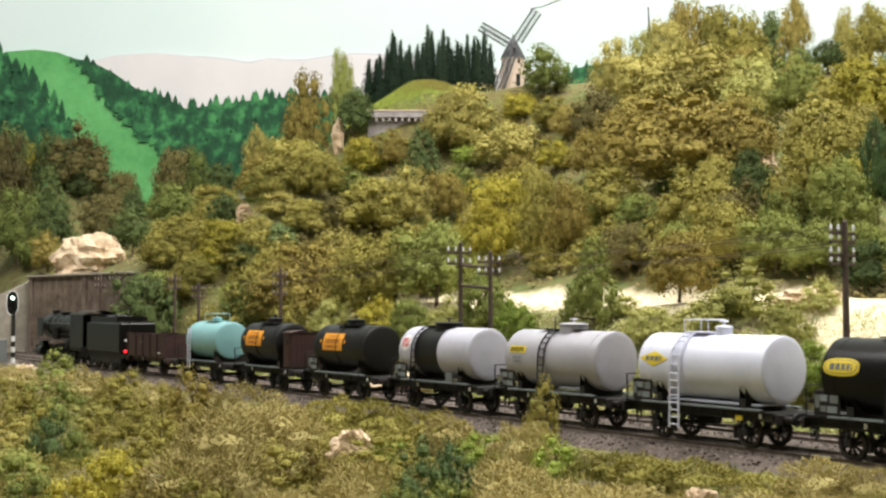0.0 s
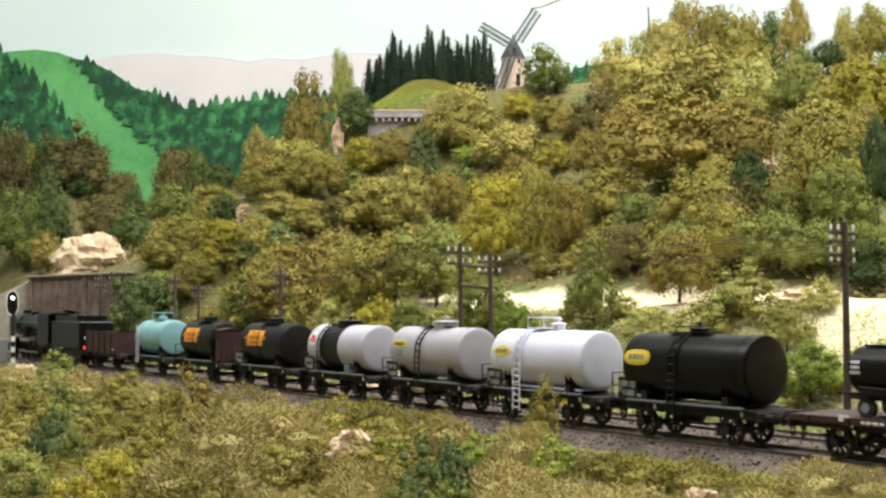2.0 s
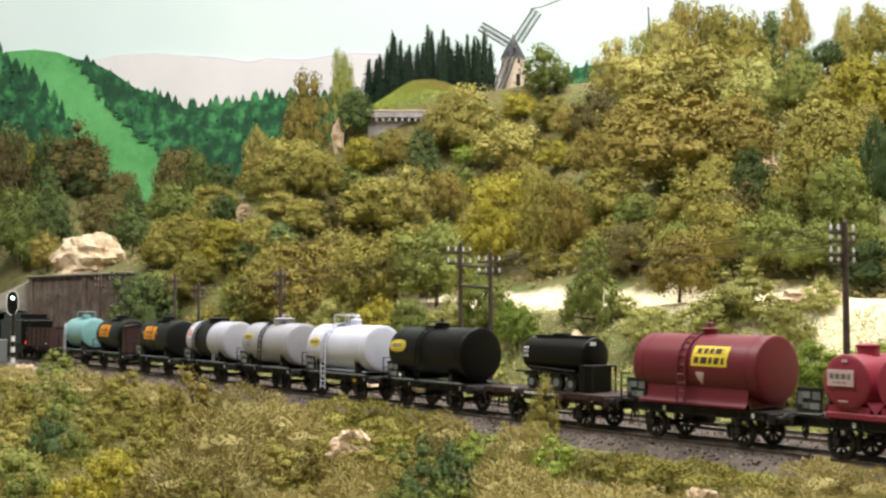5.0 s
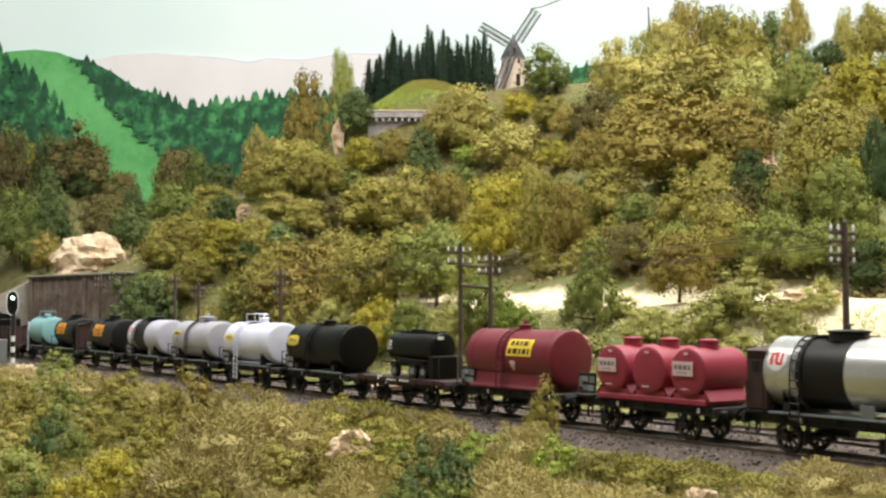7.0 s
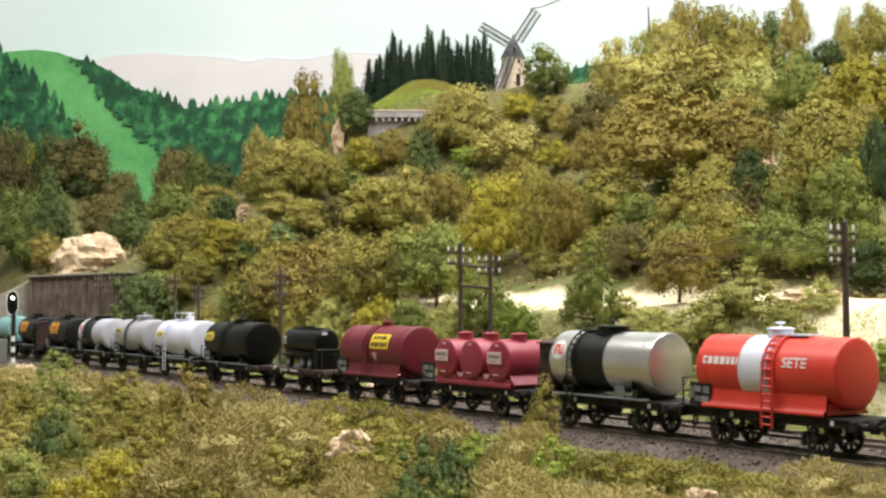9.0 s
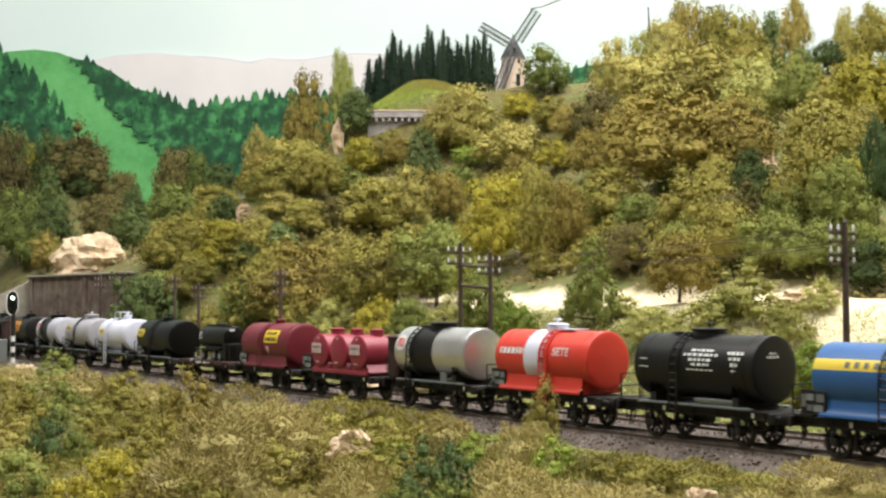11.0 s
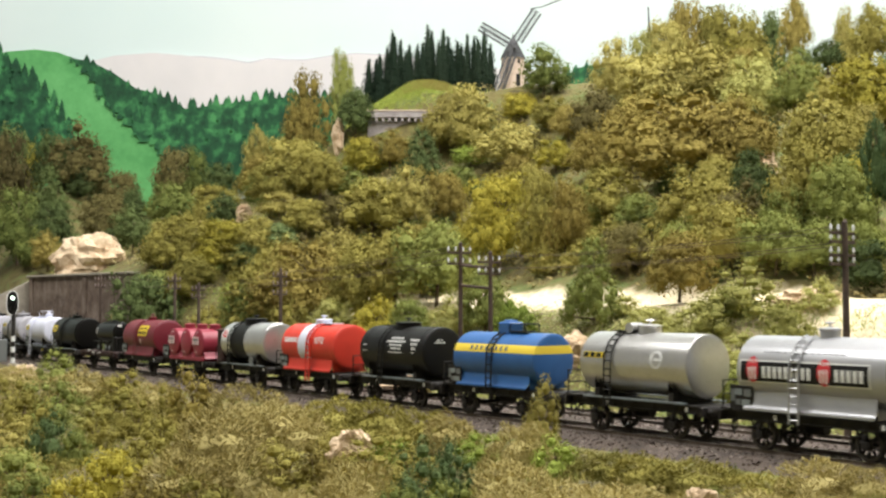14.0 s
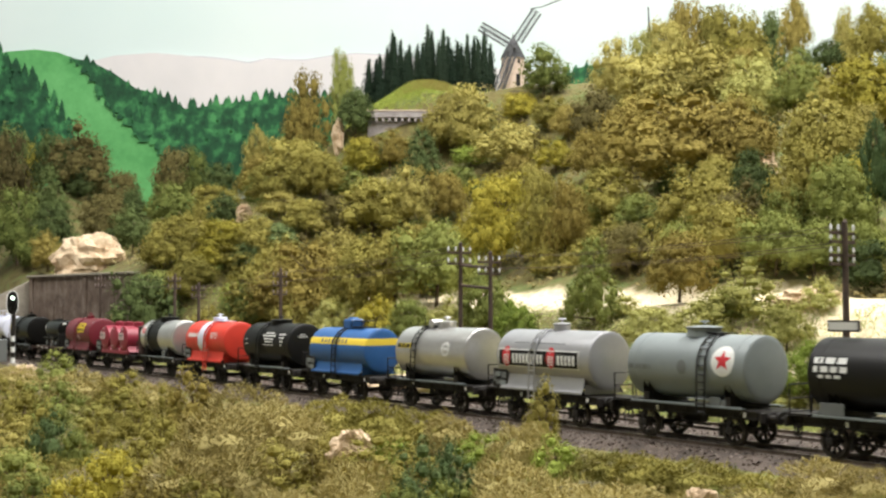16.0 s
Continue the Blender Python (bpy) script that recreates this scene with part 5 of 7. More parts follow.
def track(offset, seed):
    t = thing("railway_track", "brown railway track on grey-brown stone ballast", "track", "parallel tracks", "structure")
    bed = [(-3.0, -0.55), (-2.0, -0.2), (-1.5, -0.145), (1.5, -0.145), (2.0, -0.2), (3.0, -0.55)]
    part("ballast_bed", sweep(bed, offset, -118, 170, 2.0), BALLAST, t)
    for side in (1, -1):
        c = side * 0.7525
        prof = [(c - 0.07, -0.16), (c - 0.07, -0.14), (c - 0.015, -0.12), (c - 0.015, -0.04), (c - 0.035, -0.03), (c - 0.035, -0.004), (c + 0.035, -0.004), (c + 0.035, -0.03), (c + 0.015, -0.04), (c + 0.015, -0.12), (c + 0.07, -0.14), (c + 0.07, -0.16)]
        rail = part("rail", sweep(prof, offset, -118, 170, 2.0), RAIL, t)
        part("rail_head", sweep([(c - 0.033, 0.0), (c + 0.033, 0.0)], offset, -118, 170, 2.0), RAIL_TOP, rail)
    me = Shape().box(0, 0, -0.21, 0.26, 2.5, 0.14, 0.015).mesh("sleeper")
    me.materials.append(SLEEPER)
    for i in range(230):
        x, y, a = on_track(-35 + 0.62 * i, -offset)
        o = new("sleeper", me)
        o.parent, o.matrix_basis = t, place(x, y, 0.0, 0, 0, 90 - math.degrees(a))
    rest, rng = Shape(), random.Random(seed)
    for i in range(14000):
        s = -34 + 118 * rng.random() ** 1.4
        u = rng.uniform(-2.9, 2.9)
        if abs(abs(u) - 0.7525) < 0.13:
            continue
        x, y, a = on_track(s, -offset - u)
        z = float(np.interp(u, [p[0] for p in bed], [p[1] for p in bed]))
        if abs(u) < 1.3:
            z = min(z, -0.15)
        r = rng.uniform(0.045, 0.095)
        pts = [(x + r * rng.uniform(-1, 1), y + r * rng.uniform(-1, 1), z + r * rng.uniform(0.1, 0.9)) for _ in range(2)]
        vs = [(x - r, y - r * 0.4, z - 0.02), (x + r, y - r * 0.5, z - 0.02), (x + r * 0.2, y + r, z - 0.02), pts[0][:2] + (z + r * rng.uniform(0.5, 1.1),)]
        rest.add(vs, [(0, 1, 3), (1, 2, 3), (2, 0, 3)])
    tagged(part("ballast_stones", rest, STONE, t), kind="stuff")


track(0.0, 61)
track(4.1, 62)

# ---- trees ----
def flakes(shape, rng, clumps, count, size, centre, loose, rough=1.0):
    """Covers the outer side of each lobe (middle, radius, flatness) with leaf flakes that follow its small bumps and hollows."""
    total = sum(c[1] ** 2 for c in clumps)
    off = Vector((rng.uniform(0, 90), rng.uniform(0, 90), rng.uniform(0, 90)))
    for c, r, flat in clumps:
        c = Vector(c)
        out = (c - centre).normalized() * 0.7
        for _ in range(max(6, round(count * r * r / total))):
            d = (Vector((rng.gauss(0, 1), rng.gauss(0, 1), rng.gauss(0, 1))) + out).normalized()
            p = c + Vector((d.x * r, d.y * r, d.z * r * flat))
            bump = rough * (0.075 * noise.noise(p * 13 + off) + 0.045 * noise.noise(p * 34 + off)) + loose * rng.random() ** 3
            p = p + d * bump
            a = (d + noise.noise_vector(p * 24 + off) * 1.1 + Vector((rng.gauss(0, 0.3), rng.gauss(0, 0.3), rng.gauss(0, 0.3)))).normalized()
            u = a.orthogonal().normalized()
            u = (Matrix.Rotation(rng.uniform(0, 6.28), 3, a) @ u)
            v = a.cross(u)
            q = size * rng.uniform(0.55, 1.35)
            shape.add([p - u * q, p + u * q * 0.7 - v * q * 0.75 + a * q * 0.3, p + u * q * 0.7 + v * q * 0.75], [(0, 1, 2)])


def core(shape, rng, c, r, flat):
    """A lumpy heart for a clump, so that little light comes through."""
    rings, seg = 4, 7
    vs, fs = [], []
    for i in range(rings + 1):
        a = math.pi * i / rings
        for j in range(seg):
            b = 2 * math.pi * j / seg
            k = r * 0.62 * rng.uniform(0.85, 1.08)
            vs.append((c[0] + k * math.sin(a) * math.cos(b), c[1] + k * math.sin(a) * math.sin(b), c[2] + k * math.cos(a) * flat))
    for i in range(rings):
        for j in range(seg):
            fs.append((i * seg + j, (i + 1) * seg + j, (i + 1) * seg + (j + 1) % seg, i * seg + (j + 1) % seg))
    shape.add(vs, fs)


def shell(rng, count, half, mid, up, down, r0, r1):
    """Clumps over the outside of an egg-shaped crown with bulges and bays."""
    out, off = [], Vector((rng.uniform(0, 60), rng.uniform(0, 60), rng.uniform(0, 60)))
    for i in range(count):
        z = 1 - 1.55 * (i + 0.5) / count
        a = i * 2.39996 + rng.uniform(-0.35, 0.35)
        w = math.sqrt(max(0.0, 1 - z * z))
        d = Vector((w * math.cos(a), w * math.sin(a), z))
        k = 1 + 0.30 * noise.noise(d * 1.5 + off) + rng.uniform(-0.2, 0.1)
        r = rng.uniform(r0, r1)
        out.append(((d.x * (half * k - r * 0.6), d.y * (half * k - r * 0.6), mid + (up if z > 0 else down) * z * k - (r * 0.6 if z > 0 else 0)), r, rng.uniform(0.75, 0.95)))
    return out


def crown_clumps(kind, rng):
    out = []
    if kind == "round":
        out = shell(rng, 30, 0.48, 0.44, 0.52, 0.42, 0.085, 0.19)
        out.append(((0, 0, 0.45), 0.36, 1.0))
    elif kind == "wide":
        out = shell(rng, 38, 0.50, 0.34, 0.60, 0.32, 0.075, 0.165)
        out.append(((0, 0, 0.38), 0.37, 1.0))
    elif kind == "tall":
        out = shell(rng, 28, 0.46, 0.5, 0.48, 0.46, 0.085, 0.17)
        out.append(((0, 0, 0.5), 0.33, 1.2))
    elif kind == "cone":
        for i in range(40):
            z = 0.06 + 0.88 * (i / 40)
            w = 0.46 * (1 - z) ** 0.8 + 0.01
            a = i * 2.39996 + rng.uniform(-0.4, 0.4)
            out.append(((w * math.cos(a), w * math.sin(a), z), 0.06 + 0.09 * (1 - z) + rng.uniform(-0.015, 0.02), 0.75))
        out.append(((0, 0, 0.32), 0.28, 1.3))
    elif kind == "spire":
        for i in range(22):
            z = 0.03 + 0.94 * i / 22
            a = rng.uniform(0, 6.28)
            r = 0.40 * (1 - z) ** 0.66 * (0.8 + 0.2 * min(1, z * 5)) + 0.015
            out.append(((0.03 * (1 - z) * math.cos(a), 0.03 * (1 - z) * math.sin(a), z), r, 0.075 / r))
    elif kind == "mound":
        out.append(((0, 0, 0.0), 0.62, 1.65))
    elif kind == "bush":
        out = shell(rng, 26, 0.50, 0.24, 0.68, 0.2, 0.085, 0.19)
        out.append(((0, 0, 0.3), 0.36, 1.0))
    return out


def blades(shape, rng, count):
    """Short fibre grass that stands out from a low, uneven dome."""
    off = Vector((rng.uniform(0, 90), rng.uniform(0, 90), 0))
    for _ in range(count):
        d = Vector((rng.gauss(0, 1), rng.gauss(0, 1), abs(rng.gauss(0, 0.8)))).normalized()
        k = 1 + 0.30 * noise.noise(d * 2.0 + off) + 0.16 * noise.noise(d * 6 + off) + 0.08 * noise.noise(d * 14 + off)
        p = Vector((d.x * 0.5 * k, d.y * 0.5 * k, d.z * 0.82 * k)) * rng.uniform(0.93, 1.0)
        way = (d + Vector((rng.gauss(0, 0.55), rng.gauss(0, 0.55), 0.3 + rng.gauss(0, 0.4)))).normalized()
        side = way.cross(d + Vector((rng.gauss(0, 0.4), rng.gauss(0, 0.4), rng.gauss(0, 0.4)))).normalized() * rng.uniform(0.005, 0.010)
        tip = p + way * rng.uniform(0.025, 0.075)
        shape.add([p - side, p + side, tip], [(0, 1, 2)])


def make_tree(kind, seed, count, size):
    """A tree one metre tall: trunk with limbs, and a crown of flakes; scaled where it stands."""
    rng = random.Random(seed)
    name = {"bush": "bush", "mound": "grass_clump", "spire": "cypress_tree", "cone": "conifer_tree"}.get(kind, "tree")
    t = thing(name, "", "bush" if kind == "bush" else "tree")
    clumps = crown_clumps(kind, rng)
    tr = Shape()
    h = 0.75 if kind in ("round", "wide") else 0.9
    if kind == "bush":
        h = 0.4
    bend = Vector((rng.uniform(-0.03, 0.03), rng.uniform(-0.03, 0.03), 0))
    tr.rod((0, 0, -0.08), Vector((0, 0, h * 0.45)) + bend, 0.028, 0.02, 7).rod(Vector((0, 0, h * 0.45)) + bend, (0, 0, h), 0.02, 0.006, 6)
    for c, r, f in clumps[: (7 if kind in ("round", "wide", "bush") else 4)]:
        z0 = max(0.06, c[2] - 0.22)
        tr.rod((0, 0, min(z0, h)), (c[0], c[1], c[2]), 0.013, 0.004, 5)
    if kind != "mound":
        part("trunk", tr, BARK, t)
    cr = Shape()
    for c, r, f in clumps:
        core(cr, rng, c, r, f)
    if kind == "mound":
        blades(cr, rng, count)
    else:
        flakes(cr, rng, clumps, count, size, Vector((0, 0, 0.35)), 0.02 if kind == "spire" else 0.07, 0.3 if kind == "spire" else 1.0)
    part("turf" if kind == "mound" else "crown", cr, TONES["olive"], t)
    return t


KINDS = {}
for kind, n_var, count, size in (("round", 7, 4700, 0.0205), ("wide", 5, 5200, 0.0185), ("tall", 3, 4200, 0.0195), ("cone", 2, 3900, 0.02), ("spire", 3, 2000, 0.023), ("bush", 6, 3400, 0.0198), ("mound", 5, 7500, 0.0)):
    KINDS[kind] = [[make_tree(kind, 100 + 17 * i + len(kind), count, size), False] for i in range(n_var)]
COLOUR_WORDS = {"olive": "olive", "brown": "olive-brown", "green": "mid green", "dark": "dark green", "yellow": "yellow-green", "bright": "fresh green", "blue": "bluish green", "straw": "straw-coloured", "pale": "pale olive", "hay": "straw-yellow", "russet": "dimmed brown", "cypress": "blackish green"}
TREE_RNG = random.Random(77)


def plant(kind, x, y, high, wide, tone, group="", where="on the wooded hillside", sink=0.0):
    slot = KINDS[kind][TREE_RNG.randrange(len(KINDS[kind]))]
    m = place(x, y, land_at(x, y) - sink, 0, 0, TREE_RNG.uniform(0, 360))
    if slot[1]:
        t = copy_thing(slot[0], m)
    else:
        t, slot[1] = slot[0], True
    t.matrix_basis = m
    t.scale = (wide, wide, high)
    crown = [c for c in t.children if c.name.startswith(("crown", "turf"))][0]
    crown.material_slots[0].link = "OBJECT"
    crown.material_slots[0].material = TONES[tone]
    noun = {"bush": "model bush", "mound": "fibre grass clump", "spire": "slim model cypress", "cone": "model conifer"}.get(kind, "model tree")
    tagged(t, "%s %s %s" % (COLOUR_WORDS[tone], noun, where), {"bush": "bush", "mound": "grass"}.get(kind, "tree"), group or "trees on the hillside")
    return t


PLANTED = []


def grow(kind, x, y, high, wide, tone):
    PLANTED.append((x, y))
    plant(kind, x, y, high, wide, tone)


# several left-hand trees take darker leaf tones to stand for weaker light there
grow("round", -61.0, 172.0, 13.6, 7.2, "dark")
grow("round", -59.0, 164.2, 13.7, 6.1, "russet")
grow("round", -58.6, 172.0, 9.0, 3.2, "yellow")
grow("round", -55.3, 171.5, 7.9, 6.4, "dark")
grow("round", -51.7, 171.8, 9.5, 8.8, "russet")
grow("cone", -52.4, 161.5, 6.7, 5.2, "dark")
grow("round", -50.3, 170.8, 5.5, 5.1, "dark")
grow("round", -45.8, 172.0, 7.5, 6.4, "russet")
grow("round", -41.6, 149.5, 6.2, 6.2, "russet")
grow("wide", -51.8, 148.0, 10.3, 7.6, "green")
grow("round", -46.6, 144.8, 8.1, 5.4, "dark")
grow("round", -48.4, 144.0, 5.2, 4.7, "green")
grow("round", -32.0, 125.5, 4.6, 4.3, "dark")
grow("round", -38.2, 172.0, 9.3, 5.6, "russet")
grow("round", -35.1, 172.0, 7.6, 4.8, "green")
grow("round", -31.6, 172.0, 5.4, 4.8, "dark")
grow("wide", -29.8, 157.0, 4.7, 7.3, "olive")
grow("round", -34.4, 153.2, 5.6, 6.0, "green")
grow("round", -24.7, 114.8, 4.4, 5.3, "olive")
grow("round", -25.8, 112.5, 4.7, 4.7, "olive")
grow("round", -39.8, 155.5, 5.0, 3.9, "dark")
grow("tall", -26.3, 172.0, 10.5, 4.2, "straw")
grow("round", -24.7, 163.2, 6.4, 5.6, "brown")
grow("round", -20.4, 114.5, 3.5, 5.1, "yellow")
grow("round", -21.7, 112.8, 2.6, 3.4, "yellow")
grow("round", -22.4, 110.0, 3.2, 4.3, "olive")
grow("round", -18.4, 112.5, 2.8, 2.8, "dark")
grow("round", -15.7, 115.0, 2.8, 4.5, "blue")
grow("round", -14.6, 113.8, 2.8, 3.7, "pale")
grow("round", -14.9, 105.8, 4.6, 4.6, "olive")
grow("wide", -26.4, 107.0, 9.0, 6.0, "dark")
grow("round", -25.8, 110.0, 3.1, 4.7, "green")
grow("round", -23.4, 109.0, 3.6, 3.2, "olive")
grow("wide", -17.6, 107.0, 2.4, 3.7, "bright")
grow("round", -19.5, 172.0, 16.0, 6.7, "brown")
grow("tall", -14.3, 172.0, 12.7, 3.7, "green")
grow("round", -10.1, 140.0, 6.0, 4.7, "dark")
grow("round", -17.1, 139.5, 6.1, 7.3, "olive")
grow("round", -12.4, 122.2, 5.2, 5.2, "olive")
grow("round", -9.2, 137.5, 4.8, 4.9, "yellow")
grow("round", -6.0, 137.8, 4.2, 4.9, "brown")
grow("cone", -2.3, 129.0, 6.3, 5.2, "dark")
grow("round", -9.4, 123.8, 3.4, 5.3, "green")
grow("round", -6.9, 119.2, 6.2, 7.3, "olive")
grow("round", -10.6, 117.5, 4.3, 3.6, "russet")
grow("round", -13.2, 116.8, 3.8, 4.6, "olive")
grow("round", -3.5, 120.8, 6.6, 4.8, "straw")
grow("round", 0.3, 123.0, 5.3, 4.3, "brown")
grow("round", 1.6, 126.8, 3.7, 4.4, "green")
grow("round", 2.6, 137.8, 8.4, 8.3, "straw")
grow("round", -0.3, 138.2, 6.0, 5.1, "straw")
grow("round", -17.6, 114.0, 4.2, 4.2, "olive")
grow("wide", -17.2, 124.0, 5.2, 6.0, "olive")
grow("round", 5.0, 138.0, 2.8, 3.5, "dark")
grow("round", 3.0, 133.0, 2.6, 4.0, "bright")
grow("round", 7.2, 128.8, 5.7, 7.9, "straw")
grow("round", 8.8, 137.5, 3.5, 4.2, "yellow")
grow("round", 11.5, 129.5, 3.7, 4.2, "olive")
grow("round", 11.2, 120.2, 3.2, 4.1, "yellow")
grow("wide", 4.4, 94.5, 8.4, 5.9, "yellow")
grow("round", 7.4, 90.0, 6.9, 3.8, "olive")
grow("round", 9.0, 89.0, 6.8, 3.8, "brown")
grow("round", -9.5, 111.8, 5.8, 6.8, "straw")
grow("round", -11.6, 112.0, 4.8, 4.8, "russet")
grow("round", -6.8, 104.8, 4.5, 5.1, "olive")
grow("wide", -2.5, 98.2, 5.6, 6.9, "olive")
grow("round", -1.0, 96.0, 2.4, 3.7, "blue")
grow("round", -3.9, 90.5, 4.2, 3.5, "olive")
grow("round", -13.3, 101.2, 3.7, 4.3, "brown")
grow("round", 11.6, 138.0, 5.6, 5.3, "green")
grow("round", 18.7, 131.5, 7.2, 5.1, "straw")
grow("round", 15.5, 121.2, 6.6, 5.4, "russet")
grow("round", 24.5, 144.2, 6.4, 4.2, "pale")
grow("round", 26.5, 143.5, 7.3, 5.1, "straw")
grow("round", 34.2, 172.0, 15.3, 5.9, "brown")
grow("round", 38.8, 172.0, 14.2, 7.5, "olive")
grow("round", 42.8, 172.0, 14.1, 8.3, "olive")
grow("round", 46.8, 172.0, 13.6, 4.5, "dark")
grow("tall", 44.0, 150.8, 9.9, 4.2, "brown")
grow("round", 40.6, 172.0, 10.9, 7.3, "yellow")
grow("round", 45.9, 144.0, 4.3, 4.3, "dark")
grow("round", 57.3, 172.0, 13.2, 4.0, "straw")
grow("round", 52.5, 148.0, 8.2, 5.8, "olive")
grow("round", 32.9, 95.0, 6.6, 6.2, "yellow")
grow("round", 23.0, 128.5, 7.2, 9.3, "straw")
grow("round", 28.0, 126.8, 7.3, 9.2, "straw")
grow("round", 30.5, 118.2, 7.0, 6.4, "pale")
grow("round", 33.6, 115.5, 5.9, 5.0, "green")
grow("wide", 19.0, 96.0, 8.4, 11.1, "brown")
grow("round", 16.9, 108.5, 7.3, 6.9, "brown")
grow("round", 22.2, 92.2, 6.6, 6.7, "brown")
grow("round", 25.9, 82.5, 7.1, 5.8, "olive")
grow("round", 21.9, 73.0, 6.2, 4.8, "olive")
grow("round", 23.0, 70.0, 5.6, 3.6, "green")
grow("tall", 25.6, 71.5, 6.8, 2.1, "blue")
grow("round", 20.5, 72.5, 3.8, 3.5, "green")
grow("round", 14.0, 113.0, 5.0, 4.9, "brown")
grow("round", 12.8, 93.5, 4.5, 5.3, "olive")
grow("round", 14.1, 87.5, 3.4, 3.9, "green")
grow("round", 10.4, 93.8, 4.5, 3.7, "green")
grow("round", 17.5, 82.2, 4.8, 5.1, "olive")
grow("round", 18.3, 76.2, 3.9, 3.6, "russet")
grow("wide", 16.8, 72.8, 5.0, 5.1, "olive")
# the next three hold the shade of overhanging crowns in their darker green
grow("round", 14.8, 76.5, 3.9, 2.7, "green")
grow("round", 18.9, 69.2, 3.8, 3.9, "green")
grow("round", 20.5, 67.2, 2.8, 3.5, "green")
grow("round", 22.4, 65.2, 2.8, 2.8, "green")
grow("round", 12.2, 80.8, 3.7, 3.4, "russet")
grow("round", 13.0, 67.0, 4.1, 3.7, "brown")
grow("wide", -10.4, 93.8, 7.3, 7.8, "brown")
grow("wide", -14.5, 97.8, 6.1, 6.4, "olive")
grow("round", -3.4, 87.2, 6.1, 5.1, "olive")
grow("round", -0.5, 84.8, 6.1, 5.5, "green")
grow("round", -6.2, 87.8, 6.0, 4.7, "olive")
grow("wide", 2.6, 74.5, 4.3, 3.3, "green")
grow("wide", -4.5, 81.8, 4.2, 3.6, "yellow")
grow("wide", -7.8, 86.5, 4.4, 3.4, "pale")
grow("wide", -2.2, 80.2, 3.5, 3.2, "green")
grow("cone", 8.5, 68.5, 5.2, 3.3, "green")
grow("wide", -11.1, 90.2, 4.7, 3.4, "olive")
grow("wide", 0.6, 75.5, 3.7, 2.8, "pale")
grow("wide", 4.3, 71.0, 3.1, 2.6, "bright")
grow("bush", 14.7, 60.0, 2.9, 4.2, "pale")
grow("wide", 12.7, 60.0, 2.7, 3.1, "pale")
grow("wide", 15.7, 55.8, 2.6, 2.3, "pale")
grow("wide", 10.7, 63.0, 2.4, 2.6, "pale")
grow("wide", 15.6, 51.8, 2.9, 2.6, "bright")
grow("wide", -16.0, 97.2, 5.6, 3.6, "green")

# smaller trees that fill the wood
FILL = random.Random(91)
RIDGE_BEARING = [-0.40, -0.30, -0.27, -0.23, -0.20, -0.15, -0.12, -0.10, -0.06, 0.0, 0.02, 0.07, 0.12, 0.15, 0.2, 0.4]  # how high the wood may rise, by bearing
RIDGE_RISE = [0.15, 0.135, 0.105, 0.09, 0.10, 0.13, 0.15, 0.165, 0.14, 0.14, 0.16, 0.165, 0.185, 0.215, 0.235, 0.235]
filled = 0
for i in range(4000):
    s, n = FILL.uniform(-30, 122), FILL.uniform(10, 84)
    x, y = to_xy(s, n)
    if y > 176 or y < 40 or x > 0.40 * y + 6 or x < -0.40 * y - 4 or filled >= 66:
        continue
    if n < 23.5 and s < 62:
        continue
    if abs(x + 3.5) < 9.5 and 139 < y < 175:
        continue
    if abs(x - 8.4) < 4 and 138 < y < 160:
        continue
    if s > 64 and n < 11:
        continue
    if (x + 36.6) ** 2 + (y - 121) ** 2 < 36:
        continue
    if any((x - px) ** 2 + (y - py) ** 2 < 15 for px, py in PLANTED):
        continue
    hh = FILL.uniform(3.0, 4.8)
    if (land_at(x, y) + hh * 1.05 - 4.7) / y > float(np.interp(x / y, RIDGE_BEARING, RIDGE_RISE)):
        continue
    PLANTED.append((x, y))
    filled += 1
    tone = FILL.choices(["olive", "brown", "green", "yellow", "dark", "blue", "straw"], [38, 16, 22, 4, 16, 3, 5])[0]
    plant(FILL.choice(["round", "wide", "wide", "tall"]), x, y, hh, hh * FILL.uniform(0.75, 1.0), tone, "smaller trees of the wood")

# scrub between the line and the sandy lane
for i in range(30):
    s = FILL.uniform(-26, 64)
    n = FILL.choice([FILL.uniform(8.5, 16.0), FILL.uniform(11.0, 16.5)])
    x, y = to_xy(s, n)
    hh = FILL.uniform(1.2, 2.9 if s > 22 else 2.0)
    plant("bush", x, y, hh, hh * FILL.uniform(0.95, 1.5), FILL.choices(["olive", "pale", "bright", "green"], [2, 6, 3, 2])[0], "scrub along the line", "between railway and sandy lane", 0.1)

# fresh green scrub between the near end of the lane and the line
for i in range(11):
    x, y = to_xy(-19 + 2.1 * i + FILL.uniform(-0.5, 0.5), FILL.uniform(9.8, 12.2))
    hh = FILL.uniform(1.5, 2.3)
    plant("bush", x, y, hh, hh * FILL.uniform(1.2, 1.6), FILL.choices(["bright", "pale", "green"], [5, 3, 2])[0], "scrub along the line", "between railway and sandy lane", 0.1)

# undergrowth at the foot of the wood
for i in range(52):
    s, n = FILL.uniform(-26, 100), FILL.uniform(21.8, 40)
    if s > 60:
        n -= 11
    elif s < 3:
        n -= 2.6
    x, y = to_xy(s, n)
    hh = FILL.uniform(1.6, 3.2)
    plant("bush", x, y, hh, hh * FILL.uniform(1.1, 1.6), FILL.choices(["olive", "green", "dark", "straw"], [5, 4, 2, 2])[0], "undergrowth of the wood", "at the foot of the wood", 0.1)

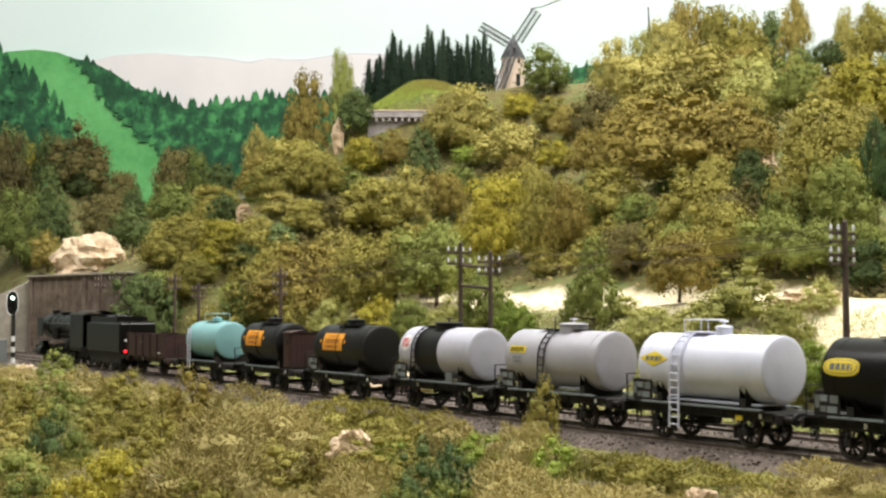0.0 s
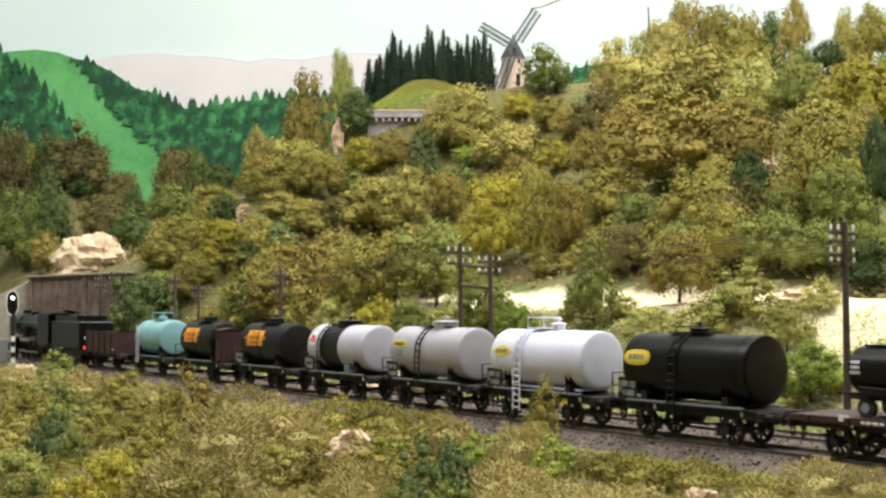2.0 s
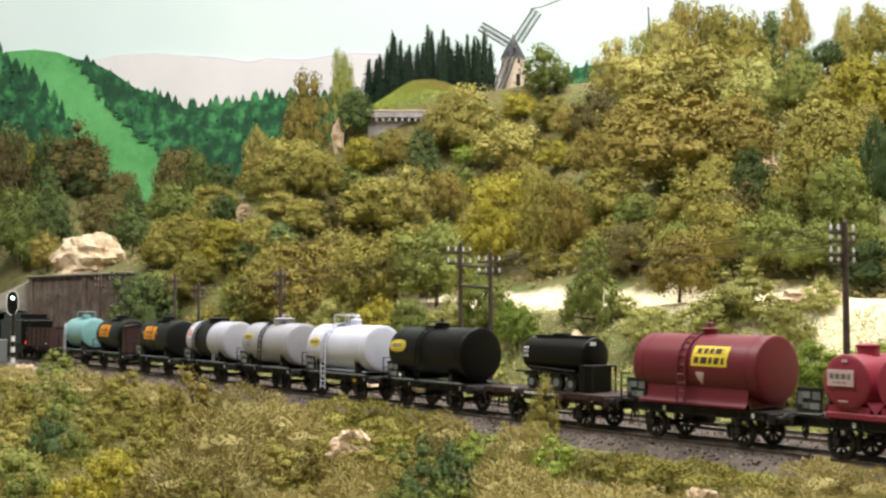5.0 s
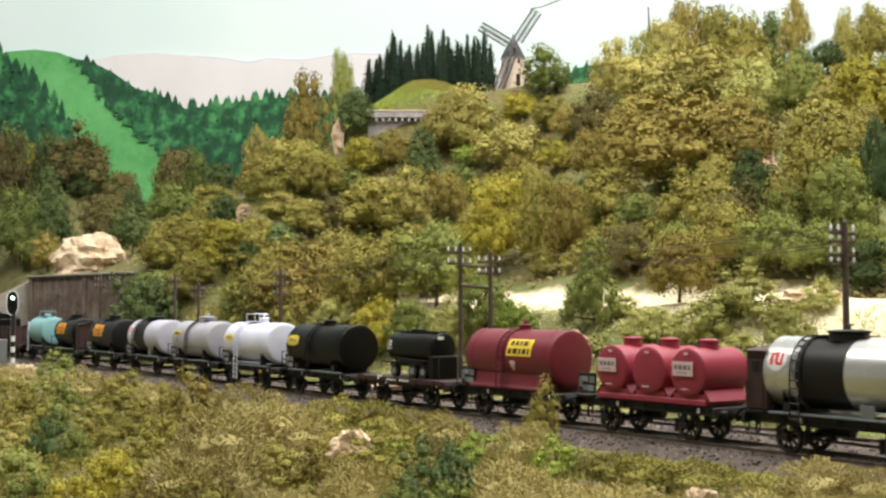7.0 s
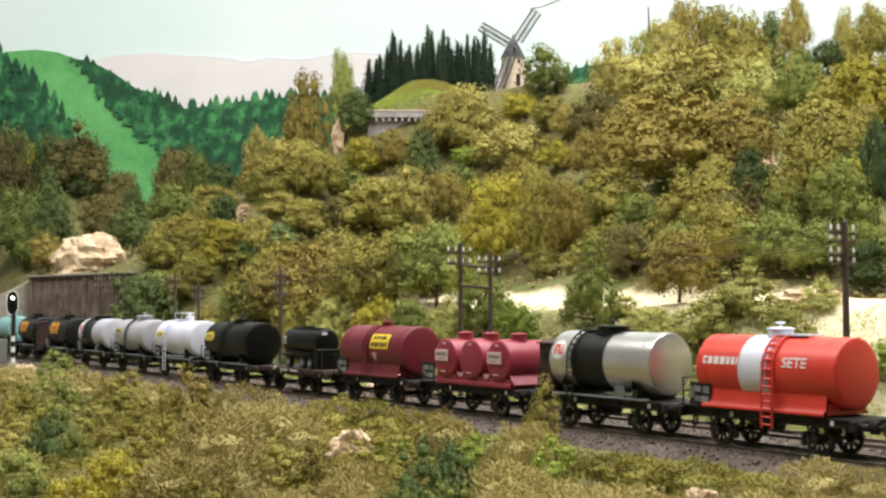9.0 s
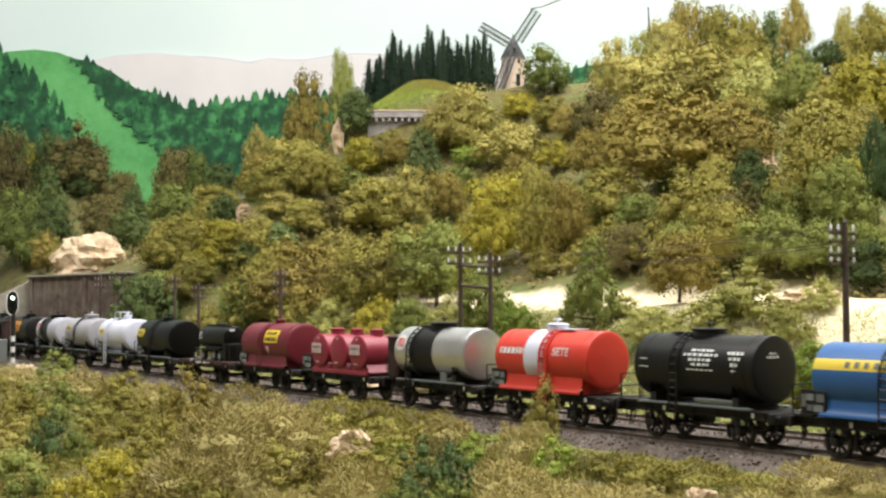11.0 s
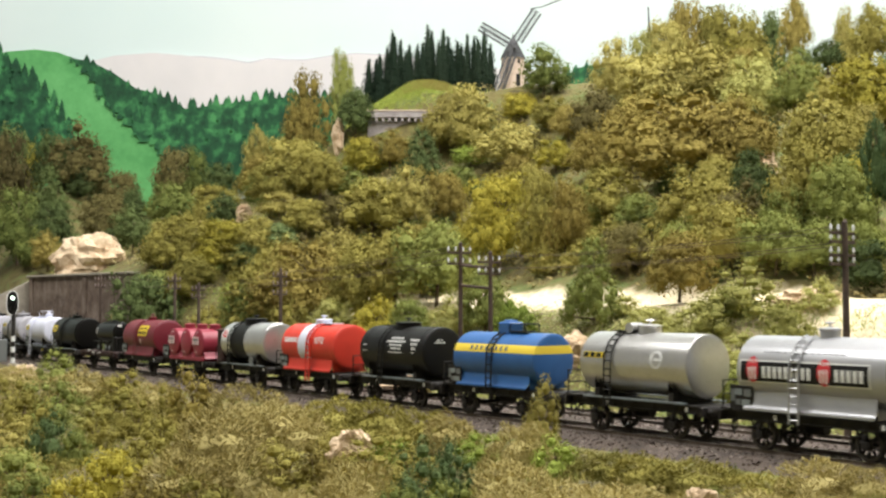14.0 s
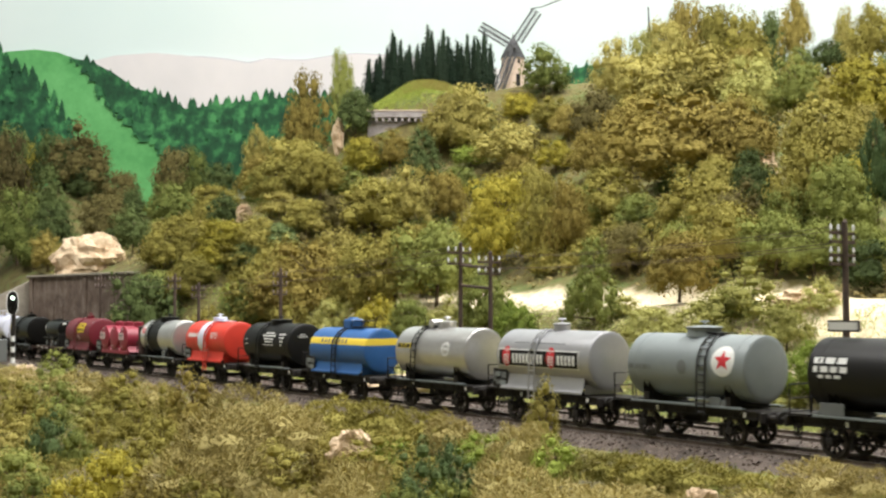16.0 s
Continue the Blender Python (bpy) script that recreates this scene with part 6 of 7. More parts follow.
for i in range(17):
    s = -12 + 2.7 * i + FILL.uniform(-0.8, 0.8)
    x, y = to_xy(s, FILL.uniform(23.2, 26.5) - (3.4 if s < 3 else 0.0))
    hh = FILL.uniform(2.0, 3.3)
    plant("bush", x, y, hh, hh * FILL.uniform(1.0, 1.4), FILL.choices(["olive", "green", "russet", "dark"], [5, 4, 2, 2])[0], "undergrowth of the wood", "at the foot of the wood", 0.1)

# ---- cypress row, knoll wall and windmill ----
for i in range(24):
    f = i / 23
    plant("spire", -9.6 + 15.6 * f + TREE_RNG.uniform(-0.25, 0.25), 158.5 - 1.5 * f + TREE_RNG.uniform(-1.2, 1.2), TREE_RNG.uniform(7.6, 11.2) * (1.0 if i > 2 else 0.75 + 0.1 * i), TREE_RNG.uniform(3.0, 3.7), "cypress", "row of cypresses", "in the row above the knoll", 0.2)

ASHLAR = surface("grey_stone", (0.25, 0.22, 0.215), (0.42, 0.375, 0.37), 0.9, big=1.2, fine=0.15, bump=0.5, dirt=0.4, dirt_colour=(0.09, 0.08, 0.07))
PINK_STONE = surface("pale_stone", (0.52, 0.40, 0.31), (0.66, 0.53, 0.43), 0.9, big=1.5, fine=0.2, bump=0.4, dirt=0.25, dirt_colour=(0.3, 0.2, 0.14))
GREY_WOOD = surface("dark_grey_wood", (0.05, 0.05, 0.055), (0.11, 0.11, 0.115), 0.8, big=0.6, fine=0.08)
LIMESTONE = surface("limestone", (0.44, 0.29, 0.17), (0.76, 0.62, 0.44), 0.95, big=1.4, fine=0.2, bump=0.8, dirt=0.45, dirt_colour=(0.34, 0.22, 0.12))


def arcade():
    """A low stone parapet wall on small arches, below the grassy knoll."""
    w = thing("stone_wall", "grey stone wall with corbelled top below the knoll", "wall", m=place(-4.3, 139.6, 0))
    z = 24.9
    part("wall_body", Shape().box(0, 0.4, z - 0.6, 8.8, 0.5, 3.4, 0.05), ASHLAR, w)
    part("parapet", Shape().box(0, -0.05, z + 1.75, 9.0, 0.9, 0.75, 0.06), ASHLAR, w)
    part("coping", Shape().box(0, -0.05, z + 2.18, 9.2, 1.05, 0.14, 0.03), PINK_STONE, w)
    for i in range(12):
        part("corbel", shared("corbel", lambda: Shape().box(0, -0.1, z + 1.15, 0.3, 0.7, 0.5, 0.04)), ASHLAR, w, at=(-4.1 + 0.745 * i, 0, 0))


def windmill():
    x, y = 8.7, 150.0
    z = land_at(x, y) - 0.6
    w = thing("windmill", "pale stone windmill with dark cap and lattice sails", "windmill", m=place(x, y, z))
    h = 35.3 - z
    part("tower", Shape().lathe([(-1.2, 1.85), (h * 0.5, 1.62), (h, 1.4), (h, 0.01)], "z", (0, 0, 0), 28), PINK_STONE, w, smooth=40)
    part("cap", Shape().lathe([(h - 0.05, 1.55), (h + 0.15, 1.52), (h + 0.9, 1.15), (h + 1.9, 0.62), (h + 2.5, 0.3), (h + 2.7, 0.12), (h + 3.3, 0.04), (h + 3.35, 0)], "z", (0, 0, 0), 24), GREY_WOOD, w, smooth=40)
    part("door", Shape().box(0.55, -1.5, h * 0.42, 0.5, 0.5, 1.5, 0.03), MATT_BLACK, w)
    part("window", Shape().box(0.65, -1.3, h * 0.9, 0.35, 0.3, 0.5, 0.02), MATT_BLACK, w)
    part("windshaft", Shape().rod((0, -0.5, h + 0.9), (0, -2.2, h + 1.15), 0.24), GREY_WOOD, w)
    for deg, long in ((149, 4.8), (57, 5.2), (251, 5.4)):
        a = math.radians(deg)
        ux, uz = math.cos(a), math.sin(a)
        s = Shape()
        c = Vector((0, -2.0, h + 1.15))
        u, v = Vector((ux, 0, uz)), Vector((-uz, -0.25, ux)).normalized()
        s.rod(c, c + u * long, 0.15, 0.11, 6)
        for k in (-0.6, 0.6):
            s.rod(c + u * 0.9 + v * k, c + u * long + v * k, 0.11, seg=5)
        n = 26
        for i in range(n + 1):
            p = c + u * (0.9 + (long - 0.9) * i / n)
            s.rod(p - v * 0.6, p + v * 0.6, 0.03, seg=4)
        part("sail", s, GREY_WOOD, w, "dark wooden lattice sail")
    # thin dark rod that bends away up and right from the sail tip
    tip = Vector((2.0, -2.0, h + 5.8))
    part("loose_spar", Shape().rod(tip, tip + Vector((1.5, 0, 0.25)), 0.06, 0.07, 5).rod(tip + Vector((1.5, 0, 0.25)), tip + Vector((4.6, 0, 1.5)), 0.07, 0.1, 5), GREY_WOOD, w, "thin bent dark rod at the sail tip")
    part("tail_pole", Shape().rod((-0.3, -1.4, h + 0.2), (-1.6, -2.0, 0.0), 0.07, seg=6), GREY_WOOD, w)


arcade()
windmill()
mast = thing("mast", "thin dark mast on the hill top", "mast", m=place(26.2, 152.0, land_at(26.2, 152.0)))
part("pole", Shape().rod((0, 0, -0.5), (-0.3, 0, 42.3 - land_at(26.2, 152.0)), 0.16, 0.1, 8), GREY_WOOD, mast)
part("foot", Shape().box(0, 0, 0.1, 0.7, 0.7, 0.5, 0.05), ASHLAR, mast)

# ---- retaining wall beside the far track ----
CONCRETE, n_, l_, b_ = nodes_of("stained_concrete")
obj = n_.new("ShaderNodeTexCoord").outputs["Object"]
mp = n_.new("ShaderNodeMapping")
mp.inputs["Scale"].default_value = (1, 1, 0.8)
l_.new(obj, mp.inputs[0])
st, fi = noise_node(n_, l_, 1.8, 8.0, 0.75, mp.outputs[0]), noise_node(n_, l_, 0.2, 5.0, 0.7, obj)
r_ = ramp_node(n_, [(0.32, (0.075, 0.052, 0.038)), (0.5, (0.165, 0.12, 0.092)), (0.68, (0.30, 0.245, 0.20))])
l_.new(st.outputs["Fac"], r_.inputs[0])
l_.new(r_.outputs[0], b_.inputs["Base Color"])
b_.inputs["Roughness"].default_value = 0.95
bp_ = n_.new("ShaderNodeBump")
bp_.inputs["Strength"].default_value, bp_.inputs["Distance"].default_value = 0.6, 0.08 * S
l_.new(fi.outputs["Fac"], bp_.inputs["Height"])
l_.new(bp_.outputs[0], b_.inputs["Normal"])
PALE_CONCRETE = surface("pale_concrete", (0.24, 0.21, 0.17), (0.36, 0.32, 0.26), 0.95, big=1.5, fine=0.2, bump=0.4, dirt=0.4, dirt_colour=(0.12, 0.1, 0.07))


def retaining_wall():
    ax, ay, bx_, by_ = -43.2, 127.0, -28.6, 111.0
    long, turn = math.hypot(bx_ - ax, by_ - ay), math.degrees(math.atan2(by_ - ay, bx_ - ax))
    w = tagged(thing("retaining_wall", "dark stained concrete retaining wall beside the track", "wall", m=place(ax, ay, 0, 0, 0, turn)), kind="structure")
    part("wall_face", Shape().box(long / 2, 0.5, 3.5, long, 1.0, 8.2, 0.05), CONCRETE, w)
    part("coping", Shape().box(long / 2, 0.4, 7.68, long + 0.3, 1.4, 0.22, 0.04), PALE_CONCRETE, w)
    for k in (0.04, 0.6):
        part("pilaster", Shape().box(long * k, -0.08, 3.4, 0.7, 0.3, 7.9, 0.04), CONCRETE, w)
    n = Shape()
    n.sheet([math.pi * i / 12 for i in range(13)], [0.72, 1.0], lambda a, r: (long * 0.33 + 1.25 * r * math.cos(a), -0.05 - (0.06 if r > 0.9 else 0), 4.6 + 1.25 * r * math.sin(a)))
    n.box(long * 0.33 - 1.08, -0.08, 3.6, 0.34, 0.16, 2.0).box(long * 0.33 + 1.08, -0.08, 3.6, 0.34, 0.16, 2.0)
    part("blind_arch", n, CONCRETE, w)
    e = Shape()
    e.add([(-0.02, 1.0, -0.6), (-0.02, 1.0, 7.6), (-1.3, -5.0, -0.6), (-1.3, -5.0, 4.6), (-0.9, 1.1, -0.6), (-0.9, 1.1, 7.6), (-2.1, -4.8, -0.6), (-2.1, -4.8, 4.6)],
          [(0, 1, 3, 2), (4, 6, 7, 5), (1, 5, 7, 3), (2, 3, 7, 6), (0, 4, 5, 1)])
    part("wing_wall", e, PALE_CONCRETE, w, "pale sloping end wall")


retaining_wall()


def rock(x, y, wide, deep, high, seed, label, sink=0.3, category="rock"):
    rng = random.Random(seed)
    bm = bmesh.new()
    bmesh.ops.create_icosphere(bm, subdivisions=4, radius=1.0)
    off = Vector((rng.uniform(0, 50), rng.uniform(0, 50), 0))
    for v in bm.verts:
        d = v.co.normalized()
        k = 1 + 0.3 * noise.noise(d * 1.3 + off) + 0.2 * noise.noise(d * 3.1 + off) + 0.16 * abs(noise.noise(d * 6 + off)) - 0.12 * abs(noise.noise(d * 13 + off))
        k = (round(k * 8) / 8 * 0.5 + k * 0.5) * (1 + 0.07 * math.copysign(1, math.sin(d.z * 11 + 3 * noise.noise(d * 2 + off))))
        v.co = Vector((d.x * k * wide / 2, d.y * k * deep / 2, (d.z * k * 0.5 + 0.42) * high))
    s = Shape().add([v.co[:] for v in bm.verts], [[v.index for v in f.verts] for f in bm.faces])
    bm.free()
    o = part("rock", s, LIMESTONE, smooth=20)
    o.matrix_basis = place(x, y, land_at(x, y) - sink)
    return tagged(o, label, category)


rock(-35.9, 123.8, 7.0, 4.0, 5.6, 3, "pale limestone outcrop above the retaining wall", 1.3)
rock(-20.6, 126.0, 1.6, 1.4, 2.4, 4, "small white rock between the trees")
rock(-3.05, 40.0, 1.5, 1.0, 1.8, 5, "cream limestone boulder in the trackside grass", 0.05)
rock(-29.3, 85.5, 1.8, 1.4, 1.5, 6, "pale rock among trackside bushes", 0.2)
rock(-4.2, 25.5, 0.5, 0.4, 0.35, 7, "small pale stone in the grass", 0.05)
rock(6.45, 31.0, 0.9, 0.6, 1.15, 8, "small pale stone in the grass", 0.05)
rock(-12.1, 140.0, 1.3, 2.0, 4.6, 13, "pale cliff between hilltop trees", 1.0)
rock(24.1, 91.0, 1.9, 1.6, 2.4, 10, "pale pinkish rock face among trees", 0.2)
rock(7.2, 66.0, 2.6, 2.0, 2.6, 11, "sandy rock face beside the lane", 1.0)
rock(17.7, 58.6, 3.2, 1.8, 1.4, 14, "sandy orange slope beside the lane", 0.7)
rock(-2.0, 71.5, 4.2, 2.6, 1.6, 12, "sandy rock face beside the lane", 0.4)

# ---- telegraph line ----
POLE_WOOD = surface("creosoted_pole", (0.045, 0.03, 0.022), (0.11, 0.075, 0.055), 0.85, big=0.7, fine=0.08, bump=0.4)
# darker, reddish insulator colour for the farther poles
DULL_PORCELAIN = paint("dull_porcelain", (0.30, 0.23, 0.21), 0.5)
PORCELAIN = paint("white_porcelain", (0.8, 0.8, 0.82), 0.25, wear=0.0)
LINE_TURN = 90 - math.degrees(-0.614)


def telegraph_pole(x, y, top, arms=3, double=False, wide=1.5):
    z = land_at(x, y)
    p = thing("telegraph_pole", "dark wooden telegraph pole with white insulators", "pole", "telegraph poles along the line", m=place(x, y, z, 0, 0, LINE_TURN))
    h = top - z
    part("post", Shape().rod((0, 0, -0.5), (0, 0, h), 0.15, 0.11, 10).lathe([(h, 0.12), (h + 0.14, 0.0)], "z", (0, 0, 0), 10), POLE_WOOD, p)
    for k in range(arms):
        za = h - 0.5 - 0.62 * k if y > 50 else h - 0.42 - (0.0, 0.34, 0.86, 1.2)[k]
        arm = part("cross_arm", Shape().box(0.12, 0, za, 0.1, wide, 0.12, 0.01), POLE_WOOD, p)
        for i in range(4):
            yy = (-0.46 + 0.307 * i) * wide
            part("insulator", shared("insulator" if y < 80 else "far_insulator", lambda: Shape().rod((0, 0, 0), (0, 0, 0.14), 0.02, seg=5).lathe([(0.1, 0.0), (0.1, 0.068), (0.17, 0.06), (0.2, 0.045), (0.27, 0.048), (0.3, 0.0)], "z", (0, 0, 0), 8)), PORCELAIN if y < 80 else DULL_PORCELAIN, arm, "white porcelain insulator" if y < 80 else "dull reddish insulator", at=(0.12, yy, za + 0.04))
    return p


POLES = [(15.46, 46.75, 7.9, 4, 1.5), (2.54, 65.0, 7.5, 2, 1.5), (0.97, 67.0, 8.1, 2, 1.6), (-11.26, 84.5, 7.2, 3, 1.1), (-19.2, 95.75, 6.4, 2, 1.1), (-21.9, 99.5, 7.2, 2, 1.1), (-29.7, 110.3, 7.5, 2, 1.0), (-31.9, 113.4, 7.5, 2, 1.0)]
for x, y, top, arms, wide in POLES:
    telegraph_pole(x, y, top, arms, wide=wide)
tie = tagged(part("tie_beam", Shape().rod((2.54, 65.0, 6.7), (0.97, 67.0, 6.9), 0.08).rod((2.54, 65.0, 5.6), (0.97, 67.0, 5.8), 0.08), POLE_WOOD), "dark beams tying two telegraph poles together", "beam")
for (xa, ya, ta, _, wa), (xb, yb, tb, _, wb) in zip(POLES[:-1], POLES[1:]):
    if math.hypot(xa - xb, ya - yb) < 8:
        continue
    for k, side in ((0, -0.45), (0, 0.45), (1, -0.45), (1, 0.45)):
        s = Shape()
        pts = []
        for i in range(13):
            f = i / 12
            ox, oy = -HY * side * (wa + (wb - wa) * f), HX * side * (wa + (wb - wa) * f)
            pts.append((xa + (xb - xa) * f + ox, ya + (yb - ya) * f + oy, ta + (tb - ta) * f - 0.2 - 0.62 * k - 0.5 * 4 * f * (1 - f) * 0.5))
        s.tube(pts, 0.011)
        tagged(part("telegraph_wire", s, POLE_WOOD), "thin sagging telegraph wire between two poles", "wire", "telegraph wires")

# ---- colour-light signal ----
GLOW, n_, l_, b_ = nodes_of("lit_signal_lens")
b_.inputs["Base Color"].default_value = (0.8, 1.0, 0.85, 1)
b_.inputs["Emission Color"].default_value = (0.80, 1.0, 0.82, 1)
b_.inputs["Emission Strength"].default_value = 4.0


def signal(x, y):
    z = land_at(x, y)
    s = thing("railway_signal", "black oval colour-light signal with lit lens", "signal", m=place(x, y, z, 0, 0, 22))
    h = 5.9 - z
    part("post", Shape().rod((0.1, 0, 0), (0.1, 0, h - 1.6), 0.16, 0.14, 10), FRAME_BLACK, s)
    for k in range(3):
        part("white_band", Shape().lathe([(0.3 + 0.9 * k, 0.17), (0.75 + 0.9 * k, 0.17)], "z", (0.1, 0, 0), 12), SIGN_WHITE, s)
    rim = [(0.44 * c, 0.98 * v) for c, v in oval(2, 2, 28, 0.8)]
    head = Shape()
    n = len(rim)
    zc = h - 1.0
    head.add([(a, d, zc + b) for d in (-0.05, 0.05) for a, b in rim], [tuple(range(n)), tuple(range(2 * n - 1, n - 1, -1))] + [(i, (i + 1) % n, n + (i + 1) % n, n + i) for i in range(n)])
    hd = part("head", head, MATT_BLACK, s)
    edge = Shape()
    edge.add([(a * k, d, zc + b * (1 + (k - 1) * 0.45)) for d in (-0.07, -0.055) for k in (1.0, 1.14) for a, b in rim], [(i, (i + 1) % n, n + (i + 1) % n, n + i) for i in range(n)] + [(n + i, n + (i + 1) % n, 3 * n + (i + 1) % n, 3 * n + i) for i in range(n)])
    part("head_rim", edge, SIGN_WHITE, hd)
    for zz, m in ((0.42, GLOW), (-0.1, MATT_BLACK), (-0.55, MATT_BLACK)):
        part("lens", Shape().lathe([(-0.12, 0.0), (-0.12, 0.15), (-0.04, 0.15)], "y", (0, 0, zc + zz), 16), m, hd)
        part("visor", Shape().lathe([(-0.32, 0.23), (-0.05, 0.23)], "y", (0, 0, zc + zz), 12, -90, 180), MATT_BLACK, hd)
    part("relay_box", Shape().box(-0.75, 0.2, 1.35, 0.8, 0.5, 1.9, 0.05), PANEL_GREY, s)
    part("ladder", ladder_shape(0.1, 0.5, 0, 0.3, h - 1.2, 0.36, 9), STEEL, s)
    part("foot", Shape().box(0.1, 0, 0.05, 0.9, 0.9, 0.4, 0.05), PALE_CONCRETE, s)


signal(-36.4, 103.0)

SCRUB = surface("foam_scrub", (0.058, 0.048, 0.016), (0.155, 0.12, 0.04), 0.95, big=2.6, fine=0.07, bump=1.0, dirt=0.6, dirt_colour=(0.14, 0.17, 0.045))


# ---- the near bank: bushes, tufts and grass ----
def bank(kind, x, y, high, wide, tone):
    plant(kind, x, y, high * (1.32 if y > 40 else 1.12), wide * 1.05, tone, "grass clumps of the near bank" if kind == "mound" else "bushes of the near bank", "on the bank before the track", 0.12)


bank("bush", -25.2, 80.0, 2.03, 2.75, "green")
bank("mound", -27.0, 77.0, 1.70, 2.98, "hay")
bank("mound", -19.5, 66.2, 2.06, 4.16, "hay")
bank("bush", -17.3, 65.5, 1.84, 2.55, "olive")
bank("mound", -14.8, 62.5, 1.52, 2.64, "hay")
bank("bush", -17.0, 53.5, 2.11, 2.58, "green")
bank("bush", -16.5, 47.8, 2.36, 2.53, "olive")
bank("bush", -14.4, 53.2, 1.63, 2.82, "olive")
bank("bush", -10.8, 53.0, 2.43, 2.46, "brown")
bank("bush", -11.9, 53.5, 1.93, 1.49, "olive")
bank("bush", -12.8, 51.2, 1.57, 2.00, "olive")
bank("mound", -8.5, 52.0, 2.00, 3.58, "hay")
bank("mound", -6.4, 48.8, 1.88, 3.35, "hay")
bank("mound", -8.0, 43.8, 1.99, 3.54, "hay")
bank("bush", -13.7, 42.8, 1.76, 1.67, "blue")
bank("bush", -12.6, 42.0, 1.49, 1.25, "green")
bank("bush", -12.4, 35.5, 1.80, 2.04, "green")
bank("bush", -9.6, 39.2, 1.80, 2.08, "olive")
bank("bush", -9.0, 33.2, 2.00, 1.91, "yellow")
bank("bush", -9.3, 30.8, 1.61, 1.63, "yellow")
bank("mound", -7.0, 33.0, 1.81, 2.99, "hay")
bank("mound", -5.7, 33.5, 2.01, 3.03, "hay")
bank("bush", -4.4, 33.8, 1.86, 2.26, "olive")
bank("bush", -3.5, 34.0, 2.01, 1.96, "brown")
bank("mound", -2.2, 32.5, 1.89, 2.43, "hay")
bank("mound", -2.5, 29.8, 1.72, 2.41, "hay")
bank("bush", -1.8, 39.0, 1.58, 1.38, "bright")
bank("bush", -0.7, 32.5, 2.13, 1.72, "blue")
bank("bush", 0.3, 34.5, 2.11, 1.51, "blue")
bank("mound", -4.5, 50.2, 1.53, 2.79, "olive")
bank("mound", -2.6, 47.8, 1.54, 3.00, "olive")
bank("mound", -0.8, 45.0, 1.42, 2.55, "olive")
bank("mound", 0.2, 43.2, 1.46, 2.20, "hay")
bank("bush", 1.2, 40.0, 1.44, 1.75, "bright")
bank("mound", 2.5, 39.2, 1.80, 2.22, "hay")
bank("bush", 3.4, 42.0, 2.12, 1.35, "straw")
bank("bush", 3.5, 37.5, 1.51, 1.64, "bright")
bank("mound", 1.8, 34.0, 1.72, 2.55, "hay")
bank("mound", 4.7, 36.5, 1.13, 2.12, "olive")
bank("mound", 5.9, 35.5, 1.20, 2.65, "olive")
bank("mound", 7.1, 34.2, 1.13, 2.77, "olive")
bank("mound", 8.3, 32.8, 0.94, 2.65, "olive")
bank("mound", 9.8, 32.0, 1.43, 2.16, "hay")
bank("mound", 10.9, 31.2, 1.27, 1.96, "hay")
bank("mound", 3.2, 32.0, 1.39, 2.59, "hay")
bank("mound", 4.5, 31.0, 1.34, 2.81, "hay")
bank("mound", 1.6, 29.8, 1.52, 2.41, "hay")
bank("mound", 7.8, 29.8, 1.10, 2.59, "hay")
bank("bush", -5.8, 29.5, 1.60, 2.05, "olive")
bank("bush", -10.4, 31.0, 1.59, 1.78, "green")
bank("mound", -7.3, 48.2, 1.52, 2.63, "hay")
bank("mound", -5.4, 47.2, 1.35, 2.27, "hay")
bank("bush", -13.5, 47.5, 1.52, 1.54, "olive")
bank("bush", -10.8, 47.0, 1.50, 1.75, "olive")
bank("bush", 0.1, 30.2, 1.64, 1.40, "green")
bank("mound", 6.0, 30.5, 1.18, 2.21, "hay")
bank("mound", 9.4, 29.0, 1.15, 2.11, "hay")
bank("bush", -1.1, 29.2, 1.58, 1.49, "green")
bank("bush", -7.0, 29.2, 1.56, 1.63, "brown")
bank("mound", -3.8, 28.8, 1.55, 2.08, "hay")

BANK = random.Random(123)
done = 0
while done < 48:
    y = 29 + 62 * BANK.random() ** 1.4
    x = y * BANK.uniform(-0.385, 0.385)
    s, n = to_sn(x, y)
    if n > -5.2 or n < -28 or (x > -0.02 * y and BANK.random() < 0.35) or (n > -8 and BANK.random() < 0.6):
        continue
    done += 1
    near_line = ease(-12, -5, n)
    hh = (0.7 + 0.8 * BANK.random() ** 1.6) * (1 - 0.4 * near_line) * (1.1 if x < 0 else 0.75)
    tone = BANK.choices(["straw", "olive", "brown", "green", "pale", "blue"], [24, 36, 20, 12, 8, 4])[0]
    bank("bush", x, y, hh, hh * BANK.uniform(1.2, 1.8), tone)


def grass(count, seed, spread_, tone, name, label):
    """Fibre grass: thin bent blades in tufts, one object."""
    rng, s = random.Random(seed), Shape()
    for i in range(count):
        x, y = spread_(rng)
        if x is None:
            continue
        z = land_at(x, y) + (lump(x, y) if to_sn(x, y)[1] < -4 else 0.0)
        hh = rng.uniform(0.15, 0.42)
        for b in range(7):
            a, lean = rng.uniform(0, 6.28), rng.uniform(0.1, 0.9)
            px_, py_ = x + rng.gauss(0, 0.12), y + rng.gauss(0, 0.12)
            q = (math.cos(a) * 0.018, math.sin(a) * 0.018)
            tip = (px_ + lean * hh * math.sin(a), py_ - lean * hh * math.cos(a), z + hh * rng.uniform(0.7, 1.1))
            s.add([(px_ - q[0], py_ - q[1], z - 0.05), (px_ + q[0], py_ + q[1], z - 0.05), tip], [(0, 1, 2)])
    return tagged(part(name, s, TONES[tone]), label, "grass", kind="stuff")


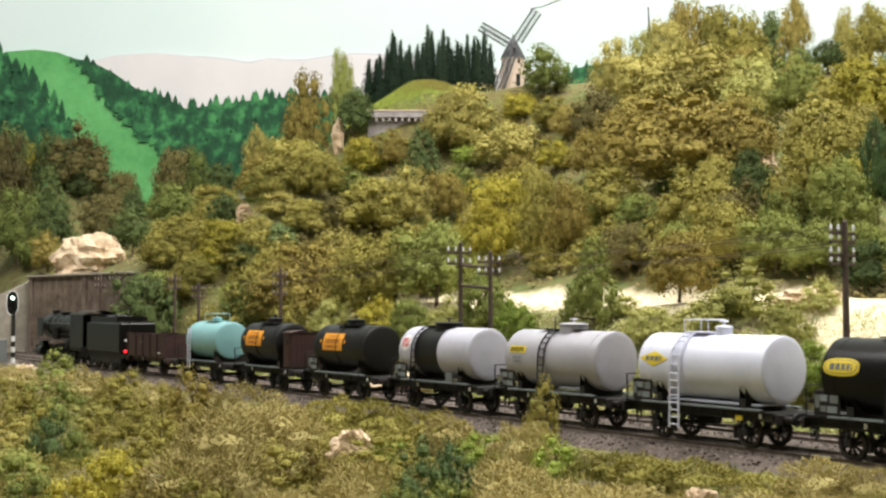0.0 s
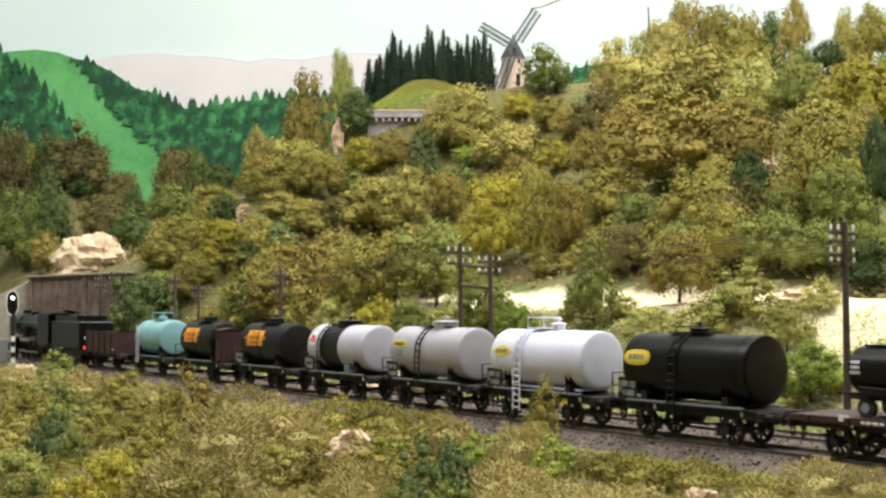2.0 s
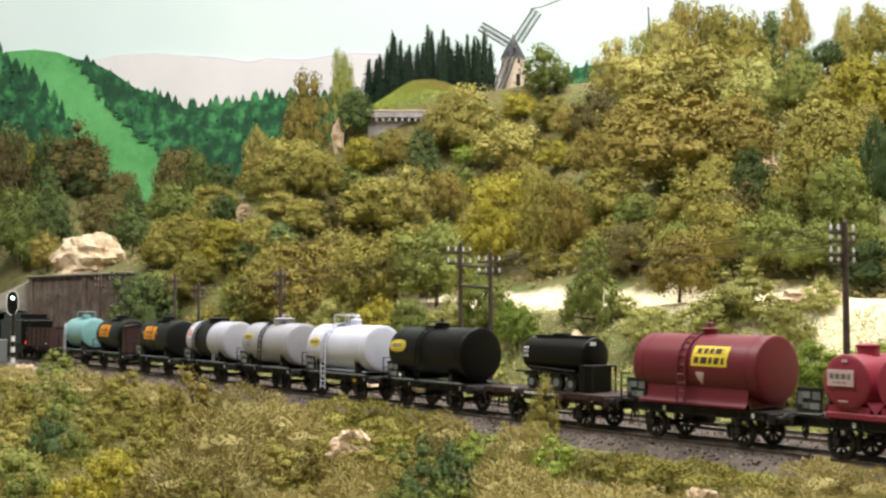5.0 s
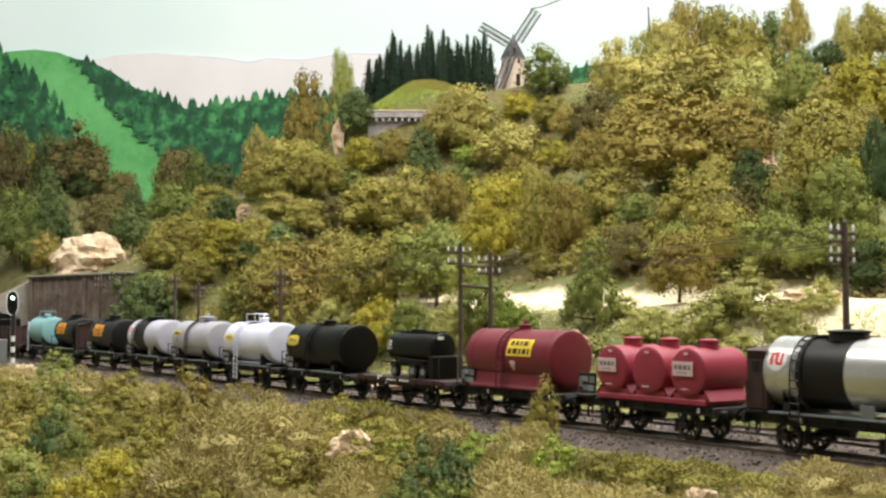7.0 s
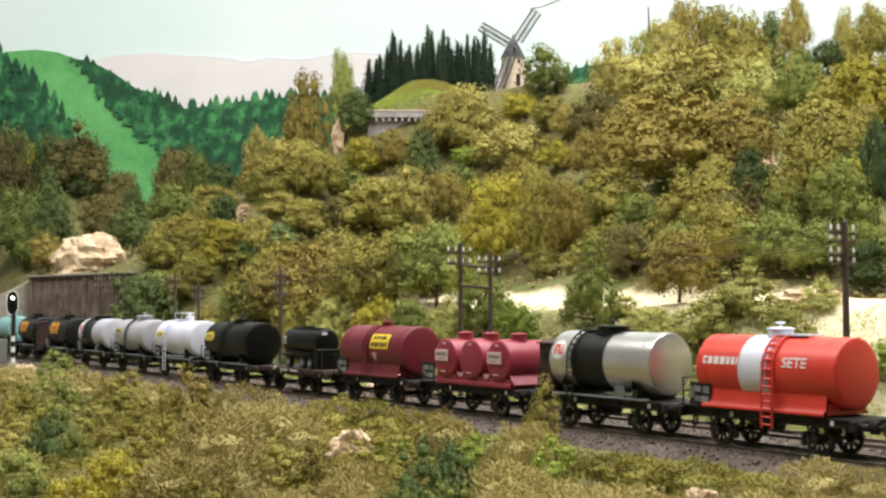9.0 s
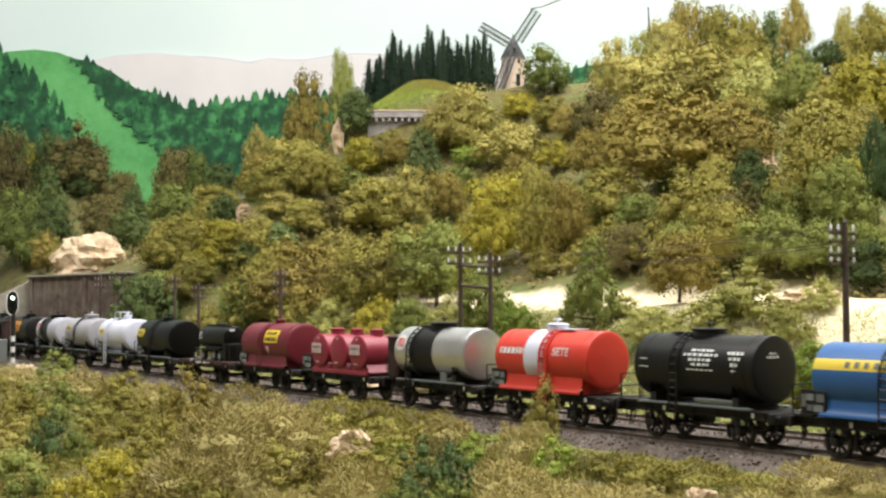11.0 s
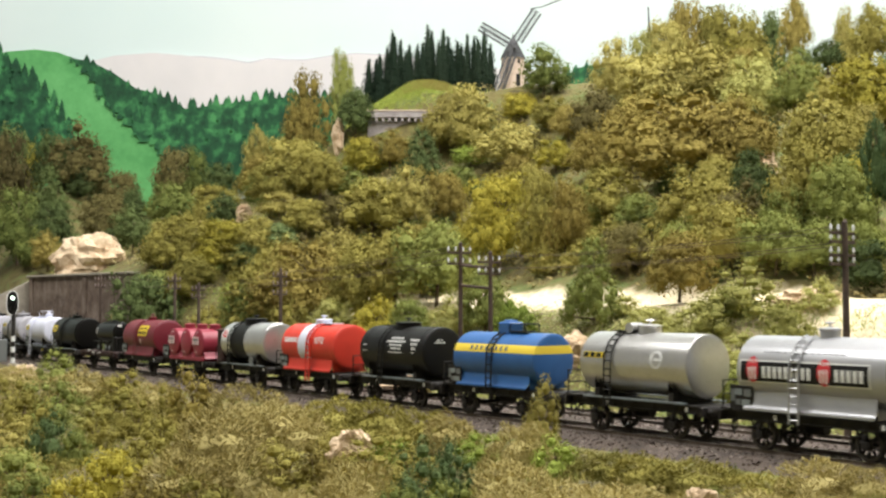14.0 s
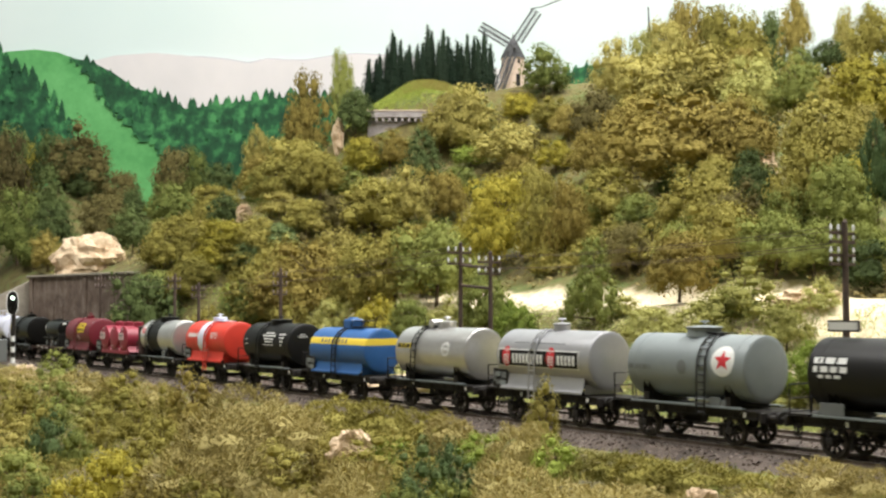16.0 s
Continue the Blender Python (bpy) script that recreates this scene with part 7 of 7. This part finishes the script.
def cover(name, label, material, count, seed, spot, high, size):
    """Ground foam: a lumpy carpet of small flakes, one object."""
    rng, s = random.Random(seed), Shape()
    for i in range(count):
        x, y = spot(rng)
        if x is None:
            continue
        if to_sn(x, y)[1] < -4:
            z = land_at(x, y) + lump(x, y) + rng.uniform(-0.03, 0.09)
        else:
            k = noise.noise(Vector((x * 0.42, y * 0.42, 5.0 + seed)))
            k2 = noise.noise(Vector((x * 1.3, y * 1.3, 2.0 + seed)))
            z = land_at(x, y) + high * (max(0.0, k + 0.15) * 1.3 + 0.35 * (k2 + 0.4)) * rng.uniform(0.75, 1.08)
        q = size * rng.uniform(0.6, 1.4)
        a = Vector((rng.gauss(0, 0.7), rng.gauss(-0.35, 0.7), 1.0)).normalized()
        u = Matrix.Rotation(rng.uniform(0, 6.28), 3, a) @ a.orthogonal().normalized()
        v = a.cross(u)
        p = Vector((x, y, z))
        s.add([p - u * q, p + u * q * 0.7 - v * q * 0.75 + a * q * 0.3, p + u * q * 0.7 + v * q * 0.75], [(0, 1, 2)])
    return tagged(part(name, s, material), label, "ground cover", kind="stuff")


def near_spot(rng):
    y = 16 + 75 * rng.random() ** 1.7
    x = y * rng.uniform(-0.39, 0.39)
    s, n = to_sn(x, y)
    return (x, y) if -28.5 < n < -3.9 else (None, None)


def far_spot(rng):
    s, n = rng.uniform(-26, 70), rng.uniform(7.2, 15)
    return to_xy(s, n)


def wood_spot(rng):
    s, n = rng.uniform(-28, 112), 22.5 + 55 * rng.random() ** 1.3
    if s > 62:
        n -= 12
    elif s < 3:
        n -= 4.5
    x, y = to_xy(s, n)
    return (x, y) if y < 176 and abs(x) < 0.4 * y + 4 and not (abs(x + 3.5) < 7 and y > 138) else (None, None)


def knoll_spot(rng):
    return rng.gauss(-4.6, 3.0), rng.uniform(140.2, 154)


def knoll_top_spot(rng):
    return rng.gauss(-1.4, 1.7), rng.uniform(143.0, 152)


carpet = Shape()
carpet.sheet([-45 + 0.33 * i for i in range(400)], [-28.5 + 0.33 * j for j in range(75)], lambda u, v: (*to_xy(u, v), land(u, v) + lump(*to_xy(u, v)) - 0.02))
carpet.f = [q for q in carpet.f if all(abs(carpet.v[i][0]) < 0.42 * carpet.v[i][1] + 2 and carpet.v[i][1] > 12 for i in q)]
tagged(part("foam_scrub", carpet, SCRUB, smooth=180), "lumpy olive and straw foam scrub on the near bank", "ground cover", kind="stuff")
cover("ground_foam", "straw and olive foam scrub on the near bank", MEADOW_MIX, 90000, 11, near_spot, 1.0, 0.032)
cover("trackside_scrub", "green and straw scrub beside the tracks", VERGE_MIX, 36000, 12, far_spot, 0.9, 0.06)
cover("hill_floor", "olive undergrowth on the wooded slope", MEADOW_MIX, 26000, 13, wood_spot, 1.2, 0.13)
grass(7000, 5, near_spot, "straw", "dry_grass", "straw-coloured fibre grass on the near bank")
grass(4000, 6, near_spot, "green", "green_grass", "green fibre grass on the near bank")
grass(3000, 7, far_spot, "bright", "trackside_grass", "fresh green grass behind the tracks")
grass(4500, 8, knoll_spot, "bright", "knoll_grass", "fresh green grass on the knoll")
grass(5000, 9, knoll_top_spot, "straw", "knoll_straw", "dry straw-coloured grass on top of the knoll")


for slots in KINDS.values():
    for t_ob, used in slots:
        if not used:
            for c in list(t_ob.children):
                bpy.data.objects.remove(c)
            bpy.data.objects.remove(t_ob)


# ---- movement ----
def motions():
    for ob, s in MOVERS:
        walk(ob, [(0.25 * i, on_line(s + run(0.25 * i))) for i in range(65)])
    for axle, r, x in WHEELS:
        z = axle.location.z / S
        walk(axle, [(0.1 * i, place(x, 0, z, 0, math.degrees(run(0.1 * i) / r), 0)) for i in range(161)])


motions()
